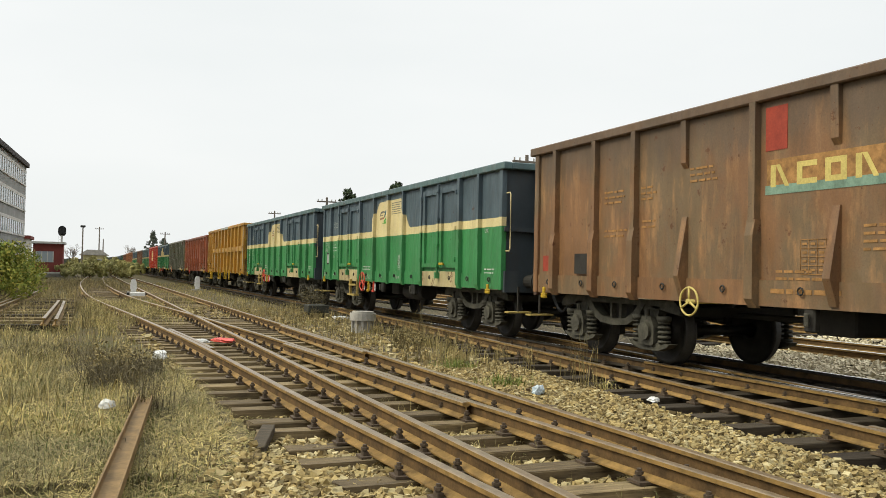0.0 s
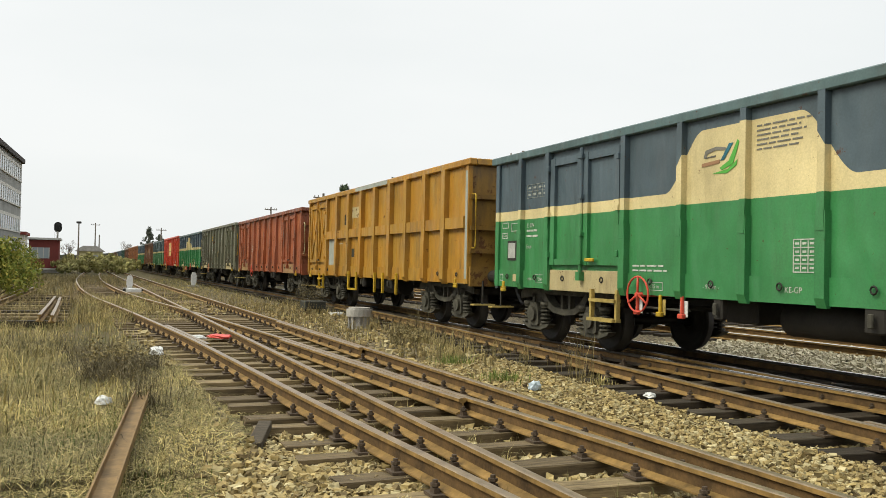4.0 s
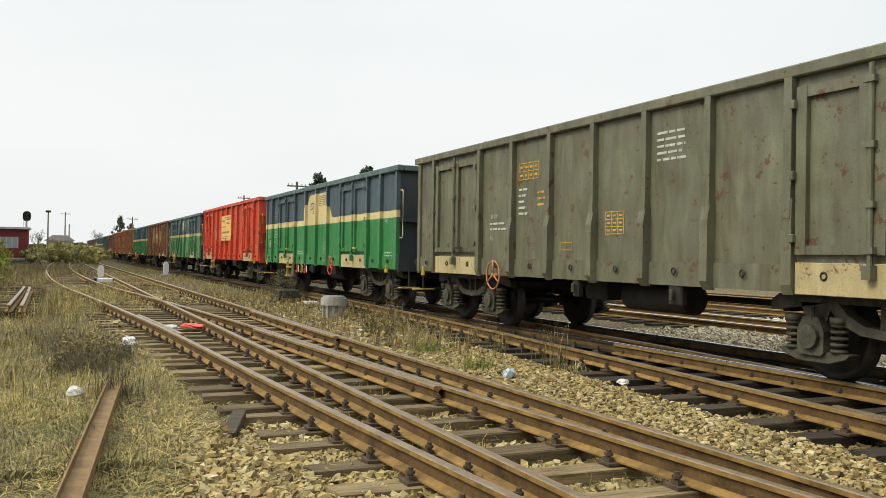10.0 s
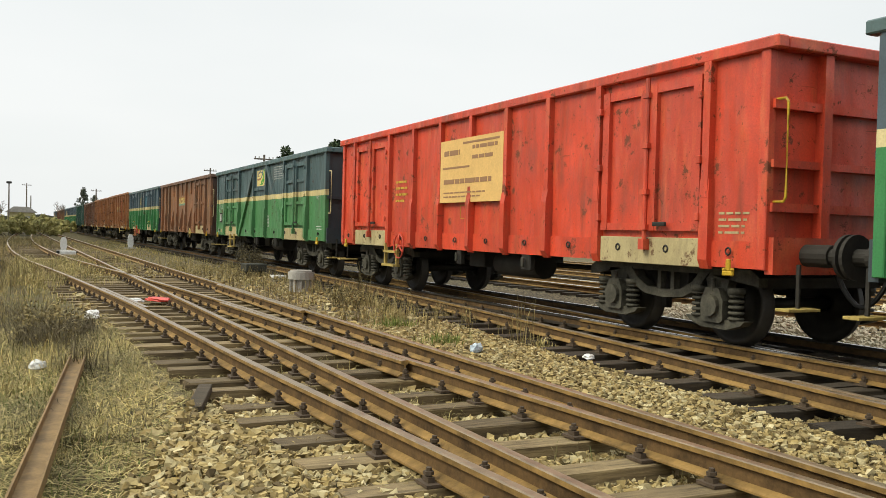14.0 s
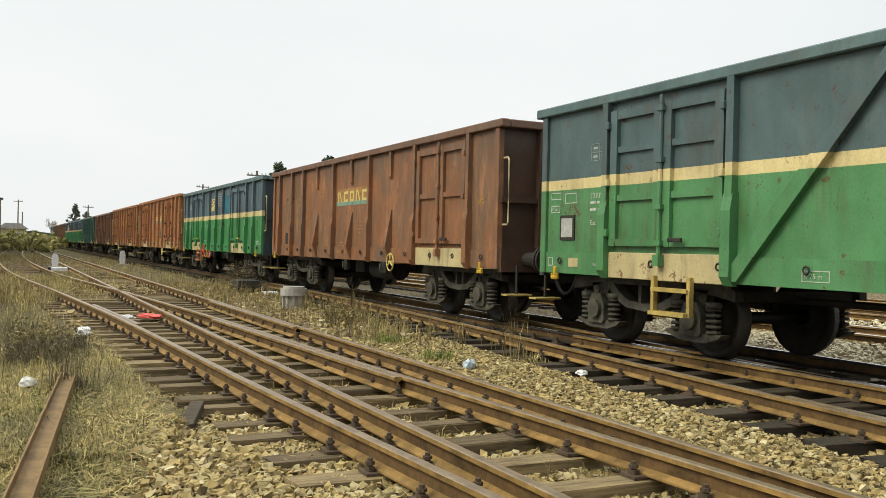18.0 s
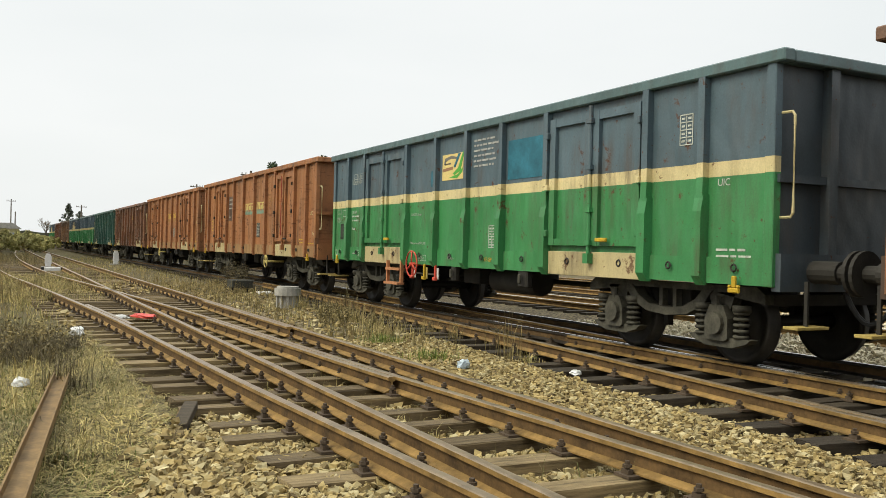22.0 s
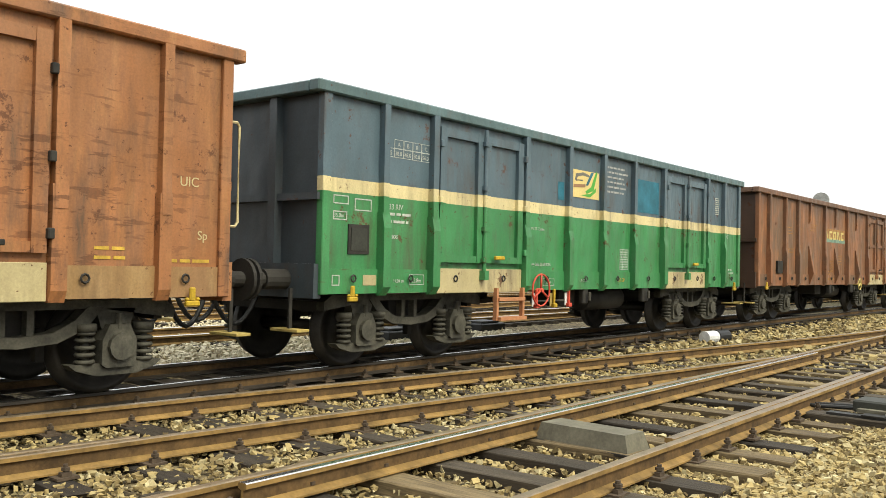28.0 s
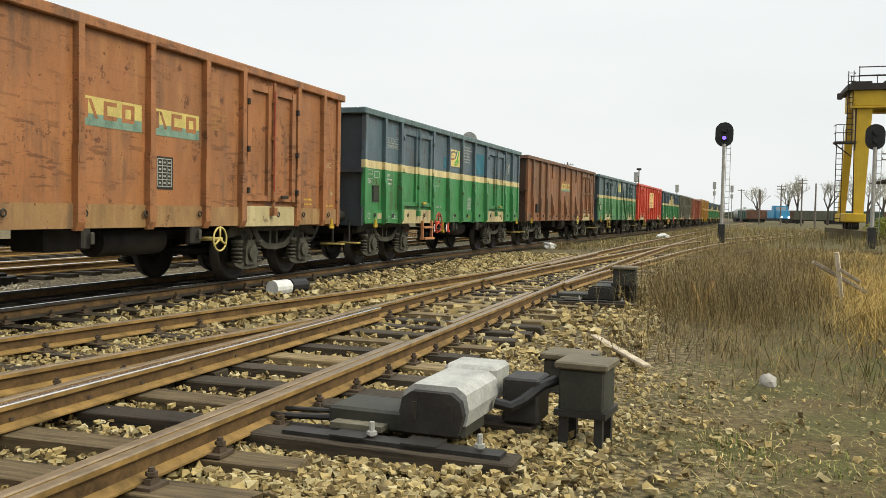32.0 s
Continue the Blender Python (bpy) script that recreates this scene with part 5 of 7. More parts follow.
for k in (0, 9):
    w = TRAIN[k]
    plate("letter_band", -0.9, 1.12, 2.12, 2.22, M["mark_teal"], w, x=-1.353, d=0.002)
    plate("letter_field", -0.9, 1.10, 2.22, 2.5, M["mark_orange"], w, x=-1.3525, d=0.0015)
    blocks(w, 1.04, 2.20, 5, 0.38, 0.24, "wheel_yellow", 4)
    if k == 0:
        plate("touch_up", 0.80, 1.12, 2.6, 3.08, M["patch_red"], w, d=0.002, label="bright red paint patch")
        plate("touch_up", 5.75, 6.15, 1.25, 1.5, M["patch_red"], w, d=0.002)
    for y, z, ww, rr in ((4.35, 2.4, 0.55, 3), (3.45, 2.4, 0.35, 3), (3.42, 1.95, 0.3, 2), (2.42, 2.55, 0.6, 3), (4.35, 1.85, 0.7, 2), (0.95, 1.3, 0.7, 2), (-0.2, 1.75, 0.5, 4)):
        bars("faded_lettering", y, z, ww, rr, 0.055, M["mark_orange"], w, seed=k + 2)
    frame_mark(0.6, 1.62, 0.34, 0.36, 3, 4, M["mark_orange"], w, t=0.006)
    bars("lettering", 1.0, 1.10, 1.0, 1, 0.10, M["mark_orange"], w, x=SOLE, seed=k)
    r = plate("card_pocket", 4.72, 5.08, 1.22, 1.52, M["under"], w, d=0.05, label="dark steel card pocket")
    sign("UIC", -5.7, 1.95, 0.11, w, "ylw_mark")
for k in (11, 12):
    w = TRAIN[k]
    for y0, y1 in ((0.55, -0.52), (-0.78, -1.78)):
        plate("letter_field", y1, y0, 2.24, 2.44, M["wheel_yellow"] if k == 11 else M["ylw_mark"], w, x=-1.353, d=0.002)
        plate("letter_band", y1, y0, 2.10, 2.24, M["mark_teal"] if k == 11 else M["mark_orange"], w, x=-1.353, d=0.002)
        blocks(w, y0 - 0.03, 2.19, 3, 0.33, 0.22, "orange_brown", 5)
    frame_mark(-0.85, 1.8, 0.3, 0.36, 3, 4, M["patch_grey"], w)
    bars("lettering", -2.1, 2.52, 0.5, 4, 0.05, M["mark_orange"], w, seed=k)
    sign("UIC", -5.84, 1.95, 0.13, w, "grab")
    sign("Sp", -6.05, 1.45, 0.12, w, "grab")
    bars("lettering", -5.0, 1.36, 0.35, 2, 0.06, M["ylw_mark"], w, seed=k + 1)
    bars("lettering", -5.62, 1.26, 0.62, 1, 0.06, M["ylw_mark"], w, seed=k + 5)
    bars("lettering", 5.3, 2.0, 0.6, 4, 0.08, M["ylw_mark"], w, seed=k)
w = TRAIN[11]
plate("number_panel", 2.0, 2.78, 1.95, 2.75, M["brown_end"], w, x=-1.3535, d=0.002, label="dark brown repainted number panel")
for z in (2.66, 2.52, 2.38):
    bars("lettering", 2.70, z, 0.55, 1, 0.075, M["white"], w, x=-1.357, seed=int(z * 100))
sign("Eans", 2.70, 2.04, 0.11, w, x=-1.357)
plate("data_plate", -1.18, -0.82, 1.40, 1.83, M["under"], w, x=-1.3535, d=0.002)
shared("lock_bar_paint", -3.72, lambda: tubes(((-1.475, -3.72, 1.45), (-1.475, -3.72, 3.05), 0.012), seg=6), M["patch_red"], w, "dull red painted rod")
w = TRAIN[7]
plate("company_board", -1.12, 1.10, 1.72, 2.80, M["board_tan"], w, x=-1.425, d=0.012, label="pale yellow company board with brown lines")
bars("lettering", 0.95, 2.62, 0.66, 1, 0.18, M["sign_brown"], w, x=-1.439, seed=2)
bars("lettering", -0.1, 2.66, 0.85, 2, 0.12, M["sign_brown"], w, x=-1.439, seed=3)
bars("lettering", 0.95, 2.12, 1.9, 1, 0.16, M["sign_brown"], w, x=-1.439, seed=4)
bars("lettering", 0.95, 1.9, 1.8, 2, 0.05, M["sign_brown"], w, x=-1.439, seed=5)
plate("board_stroke", -1.0, 0.25, 2.70, 2.735, M["sign_brown"], w, x=-1.438, d=0.003)
plate("board_stroke", 0.0, 1.0, 2.30, 2.335, M["sign_brown"], w, x=-1.438, d=0.003)
outline(0.45, 1.68, 0.3, 0.24, "ylw_mark", w)
bars("lettering", 3.3, 2.2, 0.6, 4, 0.09, M["ylw_mark"], w, seed=8)
bars("lettering", -5.7, 1.5, 0.45, 4, 0.05, M["cream"], w, seed=9)
w = TRAIN[4]
sign("33 RIV", 3.2, 1.93, 0.10, w)
bars("lettering", 3.2, 1.86, 0.6, 2, 0.075, M["white"], w, seed=8)
sign("Eas", 3.2, 1.50, 0.10, w)
bars("lettering", 6.1, 2.4, 0.3, 6, 0.06, M["mark_orange"], w, seed=10)
outline(-0.6, 1.75, 0.35, 0.34, "mark_orange", w)
w = TRAIN[5]
bars("lettering", 3.2, 1.80, 0.62, 2, 0.07, M["white"], w, seed=12)
sign("30 RIV", 3.2, 1.87, 0.10, w)
sign("Eas", 3.2, 1.50, 0.10, w)
frame_mark(2.2, 2.72, 0.62, 0.26, 4, 2, M["ylw_mark"], w)
bars("lettering", 2.2, 2.32, 0.3, 5, 0.07, M["white"], w, seed=13)
bars("lettering", 1.6, 2.25, 0.25, 3, 0.07, M["ylw_mark"], w, seed=14)
bars("lettering", -1.35, 2.8, 0.6, 5, 0.06, M["white"], w, seed=15)
frame_mark(-0.25, 1.85, 0.42, 0.3, 3, 3, M["ylw_mark"], w)
outline(0.9, 1.45, 0.32, 0.12, "ylw_mark", w)
w = TRAIN[3]
plate("blank_panel", 0.62, 1.62, 2.52, 2.82, M["cream"], w, d=0.002, label="cream repainted panel")
plate("data_plate", 1.95, 2.35, 2.36, 2.66, M["under"], w, d=0.01)
plate("primer_patch", 3.05, 4.02, 1.22, 1.98, M["patch_grey"], w, d=0.002, label="pale grey primer patch")
plate("data_plate", 1.85, 2.2, 1.35, 1.66, M["black"], w, d=0.02)
plate("data_plate", 1.35, 1.6, 1.45, 1.68, M["box_dark"], w, d=0.004)
plate("data_plate", 0.75, 0.9, 1.6, 1.7, M["patch_grey"], w, d=0.004)
plate("corner_strip", -6.39, -6.29, 1.0, 3.1, M["patch_grey"], w, x=-1.402, d=0.003, label="pale grey primer strip")
plate("primer_patch", -1.6, 1.1, 3.215, 3.32, M["patch_grey"], w, x=-1.431, d=0.003)
bars("lettering", 2.85, 1.85, 0.4, 1, 0.06, M["white"], w, seed=21)
for y in (1.6, 0.85, -0.75, -1.4, -2.4):
    shared("bracket", y, lambda: boxes((-1.46, -1.40, y - 0.03, y + 0.03, 0.55, 1.05), bevel=0.008), M["hook_yellow"], w, "yellow enamelled bracket")
shared("bracket_bar", 0, lambda: boxes((-1.46, -1.40, 0.88, 1.57, 0.55, 0.6)), M["hook_yellow"], w)
for k in (13, 14, 17, 18):
    w = TRAIN[k]
    bars("lettering", 3.2, 1.95, 0.62, 4, 0.095, M["white"], w, seed=k)
    bars("lettering", -1.35, 2.6, 0.5, 3, 0.06, M["ylw_mark"], w, seed=k)


# ---------------------------------------------------------------- gravel, grass and weeds
RNG = np.random.default_rng(7)


def fast_mesh(name, verts, quads=None, tris=None, material=None, label="", category=""):
    me = bpy.data.meshes.new(name)
    me.vertices.add(len(verts))
    me.vertices.foreach_set("co", np.asarray(verts, np.float32).ravel())
    loops, starts, n = [], [], 0
    for arr, k in ((quads, 4), (tris, 3)):
        if arr is not None and len(arr):
            loops.append(np.asarray(arr, np.int32).ravel())
            starts.append(n + np.arange(len(arr), dtype=np.int32) * k)
            n += len(arr) * k
    loops, starts = np.concatenate(loops), np.concatenate(starts)
    me.loops.add(len(loops))
    me.loops.foreach_set("vertex_index", loops)
    me.polygons.add(len(starts))
    me.polygons.foreach_set("loop_start", starts)
    me.update(calc_edges=True)
    me.validate()
    me.shade_flat()
    me.materials.append(material)
    return tagged(link(name, me), label, category, kind="stuff")


def surface(x, y):
    """A quick ground height for scattered things."""
    h = np.full(len(x), GROUND_Z)
    bed = ((x > 1.2) & (x < 4.15) & (y > -30) & (y < 24)) | ((x > 6.8) & (x < 9.6)) | ((y > 3) & (y < 24) & (x < 7.0) & (x > np.interp(y, [q[0] for q in CROSS], [q[1] for q in CROSS]) - 1.35))
    h = h + np.where(x > 0.8, np.where(bed, np.where(y > 1, -0.035, 0.01), np.where(y > 1, 0.055, 0.04)), 0.0) + np.where((x < 0.6) & (y > 6), 0.05, 0.0)
    return h


def stones(name, pts, lo, hi, label, lift=0.0, material="stone"):
    """Broken blocks, each with eight shifted corners and twelve faces."""
    n = len(pts)
    size = (lo * 0.7 + (hi - lo * 0.7) * RNG.random((n, 1, 1)) ** 1.6) * RNG.uniform(0.75, 1.3, (n, 1, 3)) * np.array([1.1, 0.9, 0.72])
    block = np.array([[x, y, z] for z in (-0.5, 0.5) for y in (-0.5, 0.5) for x in (-0.5, 0.5)])
    v = (block[None] * RNG.uniform(0.5, 1.15, (n, 8, 1)) + RNG.normal(0, 0.13, (n, 8, 3))) * size
    a = RNG.uniform(0, 2 * np.pi, n)
    b = RNG.normal(0, 0.55, n)
    ca, sa, cb, sb = np.cos(a), np.sin(a), np.cos(b), np.sin(b)
    R = np.stack([np.stack([ca, -sa * cb, sa * sb], -1), np.stack([sa, ca * cb, -ca * sb], -1), np.stack([0 * a, sb, cb], -1)], 1)
    v = np.einsum("nij,nkj->nki", R, v)
    z = surface(pts[:, 0], pts[:, 1]) + size[:, 0, 2] * RNG.uniform(0.15, 0.6, n) + lift + 0.025 * RNG.random(n)
    v += np.stack([pts[:, 0], pts[:, 1], z], -1)[:, None]
    q = np.array([[0, 2, 3], [0, 3, 1], [4, 5, 7], [4, 7, 6], [0, 1, 5], [0, 5, 4], [2, 6, 7], [2, 7, 3], [0, 4, 6], [0, 6, 2], [1, 3, 7], [1, 7, 5]])
    tris = (q[None] + 8 * np.arange(n)[:, None, None]).reshape(-1, 3)
    return fast_mesh(name, v.reshape(-1, 3), None, tris, M[material], label, "gravel")


def scatter(n, x0, x1, y0, y1):
    return np.stack([RNG.uniform(x0, x1, n), RNG.uniform(y0, y1, n)], -1)


def edge_x(y):
    """Where the gravel ends on the near side."""
    return np.where(y > 3, 0.68 + 0.36 * np.clip(y - 5.0, -1, 3.2), np.where(y > -7, 0.25, 0.5 + 0.02 * (-7 - y)))


p = scatter(46000, 0.6, 4.4, 2.5, 11)
p = p[p[:, 0] > edge_x(p[:, 1]) + RNG.normal(0, 0.25, len(p))]
stones("near_gravel", p, 0.022, 0.056, "yellow-grey broken ballast stones")
p = scatter(15000, 0.4, 2.1, 2.8, 7.4)
p = p[(p[:, 0] > edge_x(p[:, 1]) + 0.12 + RNG.normal(0, 0.12, len(p))) & (p[:, 0] + 0.1 * RNG.normal(0, 1, len(p)) < 2.05 - 0.25 * np.clip(p[:, 1] - 5.6, 0, 2))]
stones("heaped_gravel", p, 0.02, 0.056, "loose ballast stones heaped over sleeper ends", 0.055)
p = scatter(46000, 3.9, 7.0, 1.0, 12)
stones("middle_gravel", p, 0.02, 0.046, "pale yellow ballast between two tracks")
p = np.concatenate([scatter(38000, -1.2, 7.4, -13, -2.0), scatter(32000, -0.8, 2.5, -11, -3.0)])
p = p[(p[:, 0] > edge_x(p[:, 1]) + RNG.normal(0, 0.6, len(p)))]
p = p[(p[:, 0] < 2.5) | (p[:, 0] > 3.95) | (RNG.random(len(p)) < 0.7)]
p = p[(p[:, 0] > 0.45) | (RNG.random(len(p)) < 0.3)]
stones("machine_gravel", p, 0.021, 0.05, "yellow-grey ballast stones round a point machine")
p = scatter(5200, -3.6, 0.5, -12.5, -3.6)
p = p[RNG.random(len(p)) < 0.75 * np.exp(0.75 * (p[:, 0] - 0.4))]
stones("strewn_gravel", p, 0.018, 0.045, "stray ballast stones trodden into earth", -0.012)
p = scatter(10000, 0.6, 7.4, -34, -13)
stones("far_gravel", p, 0.05, 0.10, "yellow-grey ballast stones")
p = scatter(15000, 0.2, 6.9, -2.2, 2.8)
p = p[p[:, 0] > 0.9 + RNG.normal(0, 0.45, len(p))]
stones("foot_gravel", p, 0.022, 0.055, "yellow-grey ballast stones beside the path")
p = np.concatenate([scatter(17000, 9.3, 12.4, -16, 14), scatter(7000, 13.6, 17, -18, 16)])
stones("siding_gravel", p, 0.035, 0.075, "pale ballast stones beyond the main line", 0.02, "stone_pale")
p = scatter(9000, 1.0, 7.4, 12, 30)
p = p[RNG.random(len(p)) < 0.75 - 0.02 * p[:, 1]]
stones("thin_gravel", p, 0.05, 0.09, "ballast stones half covered by grass")


def blades(name, pts, lo, hi, width, lean, material, label, category="grass", flat=False):
    """Thin bent blades, each of two faces."""
    n = len(pts)
    h = RNG.uniform(lo, hi, n)
    a = RNG.uniform(0, 2 * np.pi, n)
    k = RNG.uniform(0.1, 1.0, n) * lean
    d = np.stack([np.cos(a), np.sin(a), 0 * a], -1)
    s = np.stack([-np.sin(a), np.cos(a), 0 * a], -1) * (width * RNG.uniform(0.6, 1.4, n))[:, None]
    base = np.stack([pts[:, 0], pts[:, 1], surface(pts[:, 0], pts[:, 1]) - (0.0 if flat else 0.03)], -1)
    up = np.array([0, 0, 1.0])
    if flat:
        base[:, 2] += RNG.uniform(0.01, 0.05, n)
        mid = base + d * (h * 0.5)[:, None] + up * RNG.uniform(0.0, 0.03, (n, 1))
        tip = base + d * h[:, None] + up * RNG.uniform(-0.01, 0.02, (n, 1))
    else:
        mid = base + up * (h * 0.6)[:, None] + d * (h * 0.25 * k)[:, None]
        tip = base + up * (h * (1 - 0.35 * k))[:, None] + d * (h * 0.8 * k)[:, None]
    v = np.stack([base - s, base + s, mid + s * 0.7, mid - s * 0.7, tip], 1).reshape(-1, 3)
    o = 5 * np.arange(n)[:, None]
    return fast_mesh(name, v, np.array([[0, 1, 2, 3]]) + o, np.array([[3, 2, 4]]) + o, material, label, category)


def tufts(n, per, spread, x0, x1, y0, y1, keep=None):
    c = scatter(n, x0, x1, y0, y1)
    if keep is not None:
        c = c[keep(c[:, 0], c[:, 1])]
    return (c[:, None] + RNG.normal(0, spread, (len(c), per, 2))).reshape(-1, 2)


def left_of_track(x, y):
    return x < np.where(y < 14, 0.05 + 0.045 * y, np.where(y < 22, 0.95 - 0.02 * (y - 14), 0.4 - 0.09 * (y - 22)))


def wild(x, y):
    return np.sin(x * 1.7 + 1.3 * np.sin(y * 0.9)) + np.sin(y * 1.1 + x * 0.6) > -0.55


p = tufts(2400, 14, 0.10, -9, 1.0, 7.5, 42, lambda x, y: left_of_track(x, y) & wild(x, y))
blades("dry_meadow", p, 0.10, 0.38, 0.0045, 1.7, M["dry_grass"], "dry yellow-brown grass beside the old track")
p = tufts(520, 16, 0.10, -4.0, 0.0, 9.5, 17, lambda x, y: x < -0.35)
blades("golden_tufts", p, 0.18, 0.5, 0.0035, 2.2, M["dry_grass"], "tall golden dry grass")
p = tufts(3000, 14, 0.11, -5, 1.3, 3.2, 12, lambda x, y: (x < edge_x(y) - 0.35 + 0.3 * np.sin(y * 3.1 + x * 2.0)) & (np.sin(x * 2.6 + 1.1 * y) + np.sin(1.9 * y - 1.5 * x) > -0.7 - 0.4 * (x < -0.3)))
blades("short_grass", p, 0.05, 0.22, 0.0028, 3.2, M["dry_grass"], "short dry grass with trodden patches")
blades("green_shoots", tufts(900, 12, 0.10, -4, 0.8, 3.6, 12, lambda x, y: np.sin(x * 2.3 + y) + np.sin(y * 1.7 - x) > 0.2), 0.04, 0.14, 0.005, 1.0, M["green_grass"], "fresh green grass among the straw")
p = scatter(52000, -3.5, 1.9, 3.2, 14)
p = p[p[:, 0] < edge_x(p[:, 1]) + 0.02 + RNG.normal(0, 0.16, len(p))]
blades("straw", p, 0.08, 0.30, 0.004, 1.0, M["dry_grass"], "flattened straw on trodden earth", flat=True)
p = np.concatenate([RNG.normal((0.32, 10.9), (0.17, 0.34), (1100, 2)), RNG.normal((0.75, 11.8), (0.12, 0.2), (350, 2)), RNG.normal((0.2, 12.9), (0.2, 0.35), (600, 2)), RNG.normal((-0.5, 14.5), (0.4, 0.6), (450, 2)), RNG.normal((0.6, 9.0), (0.1, 0.15), (220, 2))])
blades("dead_bush", p, 0.12, 0.62, 0.0026, 2.2, M["weed_dark"], "dark dead weeds beside the track", "weeds")
p = tufts(1500, 12, 0.12, -7, 2.2, 19, 75, lambda x, y: (x < 1.6 - 0.035 * y) | (y > 48))
blades("brown_weeds", p, 0.18, 0.65, 0.006, 1.5, M["weed"], "brown dead weeds over the disused tracks", "weeds")
p = tufts(330, 14, 0.12, 0.0, 2.2, 21, 34)
blades("overgrown_track", p, 0.15, 0.48, 0.004, 2.0, M["dry_grass"], "golden grass grown over the diverging rails")
p = tufts(900, 12, 0.10, 2.2, 7.0, 12, 70, lambda x, y: ((x > 4.4) & (x < 6.9 - 0.0 * y)) | (y > 24))
blades("track_grass", p, 0.08, 0.30, 0.005, 1.0, M["dry_grass"], "dry grass between the tracks")
p = tufts(170, 16, 0.08, 4.3, 6.6, 10.5, 30)
blades("track_weeds", p, 0.15, 0.55, 0.004, 0.8, M["weed"], "dead weeds between the tracks", "weeds")
p = np.concatenate([RNG.normal(c, 0.13, (260, 2)) for c in ((4.83, 9.75), (4.95, 11.6))])
blades("green_tuft", p, 0.08, 0.26, 0.005, 1.0, M["green_grass"], "fresh green tuft in the ballast")
p = np.concatenate([RNG.normal(c, 0.10, (90, 2)) for c in ((5.6, 13.5), (5.2, 12.4), (5.9, 15.2), (5.9, 9.3))])
blades("pale_tuft", p, 0.12, 0.36, 0.005, 1.0, M["dry_grass"], "pale dry tuft in the ballast")
p = np.concatenate([RNG.normal((6.45, 16.95), 0.10, (60, 2)), RNG.normal((5.75, 9.4), 0.08, (40, 2))])
blades("tall_weed", p, 0.35, 0.95, 0.004, 0.5, M["weed"], "tall dry weed stalks beside the main track", "weeds")
p = tufts(330, 7, 0.07, 1.9, 4.0, 4, 18)
blades("rail_straw", p, 0.08, 0.28, 0.003, 1.6, M["dry_grass"], "straw caught between rails and sleepers")


def right_field(x, y):
    return x < 0.9 + 0.02 * (y + 14) - np.where(y > -13, 0.9 + 0.35 * (y + 13), 0)


p = tufts(3400, 14, 0.16, -14, 1.2, -46, -12, right_field)
blades("tall_dead_grass", p, 0.12, 0.5, 0.004, 2.6, M["weed_brown"], "brown dead grass and weeds beside the line", "weeds")
p = tufts(2000, 14, 0.16, -14, -1.6, -40, -14.0)
blades("golden_field", p, 0.15, 0.5, 0.004, 2.8, M["gold_grass"], "golden dry grass round old timber")
p = scatter(19000, -8, 1.6, -5.0, 4.2)
p = p[(p[:, 0] < 0.9 + RNG.normal(0, 0.4, len(p))) & (p[:, 0] > -5.5 + RNG.normal(0, 1.0, len(p))) & (p[:, 1] > -3.4 + RNG.normal(0, 0.7, len(p)))]
blades("foot_straw", p, 0.04, 0.22, 0.0035, 1.0, M["dry_grass"], "flattened straw on the trodden path", flat=True)
p = tufts(650, 12, 0.12, -6, 0.7, -4.2, 3.8, lambda x, y: x > -5.0 + np.sin(y * 1.3) + 0.5 * np.sin(y * 3.7))
blades("foot_grass", p, 0.05, 0.2, 0.003, 2.2, M["dry_grass"], "short trodden dry grass")
p = tufts(520, 14, 0.11, -4.5, 1.1, 4.2, 15, lambda x, y: (x < edge_x(y) - 0.3) & (np.sin(x * 2.9 + y * 1.1) + np.sin(y * 2.3 - x * 1.4) > 0.1))
blades("tangled_weeds", p, 0.08, 0.30, 0.0028, 2.8, M["weed_dark"], "dark tangled weeds among the dry grass", "weeds")
p = tufts(1500, 12, 0.25, 0.5, 6.6, -110, -38, lambda x, y: x < 6.4 + np.where(y < -45, -0.675 + 0.045 * (y + 45), 0))
blades("trackside_weeds", p, 0.12, 0.4, 0.009, 1.8, M["weed"], "brown weeds between the far tracks", "weeds")
p = np.concatenate([RNG.normal(c, (0.4, 0.6), (1500, 2)) for c in ((-2.6, -17.5), (-3.6, -16.0), (-3.4, -20.0), (-4.8, -18.0), (-2.2, -22.5), (-5.5, -21.0))])
blades("golden_bush", p, 0.25, 0.85, 0.0028, 2.6, M["gold_grass"], "tangled golden dry grass clumps", "grass")
p = tufts(1800, 12, 0.2, -30, 3.0, -110, -44, lambda x, y: x < 1.5)
blades("far_weeds", p, 0.3, 0.95, 0.010, 1.3, M["weed"], "brown weeds on the open yard", "weeds")
p = np.concatenate([RNG.normal(c, (0.5, 1.2), (2200, 2)) for c in ((0.1, -21.5), (-0.3, -25), (0.3, -19.5), (-0.9, -20.5), (-1.1, -24), (-0.2, -18.2), (-0.6, -29), (-2.0, -27))])
blades("brown_scrub", p, 0.3, 1.15, 0.0026, 1.5, M["weed_brown"], "tall brown scrub of thin dead stems", "weeds")
p = scatter(13000, -7, 0.8, -13, -4)
p = p[p[:, 0] < edge_x(p[:, 1]) + 0.4 + RNG.normal(0, 0.35, len(p))]
blades("trodden_straw", p, 0.03, 0.15, 0.0024, 1.0, M["dry_grass"], "flattened straw on bare earth", flat=True)
p = tufts(900, 12, 0.10, -8, 0.4, -13, -3.5, lambda x, y: (x < 0.1 - 0.06 * (y + 12)) & (np.sin(x * 2.4 - y * 0.9) + np.sin(y * 1.7 + x * 1.1) > 0.25))
blades("sparse_grass", p, 0.03, 0.11, 0.0028, 2.6, M["dry_grass"], "sparse short dry grass")
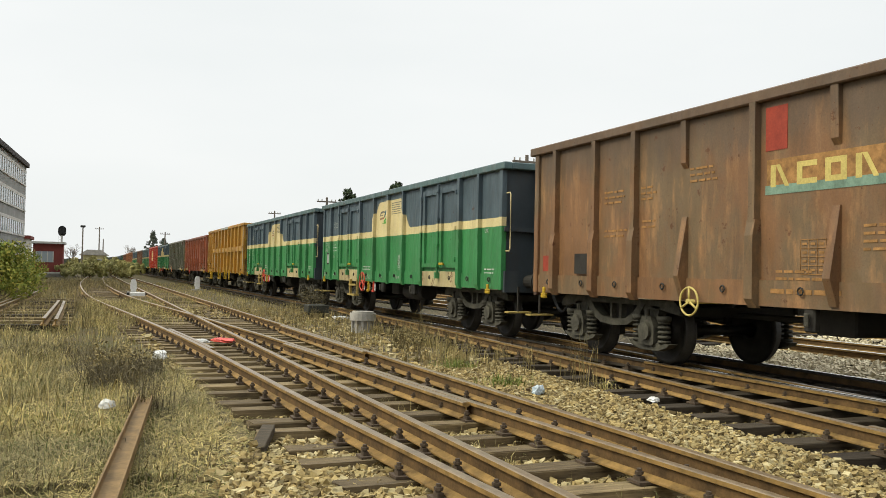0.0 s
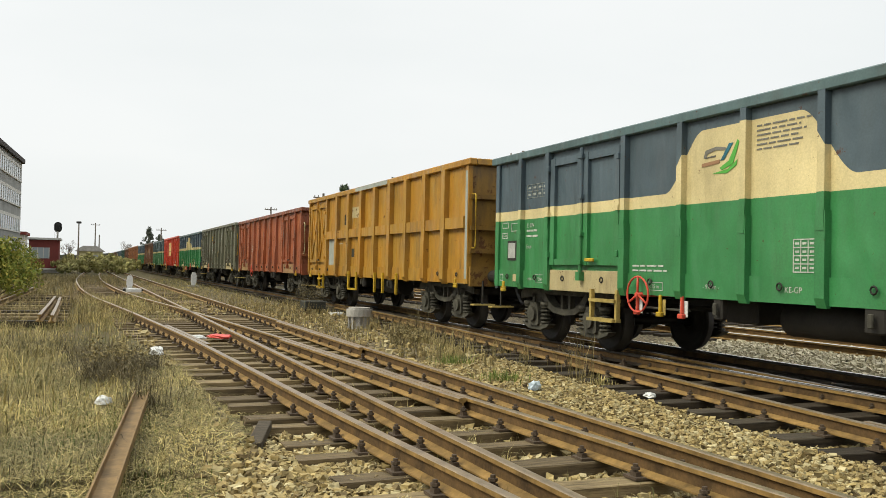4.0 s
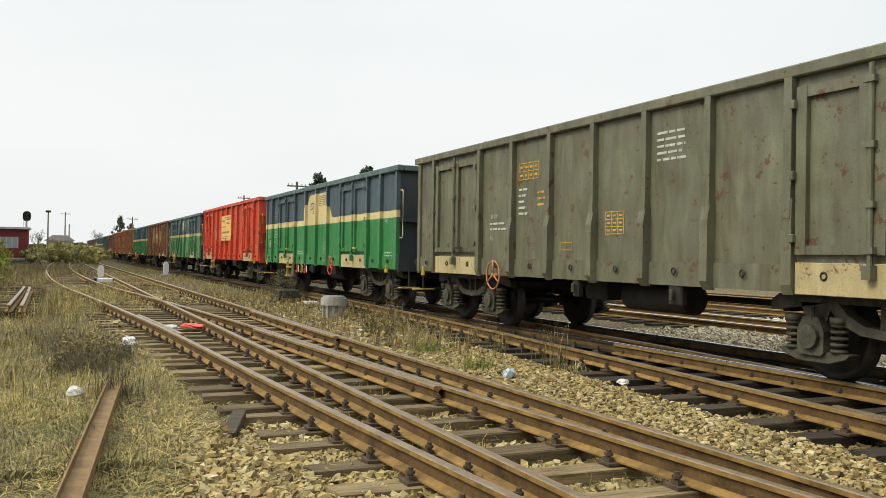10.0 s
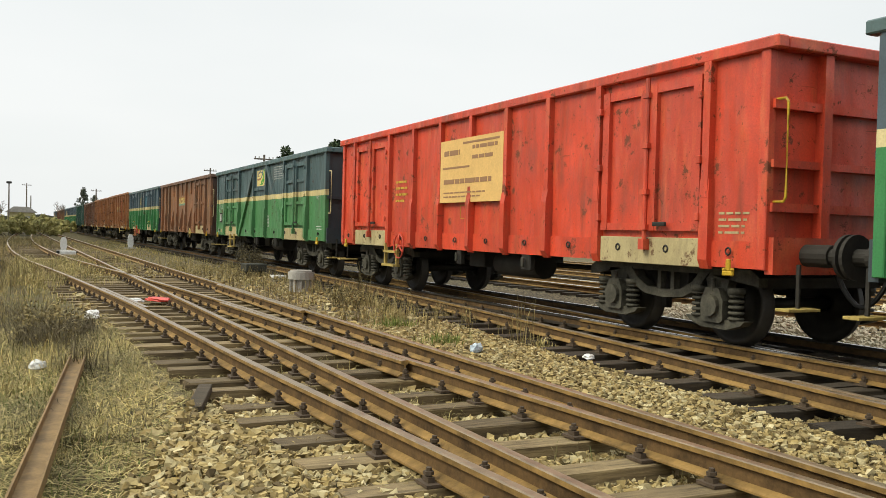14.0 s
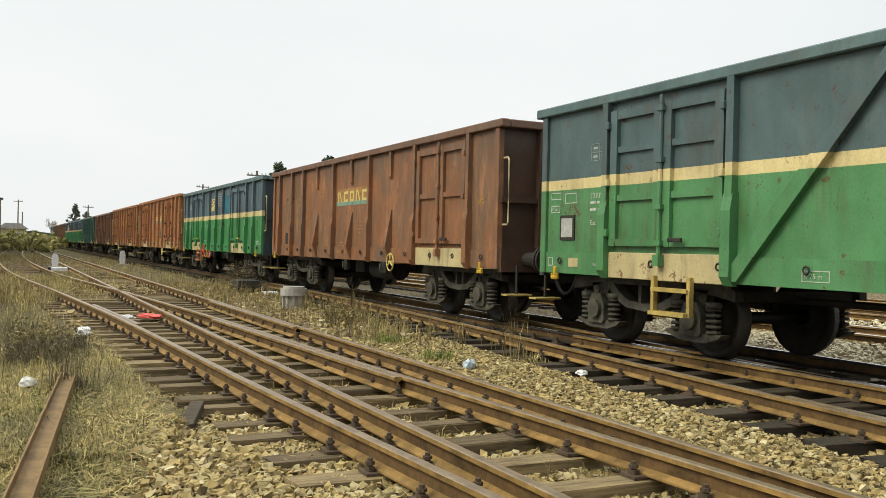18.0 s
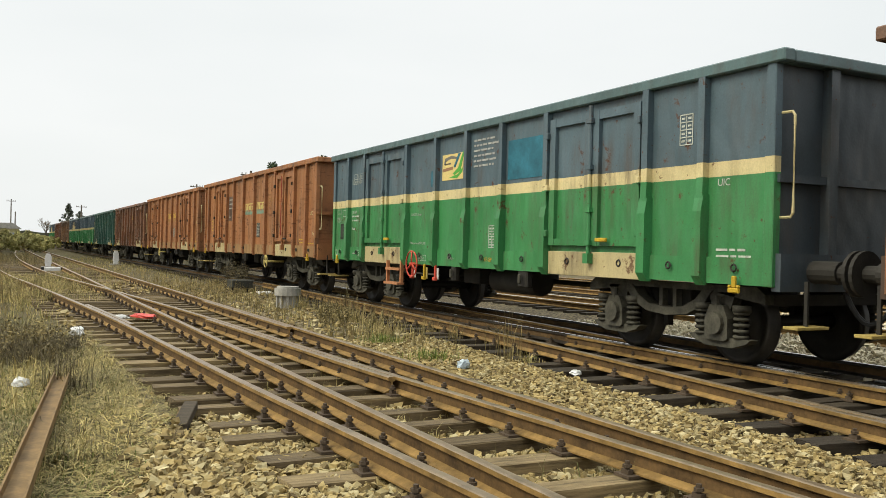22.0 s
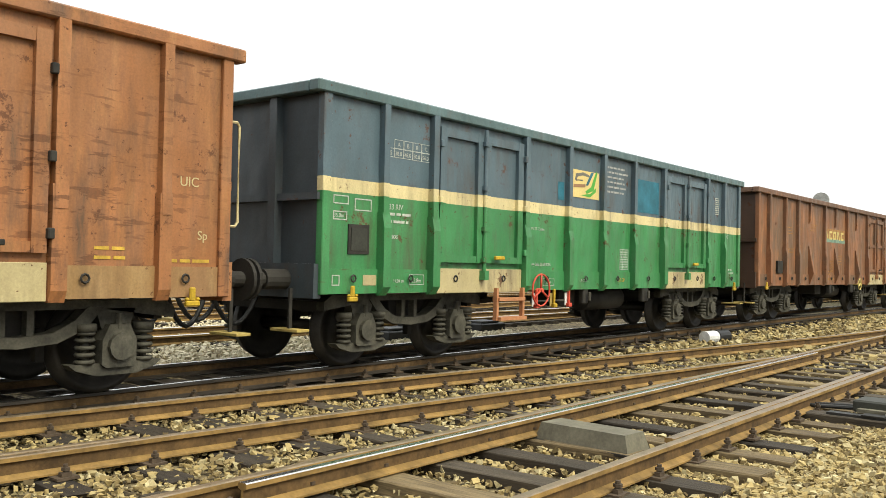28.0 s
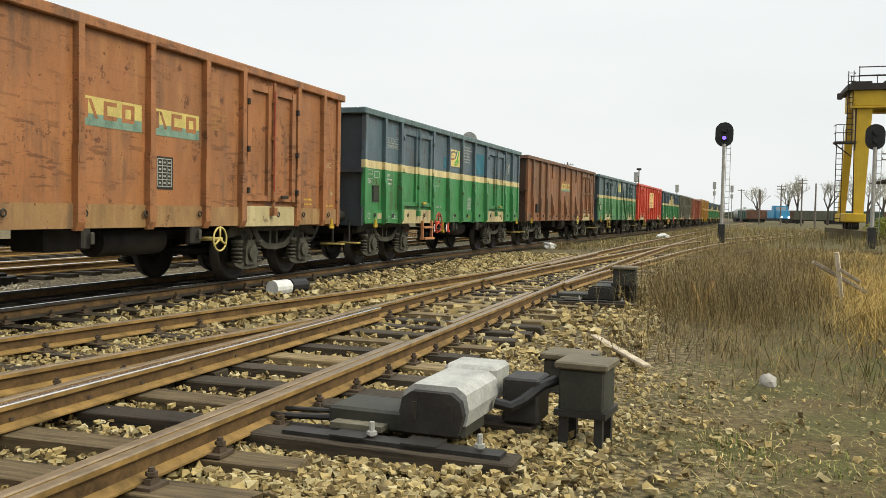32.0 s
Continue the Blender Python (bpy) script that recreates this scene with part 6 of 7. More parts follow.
p = tufts(2400, 12, 0.14, -8, 0.2, -15, -4, lambda x, y: np.sin(x * 2.1 + y) + np.sin(y * 1.3 - x) > 0.1)
blades("green_patches", p, 0.02, 0.09, 0.0035, 1.0, M["green_grass"], "green grass patches on bare earth")


# ---------------------------------------------------------------- trackside things
def point_machine(at, rz, grey):
    """A switch machine on its timber, with motor housing, cover and rods. It points along local x, away from the rails."""
    r = thing("point_machine", at, "grey and black point machine bolted on timbers" if grey else "black iron point machine beside the rails", "point machine", "point machines", rz=rz)
    part("timber", boxes((-0.95, 0.78, -0.62, -0.36, -0.06, 0.08), bevel=0.012), M["sleeper_dark"], r)
    part("timber", boxes((-0.95, 0.66, 0.30, 0.56, -0.06, 0.08), bevel=0.012), M["sleeper_dark"], r)
    part("gear_case", boxes((-0.52, 0.40, -0.29, 0.12, 0.10, 0.25), bevel=0.02), M["box_dark"], r)
    part("base_plate", boxes((-0.7, 0.7, -0.56, -0.42, 0.08, 0.11), (0.1, 0.32, -0.58, -0.38, 0.11, 0.125), (-0.36, -0.14, -0.58, -0.38, 0.11, 0.125)), M["iron_dark"], r)
    bm = bmesh.new()
    prism(bm, [(0.03, 0.14), (0.38, 0.14), (0.41, 0.28), (0.39, 0.38), (0.33, 0.43), (0.08, 0.43), (0.02, 0.38), (0.0, 0.28)], "y", -0.36, -0.30)
    part("end_cap", bm, M["iron_dark"], r)
    bm = bmesh.new()
    prism(bm, [(0.01, 0.20), (0.41, 0.20), (0.43, 0.31), (0.41, 0.42), (0.35, 0.47), (0.07, 0.47), (0.01, 0.42), (-0.01, 0.31)], "y", -0.30, 0.34)
    part("motor_cover", bm, M["machine_grey"] if grey else M["box_dark"], r, "light grey rounded cover" if grey else "")
    part("rear_cover", boxes((0.03, 0.40, 0.34, 0.70, 0.22, 0.50), bevel=0.03), M["machine_grey"] if grey else M["iron_dark"], r)
    part("side_box", boxes((0.46, 0.70, 0.30, 0.62, 0.10, 0.44), bevel=0.015), M["iron_dark"], r)
    for x in (-0.12, 0.56):
        part("bolt", tubes(((x, -0.49, 0.12), (x, -0.49, 0.22), 0.016), ((x, -0.49, 0.13), (x, -0.49, 0.155), 0.032), seg=6), M["machine_grey"], r)
    for x in (0.10, 0.33):
        part("latch", boxes((x - 0.015, x + 0.015, -0.375, -0.36, 0.24, 0.36)), M["under"], r)
    part("throw_rod", tubes(((-0.5, -0.22, 0.14), (-1.15, -0.22, 0.10), 0.025), ((-0.5, -0.02, 0.14), (-1.15, -0.02, 0.10), 0.02), seg=8), M["iron_dark"], r)
    part("conduit", boxes((-0.45, -0.1, -0.40, -0.2, 0.12, 0.16)), M["cover"], r)
    return r


for at, rz, grey, k in (((1.55, -9.6, -0.20), 177, True, 0.82), ((1.80, -18.4, -0.20), 180, False, 0.6)):
    pm = point_machine(at, rz, grey)
    pm.matrix_basis = pm.matrix_basis @ Matrix.Diagonal((0.95, 0.9, k, 1))


def relay_box(at, rz, w, d, h, legs, label):
    r = thing("relay_box", at, label, "relay box", "track relay boxes", rz=rz)
    z = legs
    for x in (-w / 2 + 0.03, w / 2 - 0.03):
        for y in (-d / 2 + 0.03, d / 2 - 0.03):
            part("leg", boxes((x - 0.025, x + 0.025, y - 0.025, y + 0.025, -0.05, z)), M["iron_dark"], r)
    part("case", boxes((-w / 2, w / 2, -d / 2, d / 2, z, z + h), bevel=0.012), M["box_dark"], r)
    part("frame", boxes((-w / 2 - 0.02, w / 2 + 0.02, -d / 2 - 0.02, d / 2 + 0.02, z - 0.03, z + 0.01)), M["iron_dark"], r)
    part("lid", boxes((-w / 2 - 0.025, w / 2 + 0.025, -d / 2 - 0.025, d / 2 + 0.025, z + h, z + h + 0.045), bevel=0.01), M["lid_brown"], r, "dusty brown lid")
    part("hinge", tubes(((w / 2 + 0.03, -d / 2, z + h), (w / 2 + 0.03, d / 2, z + h), 0.018), seg=6), M["iron_dark"], r)
    part("hasp", boxes((-0.02, 0.02, -d / 2 - 0.045, -d / 2 - 0.02, z + h - 0.06, z + h + 0.05)), M["iron_dark"], r)
    return r


relay_box((0.60, -10.0, -0.24), -6, 0.28, 0.29, 0.26, 0.22, "dark iron relay box on four legs")
relay_box((0.90, -11.2, -0.24), -6, 0.34, 0.30, 0.25, 0.08, "low dark relay box with dusty lid")
relay_box((1.28, -18.4, -0.24), 0, 0.34, 0.34, 0.22, 0.36, "dark iron relay box on tall legs")


def cable(points, r, label):
    t = thing("cable", points[0], label, "cable")
    part("hose", pipe(bmesh.new(), [Vector(q) - Vector(points[0]) for q in points], r), M["black"], t)


cable([(1.12, -9.75, 0.02), (1.02, -9.76, 0.0), (0.95, -9.8, 0.04), (0.86, -9.88, 0.12), (0.78, -9.95, 0.15)], 0.035, "thick black cable from point machine to relay box")

# cover over the rods between the rails
r = thing("rod_cover", (3.32, -6.35, -0.17), "weathered grey sheet cover between rails", "cover", rz=-4)
bm = bmesh.new()
prism(bm, [(-0.17, 0.0), (-0.14, 0.14), (0.14, 0.14), (0.17, 0.0)], "x", -0.44, 0.44)
for v in bm.verts:
    if v.co.z > 0.1:
        v.co.x *= 0.9
part("hood", bm, M["cover"], r)
part("base_plate", boxes((-0.48, 0.48, -0.2, 0.2, -0.02, 0.004)), M["iron_dark"], r)

# lying lamp of a ground signal, half white half black
r = thing("ground_signal", (6.5, -17.2, -0.22), "white and black ground signal lying beside the track", "signal", rz=-10)
part("white_body", tubes(((0, 0.0, 0.14), (0, 0.38, 0.14), 0.125), seg=14), M["plastic_white"], r, "white painted drum", smooth=False)
part("black_body", tubes(((0, -0.02, 0.14), (0, -0.42, 0.14), 0.135), seg=14), M["black"], r)
part("foot", boxes((-0.12, 0.12, -0.3, 0.3, -0.04, 0.02)), M["iron_dark"], r)

# ribbed concrete drum beside the main track
r = thing("cable_drum_cap", (5.69, 18.7, -0.21), "grey ribbed concrete cap on a cable pit", "cable pit cap")
part("core", tubes(((0, 0, 0), (0, 0, 0.34), 0.20), seg=16), M["concrete"], r)
part("rim", tubes(((0, 0, 0.30), (0, 0, 0.46), 0.29), ((0, 0, 0.46), (0, 0, 0.50), 0.24), seg=18), M["concrete"], r)
for k in range(10):
    a = 2 * math.pi * k / 10
    part("rib", boxes((0.18, 0.25, -0.03, 0.03, 0.0, 0.32)), M["concrete"], r).matrix_basis = pose(0, 0, 0, 0, 0, math.degrees(a))


def marker_post(at, h, label):
    r = thing("marker_post", at, label, "marker post", "trackside posts")
    bm = bmesh.new()
    prism(bm, [(-0.13, 0.0), (0.13, 0.0), (0.12, h * 0.3), (0.15, h * 0.35), (0.14, h * 0.8), (0.08, h), (-0.08, h), (-0.14, h * 0.8), (-0.15, h * 0.35), (-0.12, h * 0.3)], "y", -0.10, 0.10)
    part("body", bm, M["plastic_white"], r)
    part("base", boxes((-0.3, 0.3, -0.2, 0.2, -0.05, 0.12)), M["concrete"], r)


marker_post((2.11, 45.5, -0.22), 0.72, "chipped white concrete marker post")
marker_post((5.85, 51.8, -0.22), 0.85, "chipped white concrete marker post")
r = thing("switch_box", (2.10, 41.5, -0.22), "white box with black ends on the ground", "switch box")
part("white_body", boxes((-0.32, 0.32, -0.2, 0.2, 0, 0.2), bevel=0.02), M["plastic_white"], r)
part("black_end", boxes((0.34, 0.5, -0.15, 0.15, 0, 0.2), bevel=0.02), M["black"], r)
part("black_end", boxes((-0.46, -0.34, -0.15, 0.15, 0, 0.2), bevel=0.02), M["black"], r)
r = thing("switch_box", (6.1, 24.6, -0.22), "black iron box on short legs with white plate", "switch box")
part("case", boxes((-0.3, 0.3, -0.3, 0.3, 0.18, 0.4), bevel=0.02), M["box_dark"], r)
for x in (-0.22, 0.22):
    part("leg", boxes((x - 0.03, x + 0.03, -0.05, 0.05, -0.05, 0.2)), M["iron_dark"], r)
part("plate", boxes((0.35, 0.75, -0.8, -0.3, 0.02, 0.1), bevel=0.02), M["plastic_white"], r)

for at, s in (((11.3, -13.6, -0.2), 0.5), ((11.1, -15.6, -0.2), 0.45), ((10.25, 5.8, -0.2), 0.3), ((10.9, -12.3, -0.2), 0.3)):
    r = thing("track_box", at, "black oily iron box beside the far track", "track box", "black boxes past the main line")
    part("case", boxes((-0.3, 0.3, -s, s, 0, 0.2), bevel=0.02), M["black"], r)
    part("lid", boxes((-0.22, 0.22, -s * 0.7, s * 0.7, 0.2, 0.25), bevel=0.01), M["iron_dark"], r)


def crumpled(name, at, sx, sy, sz, material, label, seed, cat="litter", amp=1.0):
    bm = bmesh.new()
    bmesh.ops.create_icosphere(bm, subdivisions=3, radius=1.0)
    for v in bm.verts:
        k = 1 + 0.4 * amp * noise.noise(v.co * 1.7 + Vector((seed, 0, 0))) + 0.22 * amp * noise.noise(v.co * 4.1 + Vector((0, seed, 0)))
        v.co = Vector((v.co.x * sx * k, v.co.y * sy * k, max(v.co.z, -0.4) * sz * k))
    ob = part(name, bm, material)
    ob.matrix_basis = pose(*at, 0, 0, seed * 40)
    return tagged(ob, label, cat, "litter on the ground")


crumpled("plastic_bag", (0.21, 8.9, -0.12), 0.075, 0.06, 0.055, M["plastic_white"], "crumpled white plastic bag in dry grass", 1.3)
crumpled("plastic_bag", (1.01, 13.3, -0.10), 0.13, 0.10, 0.08, M["plastic_white"], "crumpled white plastic bag in dry grass", 2.6)
crumpled("plastic_bag", (2.28, 15.85, -0.10), 0.30, 0.12, 0.05, M["plastic_red"], "crumpled red and white plastic bag between rails", 3.1)
crumpled("plastic_bag", (1.78, 15.7, -0.10), 0.22, 0.12, 0.05, M["plastic_white"], "torn pale plastic sheet between rails", 4.7)
crumpled("plastic_bottle", (4.77, 8.8, -0.12), 0.09, 0.06, 0.07, M["plastic_blue"], "crushed pale blue plastic bottle on ballast", 5.2)
crumpled("paper_scrap", (5.72, 7.95, -0.13), 0.12, 0.06, 0.03, M["plastic_white"], "white paper scrap on ballast", 6.1)
crumpled("plastic_sheet", (-1.2, -6.9, -0.21), 0.18, 0.05, 0.03, M["plastic_green"], "pale green plastic strip on earth", 7.7)
crumpled("paper_scrap", (-1.62, -10.0, -0.2), 0.14, 0.06, 0.04, M["plastic_white"], "white paper scrap on earth", 8.4)
crumpled("brick_lump", (-0.71, -7.05, -0.2), 0.07, 0.05, 0.04, M["facade_red"], "broken orange brick lump", 9.2)
crumpled("rag", (0.02, -8.3, -0.18), 0.06, 0.06, 0.07, M["sign_brown"], "rusty brown rag on gravel", 3.9)
crumpled("paper_scrap", (6.5, -39.1, -0.15), 0.25, 0.25, 0.2, M["plastic_white"], "white marker stone beside track", 2.2)
crumpled("paper_scrap", (3.5, -60.0, -0.1), 0.4, 0.3, 0.2, M["plastic_white"], "white marker stone beside track", 1.2)
crumpled("stone_block", (-0.55, -12.1, -0.15), 0.09, 0.07, 0.07, M["concrete"], "pale stone block in straw", 6.6, "stone", 0.4)
crumpled("stone_block", (-0.71, -6.3, -0.2), 0.10, 0.08, 0.06, M["stone"], "ochre stone on bare earth", 5.6, "stone", 0.5)


def plank(name, a, b, w, h, material, label, cat="plank", group="old timber", tilt=0):
    a, b = Vector(a), Vector(b)
    bm = boxes((-w / 2, w / 2, 0, (b - a).length, -h / 2, h / 2), bevel=0.006)
    ob = part(name, bm, material)
    ob.matrix_basis = Matrix.Translation(a) @ (b - a).to_track_quat("Y", "Z").to_matrix().to_4x4() @ pose(0, 0, 0, 0, tilt, 0)
    return tagged(ob, label, cat, group)


# scrap channel rail in the grass
r = thing("scrap_rail", (0.0, 4.0, -0.09), "rusty brown scrap steel channel lying in grass", "scrap rail", rz=-6.4)
part("web", boxes((-0.055, 0.055, 0, 5.0, -0.01, 0.01)), M["scrap"], r)
part("flange", boxes((-0.067, -0.055, 0, 5.0, -0.02, 0.06)), M["scrap"], r)
part("flange", boxes((0.055, 0.067, 0, 5.0, -0.02, 0.05)), M["scrap"], r)
plank("sleeper_stub", (1.25, 6.8, -0.2), (1.44, 7.35, -0.13), 0.11, 0.07, M["sleeper_dark"], "dark broken sleeper end on ballast")
plank("stake", (0.08, -17.3, -0.25), (0.25, -17.35, 0.27), 0.08, 0.05, M["rail_side"], "leaning brown wooden stake in weeds")
plank("stake", (0.12, -17.6, -0.2), (-0.04, -17.8, 0.26), 0.06, 0.05, M["rail_side"], "leaning brown wooden stake in weeds")
plank("fence_rail", (-1.59, -20.40, 0.46), (-2.43, -20.52, -0.02), 0.13, 0.06, M["old_timber"], "pale grey broken fence rail")
plank("fence_post", (-2.05, -20.33, -0.24), (-1.94, -20.35, 0.63), 0.13, 0.07, M["old_timber"], "pale grey leaning fence post")
plank("fence_rail", (-1.98, -20.27, 0.36), (-2.30, -20.3, 0.16), 0.08, 0.05, M["old_timber"], "pale grey broken fence rail")
plank("steel_bar", (-1.86, -12.3, -0.12), (-1.30, -6.6, -0.16), 0.09, 0.05, M["scrap"], "long rusty brown steel bar on earth", "steel bar", "scrap")
plank("steel_bar", (-2.07, -13.2, -0.02), (-2.28, -16.8, 0.02), 0.17, 0.06, M["rail_side"], "rusty steel bar in golden grass", "steel bar", "scrap")
plank("timber_beam", (-3.2, -22.0, 0.1), (-5.4, -22.8, 0.1), 0.25, 0.22, M["sleeper_dark"], "dark old timber beam in grass")
plank("timber_beam", (-3.3, -17.8, 0.0), (-4.8, -19.2, 0.05), 0.22, 0.2, M["sleeper"], "weathered old timber beam in grass")
plank("timber_beam", (-3.4, -14.8, -0.1), (-4.6, -16.6, 0.0), 0.22, 0.18, M["sleeper"], "weathered old timber beam in grass")
plank("timber_beam", (0.9, -27, 0.0), (-1.0, -30, 0.2), 0.22, 0.2, M["sleeper_dark"], "dark old timber beam in grass")
plank("board", (0.45, -12.6, -0.17), (1.15, -14.2, -0.15), 0.08, 0.03, M["old_timber"], "pale board on ballast")

# dismantled track panel
panel = thing("old_track", (-1.3, 20.0, -0.2), "dismantled old track panel with bent rusty rails", "track panel")
for k in range(12):
    part("sleeper", boxes((-1.1, 1.0, k * 1.3 - 0.13, k * 1.3 + 0.13, 0, 0.14), bevel=0.01), M["sleeper"] if k % 3 else M["sleeper_dark"], panel)
for pts in ([(0.5, -0.6), (0.52, 5), (0.52, 9)], [(0.74, -0.9), (0.72, 4), (0.68, 8.5)], [(-0.85, 2), (-0.7, 8), (-0.5, 19)], [(-1.0, 2), (-0.9, 8), (-0.75, 19)]):
    rail(smooth_line([(y, x) for x, y in pts], 1.0), panel, SIDE, TOP, dz=0.30)


def main_signal(at, head_z, label, rz=0, lit=False):
    r = thing("railway_signal", at, label, "railway signal", "railway signals", rz=rz)
    part("mast", tubes(((0, 0, 0.5), (0, 0, head_z - 0.5), 0.085), seg=10), M["concrete"], r, "pale grey mast")
    part("base", boxes((-0.18, 0.18, -0.18, 0.18, -0.1, 1.0), bevel=0.02), M["iron_dark"], r)
    for x in (-0.34, -0.12):
        part("ladder_rail", boxes((x - 0.013, x + 0.013, -0.16, -0.12, 0.6, head_z - 0.35)), M["concrete"], r)
    k = 0.8
    while k < head_z - 0.5:
        part("rung", boxes((-0.327, -0.133, -0.15, -0.13, k, k + 0.022)), M["concrete"], r)
        k += 0.32
    bm = bmesh.new()
    seg = 28
    poly = []
    for i in range(seg):
        a = 2 * math.pi * i / seg
        poly.append((0.46 * math.cos(a), head_z + 0.46 * math.sin(a) + (0.18 if math.sin(a) > 0 else -0.18)))
    prism(bm, poly, "y", -0.02, 0.02)
    part("backboard", bm, M["black"], r, "black oval board")
    for dz in (0.22, -0.2):
        part("hood", tubes(((0, 0.02, head_z + dz), (0, 0.30, head_z + dz), 0.13), seg=12), M["black"], r)
    part("lamp_box", boxes((-0.2, 0.2, -0.25, -0.02, head_z - 0.4, head_z + 0.4), bevel=0.02), M["black"], r)
    if lit:
        part("lens", tubes(((0, 0.30, head_z - 0.2), (0, 0.31, head_z - 0.2), 0.10), seg=14), M["signal_glow"], r, "glowing violet lens")
    return r


main_signal((0.05, -53.0, -0.2), 5.7, "tall railway signal with violet light on ladder mast", 0, True)
main_signal((-7.08, -52.6, -0.2), 5.48, "tall railway signal with black oval board", 0)
main_signal((-3.05, 118, -0.2), 5.4, "distant railway signal seen from behind", 0)


def pole(at, h, label, arms=1, lamp=False, name="utility_pole", rz=0):
    r = thing(name, at, label, "pole", "poles of the yard", rz=rz)
    part("shaft", tube(bmesh.new(), (0, 0, -0.2), (0, 0, h), 0.15, 8, 0.09), M["pole"], r)
    for k in range(arms):
        z = h - 0.35 - 0.5 * k
        part("cross_arm", boxes((-0.8, 0.8, -0.05, 0.05, z - 0.05, z + 0.05)), M["pole"], r)
        for x in (-0.7, -0.4, 0.4, 0.7):
            part("insulator", tubes(((x, 0, z), (x, 0, z + 0.2), 0.04), seg=6), M["concrete"], r)
    if lamp:
        part("lamp_head", boxes((-0.4, 0.4, -0.3, 0.3, h, h + 0.35), bevel=0.08), M["iron_dark"], r)
    return r


for at, h, arms, lamp in (((-0.9, 156, 0), 7.2, 0, True), ((1.9, 180, 0), 8.3, 1, False), ((2.6, 178, 0), 6.0, 0, False), ((11.6, 150, 0), 6.7, 1, False),
                          ((20.5, 39.5, 0), 7.2, 2, False), ((17.5, 68, 0), 6.9, 1, False), ((22, 112, 0), 8.5, 1, False),
                          ((-9.8, -180, 0), 7.4, 2, False), ((-12.5, -168, 0), 8.1, 2, False), ((-11.5, -132, 0), 5.9, 0, False), ((-6.0, -180, 0), 6.6, 0, False),
                          ((-13.5, -88, 0), 7.2, 2, False), ((-3.5, -230, 0), 8.0, 1, False), ((-8.2, -240, 0), 8.0, 1, False), ((14.5, -160, 0), 9.0, 0, True), ((20, -120, 0), 8.0, 1, False),
                          ((30, -70, 0), 9.0, 0, False)):
    pole(at, h, "weathered grey utility pole with cross arms" if arms else "slim grey yard pole", arms, lamp)

# dish on a post that shows above the wagons
r = thing("dish_aerial", (17.0, -63.4, 0), "pale round dish aerial on a post", "aerial")
part("post", tubes(((0, 0, 0), (0, 0, 5.8), 0.09), seg=8), M["concrete"], r)
part("dish", tubes(((0, 0.0, 6.2), (0, 0.12, 6.2), 0.55), seg=18), M["machine_grey"], r)
for x, y, z in ((9.6, -190, 6.2), (2.5, -205, 7.4), (-1.2, -215, 7.0), (14, -150, 6.8)):
    r = thing("yard_signal", (x, y, 0), "pale distant yard signal on slim mast", "railway signal", "far signals")
    part("mast", tubes(((0, 0, 0), (0, 0, z), 0.09), seg=6), M["concrete"], r)
    part("head", boxes((-0.35, 0.35, -0.1, 0.1, z - 0.2, z + 1.4), bevel=0.08), M["machine_grey"], r)
    part("head", boxes((-0.3, 0.3, -0.1, 0.1, z - 1.6, z - 0.6), bevel=0.08), M["machine_grey"], r)


# ---------------------------------------------------------------- buildings and crane
def office_block():
    """Grey four-storey block with ribbon windows."""
    a, b = Vector((-8.05, 92.3, 0)), Vector((-6.9, 112.0, 0))
    L = (b - a).length
    r = thing("office_building", (a.x, a.y, -0.2), "grey four-storey office block with ribbon windows", "building")
    r.matrix_basis = Matrix.Translation((a.x, a.y, -0.2)) @ pose(0, 0, 0, 0, 0, math.degrees(math.atan2(-(b.x - a.x), b.y - a.y)))
    part("wall", boxes((-14, 0, -40, L, 0, 12.4)), M["facade"], r)
    part("roof", boxes((-14.3, 0.3, -40.3, L + 0.3, 12.4, 12.9)), M["roof_dark"], r)
    for s in range(4):
        z = 1.6 + s * 2.9
        w = part("window", boxes((0.003, 0.05, -39, L - 1.0, z, z + 1.35)), M["glass"], r, "ribbon of panes")
        y = -39.0
        k = 0
        while y < L - 1.0:
            if y > -6:
                part("mullion", boxes((0.05, 0.10, y - 0.06, y + 0.06, z - 0.05, z + 1.4)), M["wall_white"], w)
            y += 1.5
        part("spandrel", boxes((0.0, 0.08, -39.5, L - 0.5, z + 1.36, z + 1.7)), M["wall_white"], r)
        part("sill", boxes((0.0, 0.12, -39.5, L - 0.5, z - 0.16, z)), M["wall_white"], r)


office_block()

r = thing("signal_cabin", (-4.0, 98, -0.2), "dark red trackside cabin with white window", "cabin")
part("wall", boxes((-1.2, 1.6, 0, 5, 0.4, 3.4)), M["facade_red"], r)
part("base", boxes((-1.1, 1.5, 0.1, 4.9, 0, 0.4)), M["concrete"], r)
part("roof", boxes((-1.4, 1.8, -0.3, 5.3, 3.4, 3.6)), M["wall_white"], r)
w = part("window", boxes((-0.9, 0.7, -0.06, -0.003, 1.5, 2.6)), M["glass"], r)
for x in (-0.9, -0.37, 0.17, 0.7):
    part("frame_bar", boxes((x - 0.04, x + 0.04, -0.09, -0.06, 1.5, 2.6)), M["wall_white"], w)
part("step", boxes((-1.1, 1.5, -0.8, -0.3, 0.35, 0.5)), M["wall_white"], r)
r = thing("workshop", (-11.0, 128, -0.2), "low pale workshop with flat roof", "building")
part("wall", boxes((-4, 3.6, 0, 8, 0, 4.6)), M["wall_white"], r)
part("roof", boxes((-4.3, 3.9, -0.3, 8.3, 4.6, 5.0)), M["facade_red"], r)
part("roof_box", boxes((-2.0, 1.2, 2, 5, 5.0, 6.0)), M["facade"], r)
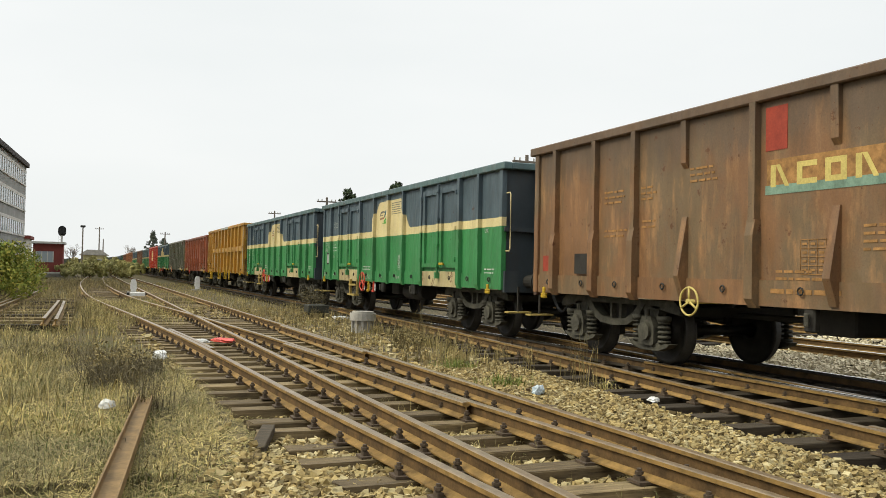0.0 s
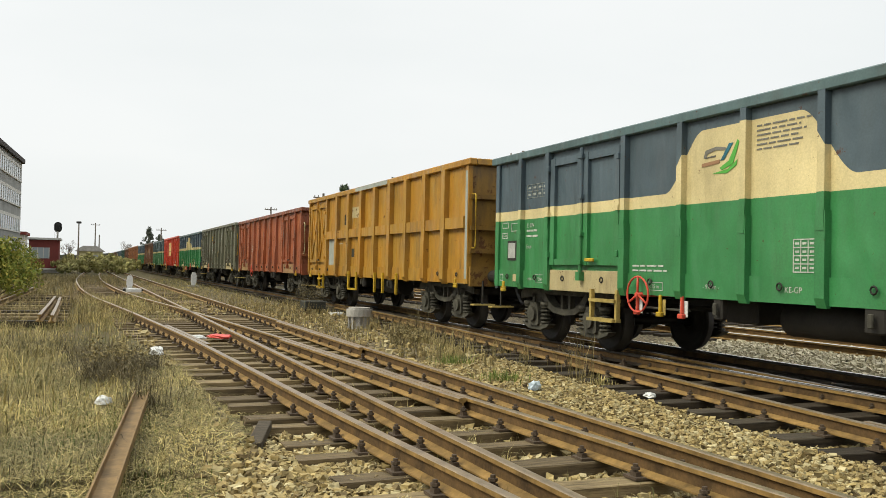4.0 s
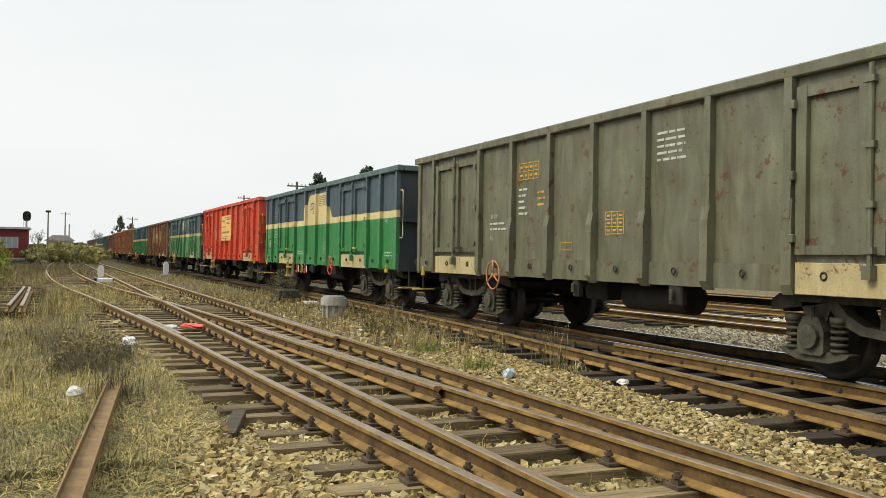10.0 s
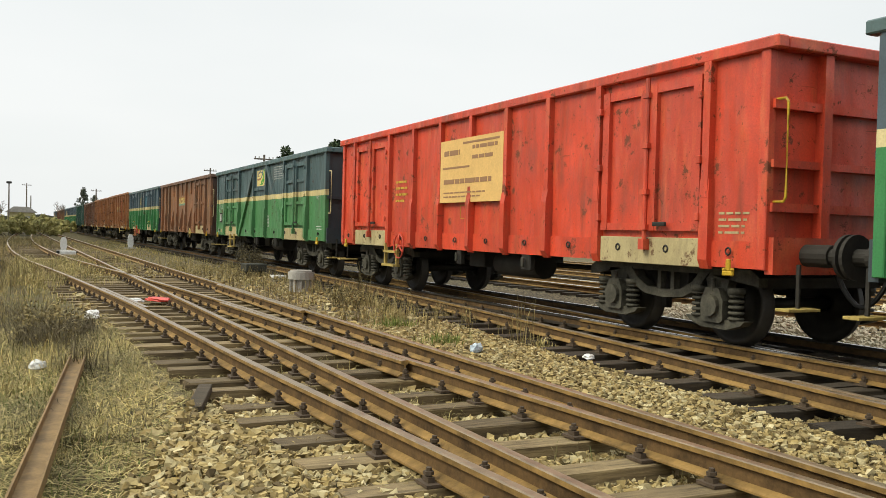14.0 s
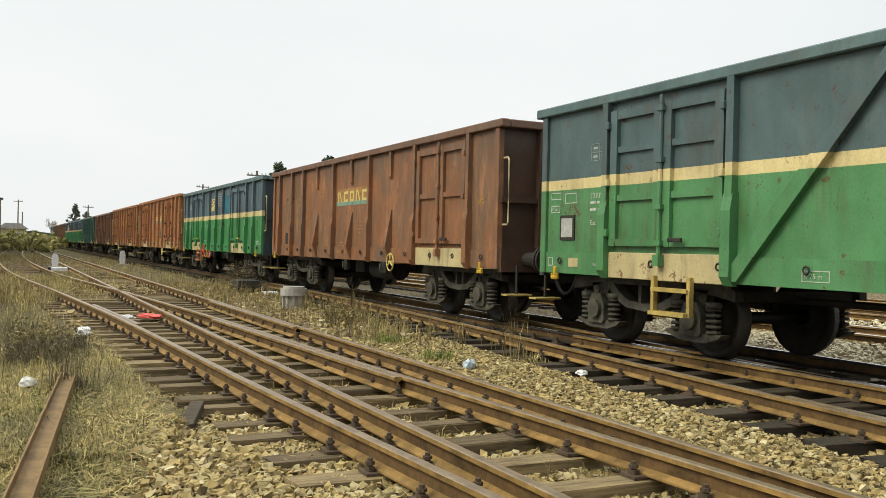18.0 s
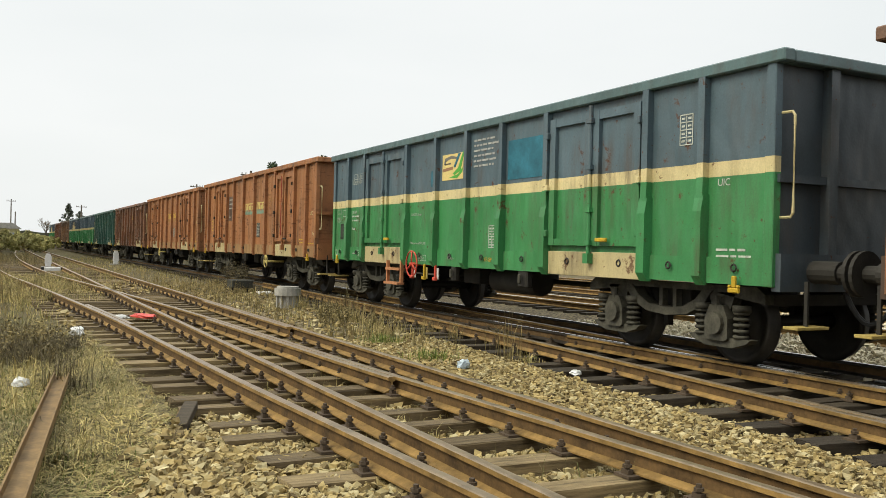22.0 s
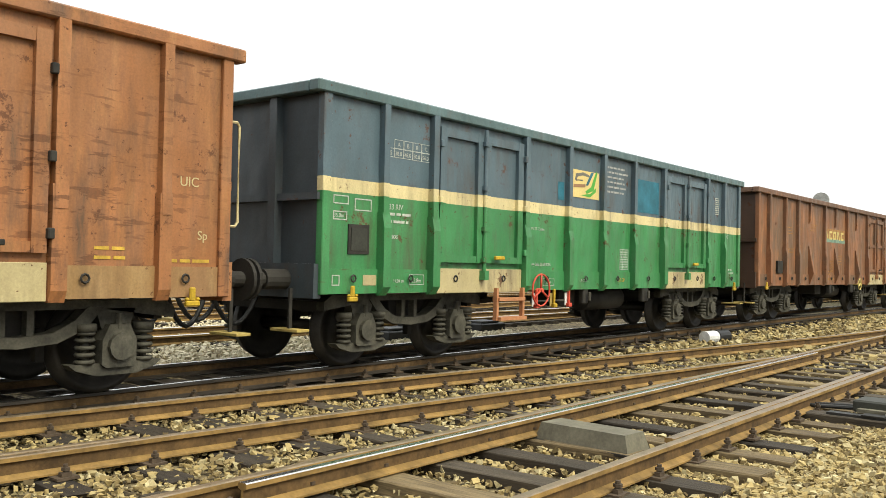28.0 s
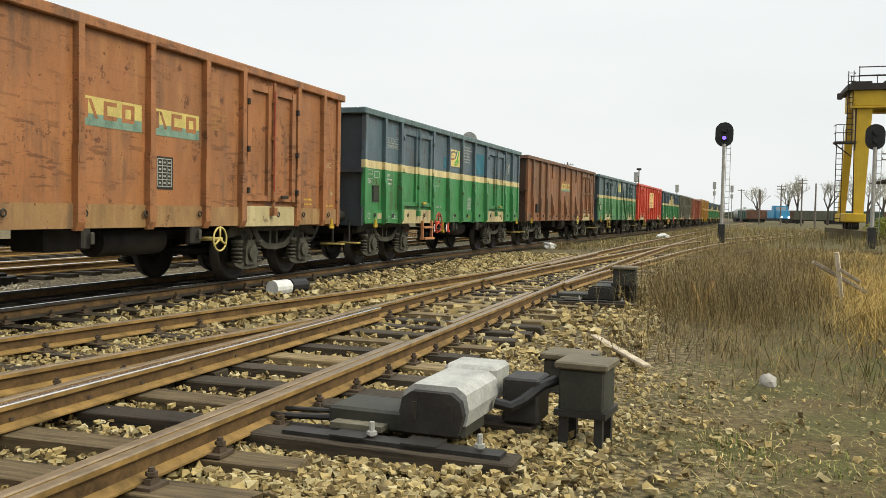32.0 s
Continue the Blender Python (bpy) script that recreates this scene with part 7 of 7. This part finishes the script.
part("antenna", tubes(((-1, 3, 6), (-1, 3, 8.2), 0.05), ((-1.8, 3, 7.6), (-0.2, 3, 7.6), 0.04), seg=6), M["iron_dark"], r)
r = thing("house", (1.0, 172, -0.2), "small yellow house with low roof", "house")
part("wall", boxes((-2.2, 2.2, 0, 5, 0, 3.0)), M["wall_yellow"], r)
bm = bmesh.new()
prism(bm, [(-2.6, 3.0), (2.6, 3.0), (1.2, 4.0), (-1.2, 4.0)], "y", -0.4, 5.4)
part("roof", bm, M["concrete"], r)
for x in (-1.3, 0.5):
    part("window", boxes((x, x + 0.9, -0.06, -0.003, 1.2, 2.3)), M["glass"], r)
r = thing("house", (-14.0, -84, -0.2), "pale yellow flat-roofed signal house", "house")
part("wall", boxes((-4, 0.6, -5, 0, 0, 4.5)), M["wall_yellow"], r)
bm = bmesh.new()
prism(bm, [(-5.4, 4.5), (1.9, 4.5), (1.9, 4.62), (-0.4, 5.1), (-3.6, 5.1), (-5.4, 4.62)], "y", -5.6, 0.7)
part("roof", bm, M["roof_dark"], r)
for x0, x1, z0, z1 in ((-0.85, 0.45, 3.55, 4.3), (-3.4, -2.2, 3.55, 4.3), (-0.5, -0.1, 1.7, 2.6)):
    part("window", boxes((x0, x1, 0.003, 0.06, z0, z1)), M["pane_dark"], r)
part("chimney", boxes((-2.2, -1.8, -2.4, -2.0, 5.0, 5.7)), M["roof_dark"], r)


def gantry_crane():
    r = thing("gantry_crane", (-9.0, -65, -0.2), "large yellow gantry crane with walkway and ladder", "gantry crane")
    for y0, y1 in ((-0.5, 0.5), (-3.0, -2.0)):
        part("girder", boxes((-26, 1.6, y0, y1, 8.42, 9.4), bevel=0.04), M["crane"], r)
        part("girder_flange", boxes((-26, 1.6, y0 - 0.06, y1 + 0.06, 8.3, 8.42)), M["crane"], r)
    part("top_plate", boxes((-26, 1.9, -3.2, 0.7, 9.4, 9.75)), M["crane_dark"], r)
    for (x0, w0), (x1, w1), (y0, y1) in (((0.9, 0.5), (1.0, 0.28), (0.0, 0.3)), ((1.25, 0.24), (1.55, 0.22), (-2.5, -3.2)), ((-24.5, 0.4), (-24.5, 0.28), (0, 0.3)), ((-24.5, 0.3), (-24.5, 0.25), (-2.5, -3.2))):
        bm = bmesh.new()
        lo = [(x1 - w1, y1 - 0.25, 1.75), (x1 + w1, y1 - 0.25, 1.75), (x1 + w1, y1 + 0.25, 1.75), (x1 - w1, y1 + 0.25, 1.75)]
        hi = [(x0 - w0, y0 - 0.35, 8.29), (x0 + w0, y0 - 0.35, 8.29), (x0 + w0, y0 + 0.35, 8.29), (x0 - w0, y0 + 0.35, 8.29)]
        a, b = [bm.verts.new(p) for p in lo], [bm.verts.new(p) for p in hi]
        for i in range(4):
            bm.faces.new((a[i], a[(i + 1) % 4], b[(i + 1) % 4], b[i]))
        bm.faces.new(a[::-1])
        bm.faces.new(b)
        part("leg", bm, M["crane"], r)
    for x in (1.2, -24.5):
        part("end_carriage", boxes((x - 0.55, x + 0.65, -4.0, 1.2, 1.2, 1.75), bevel=0.05), M["crane"], r)
        for y in (-3.5, -2.4, -0.4, 0.7):
            part("wheel", tubes(((x - 0.2, y, 1.05), (x + 0.2, y, 1.05), 0.3), seg=12), M["crane_dark"], r)
    for y in (-3.1, 0.6):
        part("handrail", tubes(((-26, y, 10.8), (1.3, y, 10.8), 0.035), ((-26, y, 10.3), (1.3, y, 10.3), 0.02), seg=6), M["crane_dark"], r)
        for x in np.arange(-25.1, 1.5, 1.55):
            part("stanchion", tubes(((float(x), y, 9.75), (float(x), y, 10.85), 0.03), seg=6), M["crane_dark"], r)
    for x, w in ((0.9, 0.6), (-1.1, 0.7), (-4.6, 1.0), (-8.0, 0.9)):
        part("motor_box", boxes((x - w, x + w, -1.6, -0.9, 9.75, 10.15), bevel=0.03), M["crane_dark"], r)
    for x in (2.02, 2.38):
        part("ladder_rail", boxes((x - 0.025, x + 0.025, 0.3, 0.35, 1.2, 6.1)), M["crane_dark"], r)
    for x in (1.55, 1.85):
        part("ladder_rail", boxes((x - 0.025, x + 0.025, 0.45, 0.5, 6.1, 10.6)), M["crane_dark"], r)
    for k in range(13):
        part("rung", boxes((1.56, 1.84, 0.46, 0.49, 6.3 + k * 0.33, 6.34 + k * 0.33)), M["crane_dark"], r)
    for z in (6.9, 7.7, 8.5, 9.9, 10.4):
        part("ladder_hoop", tubes(((1.5, 0.48, z), (1.5, 0.95, z), 0.02), ((1.5, 0.95, z), (1.9, 0.95, z), 0.02), ((1.9, 0.95, z), (1.9, 0.48, z), 0.02), seg=5), M["crane_dark"], r)
    for k in range(14):
        part("rung", boxes((2.04, 2.36, 0.31, 0.34, 1.4 + k * 0.34, 1.44 + k * 0.34)), M["crane_dark"], r)
    part("landing", boxes((1.3, 2.55, -0.2, 0.8, 6.1, 6.22)), M["crane_dark"], r)
    part("landing_brace", tubes(((2.5, 0.3, 6.1), (1.5, 0.3, 5.3), 0.04), seg=6), M["crane_dark"], r)
    for z in (6.75, 7.25):
        part("landing_rail", tubes(((1.5, 0.8, z), (2.5, 0.8, z), 0.025), ((2.5, 0.8, z), (2.5, -0.2, z), 0.025), seg=6), M["crane_dark"], r)
    for x in (1.6, 2.05, 2.5):
        part("landing_post", tubes(((x, 0.8, 6.2), (x, 0.8, 7.27), 0.025), seg=6), M["crane_dark"], r)
    part("floodlight", boxes((2.15, 2.45, 0.2, 0.5, 8.85, 9.25), bevel=0.05), M["crane_dark"], r)
    part("floodlight_arm", tubes(((2.2, 0.35, 9.2), (1.55, 0.35, 9.6), 0.03), seg=6), M["crane_dark"], r)
    part("conduit", boxes((1.3, 1.38, 0.36, 0.43, 1.75, 9.4)), M["crane_dark"], r)


gantry_crane()
for x in (-7.8, -33.5):
    tagged(part("runway_bank", boxes((x - 0.35, x + 0.35, -78, -58, -0.4, 0.53)), M["ground"]), "low earth bank under the crane rail", "bank", kind="structure")


# ---------------------------------------------------------------- far vehicles
def far_wagon(at, rz, material, label, tank=False):
    r = thing("tank_wagon" if tank else "far_open_wagon", at, label, "freight wagon", "vehicles in the yard", rz=rz)
    if tank:
        part("tank", tubes(((0, -5, 2.4), (0, 5, 2.4), 1.35), seg=18), material, r)
        part("dome", tubes(((0, 0, 3.7), (0, 0, 4.1), 0.4), seg=10), material, r)
    else:
        part("body", boxes((-1.4, 1.4, -6.4, 6.4, 1.0, 3.2), bevel=0.03), material, r)
        for y in np.arange(-6, 6.1, 1.5):
            for s in (-1, 1):
                part("side_post", boxes((s * 1.44 - 0.05, s * 1.44 + 0.05, float(y) - 0.07, float(y) + 0.07, 1.0, 3.1)), material, r)
    part("underframe", boxes((-1.2, 1.2, -6.4, 6.4, 0.75, 1.02)), M["under"], r)
    for y in (-4.5, 4.5):
        part("bogie", boxes((-1.1, 1.1, y - 1.4, y + 1.4, 0.1, 0.8), bevel=0.1), M["under"], r)


for k in range(7):
    far_wagon((-11.0 - 9.0 * k, -236 + 6 * k, -0.15), 56, (M["rust_brown"], M["olive"], M["teal"])[k % 3], "distant dull open wagon in the yard")
far_wagon((-5.0, -262, -0.15), 20, M["tank_grey"], "distant pale grey tank wagon", True)
far_wagon((-6.6, -250, -0.15), 20, M["teal"], "distant dark open wagon in the yard")
r = thing("locomotive", (-10.9, -222, -0.15), "small blue shunting locomotive with lit headlamps", "locomotive", rz=10)
part("cab", boxes((-1.5, 1.5, 3.0, 5.5, 1.2, 4.1), bevel=0.1), M["loco_blue"], r)
part("bonnet", boxes((-1.1, 1.1, 5.5, 9.0, 1.2, 3.0), bevel=0.1), M["loco_blue"], r)
part("bonnet", boxes((-1.1, 1.1, -3.0, 3.0, 1.2, 3.0), bevel=0.1), M["loco_blue"], r)
part("frame", boxes((-1.5, 1.5, -3.5, 9.5, 0.6, 1.2)), M["under"], r)
part("window", boxes((-1.1, 1.1, 5.5, 5.56, 3.05, 3.8)), M["glass"], r)
for x in (-0.8, 0.8):
    part("headlamp", tubes(((x, 9.4, 1.5), (x, 9.55, 1.5), 0.2), seg=10), M["headlamp"], r)


# ---------------------------------------------------------------- trees and bushes
def leaf_cloud(name, centres, radii, n, size, material, parent):
    """Small leaves round a set of centres."""
    c = np.asarray(centres, float)
    rr = np.asarray(radii, float)
    i = RNG.integers(0, len(c), n)
    d = RNG.normal(0, 1, (n, 3))
    d /= np.linalg.norm(d, axis=1, keepdims=True)
    pos = c[i] + d * (rr[i] * RNG.uniform(0.35, 1.0, n) ** 0.5)[:, None]
    u = RNG.normal(0, 1, (n, 3))
    u /= np.linalg.norm(u, axis=1, keepdims=True)
    w = np.cross(u, d)
    w /= np.linalg.norm(w, axis=1, keepdims=True) + 1e-9
    s = (size * RNG.uniform(0.6, 1.4, n))[:, None]
    v = np.stack([pos - u * s, pos + w * s * 0.5, pos + u * s, pos - w * s * 0.5], 1).reshape(-1, 3)
    ob = fast_mesh(name, v, np.array([[0, 1, 2, 3]]) + 4 * np.arange(n)[:, None], None, material)
    ob.parent = parent
    return ob


def conifer(at, h, label):
    r = thing("conifer", at, label, "tree", "trees past the line")
    part("trunk", tube(bmesh.new(), (0, 0, 0), (0, 0, h * 0.95), h * 0.022, 8, 0.03), M["bark"], r)
    cs, rs = [], []
    rn = random.Random(int(h * 10 + at[1]))
    for k in range(60):
        z = h * (0.25 + 0.72 * rn.random())
        reach = (h - z) * 0.36 + 0.3
        a = rn.uniform(0, 6.28)
        q = rn.uniform(0.2, 1.0)
        cs.append((math.cos(a) * reach * q, math.sin(a) * reach * q, z))
        rs.append(rn.uniform(0.25, 0.6) * h / 10)
    leaf_cloud("crown", cs, rs, 5000, 0.16 * h / 10, M["needle_far"] if at[1] > 200 else M["needle"], r)


def bare_tree(at, h, label, seed):
    r = thing("bare_tree", at, label, "tree", "trees past the line")
    rn = random.Random(seed)
    bm = bmesh.new()
    tw = bmesh.new()
    def grow(p, d, l, rad, k):
        q = p + d * l
        tube(bm if k < 2 else tw, p, q, rad, 5 if k < 2 else 3, rad * 0.65)
        if k < 5:
            for _ in range(3 if k else 4):
                nd = (d + Vector((rn.uniform(-0.7, 0.7), rn.uniform(-0.7, 0.7), rn.uniform(-0.1, 0.5)))).normalized()
                grow(p + d * l * rn.uniform(0.6, 1.0), nd, l * rn.uniform(0.6, 0.8), rad * 0.6, k + 1)
    grow(Vector((0, 0, -0.2)), Vector((0, 0, 1)), h * 0.3, h * 0.022, 0)
    part("trunk", bm, M["bark"], r)
    part("crown", tw, M["twig_far"] if at[1] < -100 else M["twig"], r)


conifer((16.0, 248, 0), 10.5, "dark conifer past the end of the train")
conifer((19.5, 255, 0), 9.0, "dark conifer past the end of the train")
conifer((18.7, 66, 0), 7.4, "dark conifer top past the train")
conifer((20.5, 62, 0), 7.0, "dark conifer top past the train")
conifer((19.6, 56.5, 0), 7.3, "dark conifer top past the train")
conifer((21.0, 58.0, 0), 6.9, "dark conifer top past the train")
bare_tree((10.5, 238, 0), 8, "leafless thin grey tree", 3)
bare_tree((-2.6, 170, 0), 6, "leafless thin grey tree", 5)
for k, (x, y, h) in enumerate(((-14, -230, 9), (-17, -240, 11), (-21, -210, 9), (-26, -190, 9), (-31, -205, 10), (-20, -160, 7), (-24, -150, 8), (-9, -290, 10))):
    bare_tree((x, y, 0), h * 1.45, "leafless grey-brown tree in haze", 11 + k)


def shrub(at, w, h, n, material, label, seed, leaf=None):
    r = thing("shrub", at, label, "shrub", "shrubs")
    rn = random.Random(seed)
    cs, rs = [], []
    for k in range(26 if leaf is None else 40):
        a, q = rn.uniform(0, 6.28), rn.random() ** 0.5
        cs.append((math.cos(a) * w * q, math.sin(a) * w * q, h * rn.uniform(0.25, 1.0) * (1 - 0.35 * q)))
        rs.append(rn.uniform(0.25, 0.55) * h / 2)
    bm = bmesh.new()
    for c in cs[:14]:
        tube(bm, (c[0] * 0.2, c[1] * 0.2, -0.1), c, 0.025 if leaf is None else 0.006, 5, 0.008 if leaf is None else 0.002)
    part("stem", bm, M["bark"], r)
    leaf_cloud("foliage", cs, rs, n, leaf or (0.055 if abs(at[1]) < 80 else 0.13), material, r)


shrub((-3.2, 30.5, -0.2), 1.3, 2.4, 9000, M["leaf"], "olive-green shrub with yellowing leaves", 1)
shrub((-5.2, 31.5, -0.2), 1.7, 2.9, 9000, M["leaf"], "olive-green shrub with yellowing leaves", 2)
shrub((-3.0, 36.5, -0.2), 1.3, 1.9, 7000, M["leaf"], "olive-green shrub with yellowing leaves", 3)
shrub((-4.0, 52, -0.2), 2.0, 2.2, 6000, M["leaf"], "olive-green shrub with yellowing leaves", 4)
for k, (x, y, w, h, n, m) in enumerate(((0.33, 10.9, 0.32, 0.6, 1300, "weed"), (0.72, 11.9, 0.2, 0.4, 600, "weed_dark"), (6.2, 25.5, 0.5, 0.9, 2200, "weed_dark"), (5.3, 14.6, 0.3, 0.45, 1200, "weed"))):
    shrub((x, y, -0.24), w, h, n, M[m], "tangled bush of fine dead twigs", 60 + k, 0.02)
for k, (x, y, w, h) in enumerate(((-0.5, 96, 2.6, 1.7), (2.6, 98, 2.6, 1.9), (0.8, 112, 3.0, 2.3), (4.2, 120, 2.8, 2.1), (-2.8, 108, 2.6, 1.9))):
    shrub((x, y, -0.2), w, h, 5000, M["leaf_dry"], "withered olive-brown scrub over the disused track", 20 + k)
for k, (x, y, w, h) in enumerate(((-9.5, -62, 1.8, 1.6), (-12.2, -60, 2.2, 2.4), (-14.5, -58, 2.5, 2.9), (-17, -56, 2.6, 3.0))):
    shrub((x, y, -0.2), w, h, 5000, M["leaf"], "olive-brown shrub before the signal house", 40 + k)


# ---------------------------------------------------------------- distance
def far_wood(name, pts, h0, h1, seed, label):
    """A strip of distant woodland with an uneven top, closing the horizon."""
    rn = random.Random(seed)
    verts, faces = [], []
    for (x0, y0), (x1, y1) in zip(pts, pts[1:]):
        n = 60
        for k in range(n):
            t = k / n
            x, y = x0 + (x1 - x0) * t, y0 + (y1 - y0) * t
            h = h0 + (h1 - h0) * (0.5 + 0.5 * noise.noise((x * 0.02, y * 0.02, seed))) + rn.uniform(-1, 1) * 0.8
            verts += [(x, y, -1), (x, y, h)]
    for k in range(len(verts) // 2 - 1):
        faces.append((2 * k, 2 * k + 2, 2 * k + 3, 2 * k + 1))
    return tagged(raw(name, verts, faces, M["haze_green"]), label, "backdrop", kind="structure")


far_wood("backdrop", [(-700, 700), (-150, 900), (300, 900), (800, 500), (900, -200), (600, -700), (100, -900), (-300, -900), (-800, -500), (-900, 200), (-700, 700)], 4, 9, 3, "hazy distant woodland on the horizon")


# ---------------------------------------------------------------- movement
RUN_T = np.array([0, 2, 4, 6, 8, 10, 12, 14, 16, 18, 20, 22, 23, 24.5, 26, 27.5, 29, 30.5, 32], float)
RUN_Y = np.array([153.24, 139.7, 126.5, 113.3, 100.05, 86.85, 73.91, 61.45, 49.65, 38.64, 28.44, 19.05, 14.64, 8.02, 1.76, -4.66, -10.42, -15.76, -21.1])
RUN_V = np.gradient(RUN_Y, RUN_T)


def run(t):
    """Where the tail end of the eleventh wagon stands along the track at t seconds."""
    i = min(max(int(np.searchsorted(RUN_T, t)) - 1, 0), len(RUN_T) - 2)
    h = RUN_T[i + 1] - RUN_T[i]
    u = (t - RUN_T[i]) / h
    return float((2 * u**3 - 3 * u**2 + 1) * RUN_Y[i] + (u**3 - 2 * u**2 + u) * h * RUN_V[i] + (3 * u**2 - 2 * u**3) * RUN_Y[i + 1] + (u**3 - u**2) * h * RUN_V[i + 1])


def motions():
    times = [0.0, 1.0, 2.0, 3.0, 4.0, 6.0, 8.0, 10.0, 12.0, 13.0, 14.0, 15.0, 16.0, 17.0, 18.0, 19.0, 20.0, 21.0, 22.0, 23.0, 24.0, 25.0, 26.0, 27.0, 28.0, 29.0, 30.0, 31.0, 32.0]
    def on_track(y):
        a, b = bend(y - 4.5), bend(y + 4.5)
        return pose(TRACK_T + (a + b) / 2, y, 0, 0, 0, -math.degrees(math.atan2(b - a, 9.0)))
    for k, w in enumerate(TRAIN):
        walk(w, [(t, on_track(run(t) - 6.4 + PITCH * (k - 10))) for t in times])
    turns = []
    f = 0
    while f <= 960:
        turns.append(f / 30)
        f += 2 if f < 500 else 4
    if turns[-1] < 32:
        turns.append(32.0)
    for k in range(0, 14):
        for w in WHEELS[k]:
            x, y, z = w.matrix_basis.translation
            walk(w, [(t, pose(x, y, z, math.degrees((run(0) - run(t)) / 0.46), 0, 0)) for t in turns])


motions()
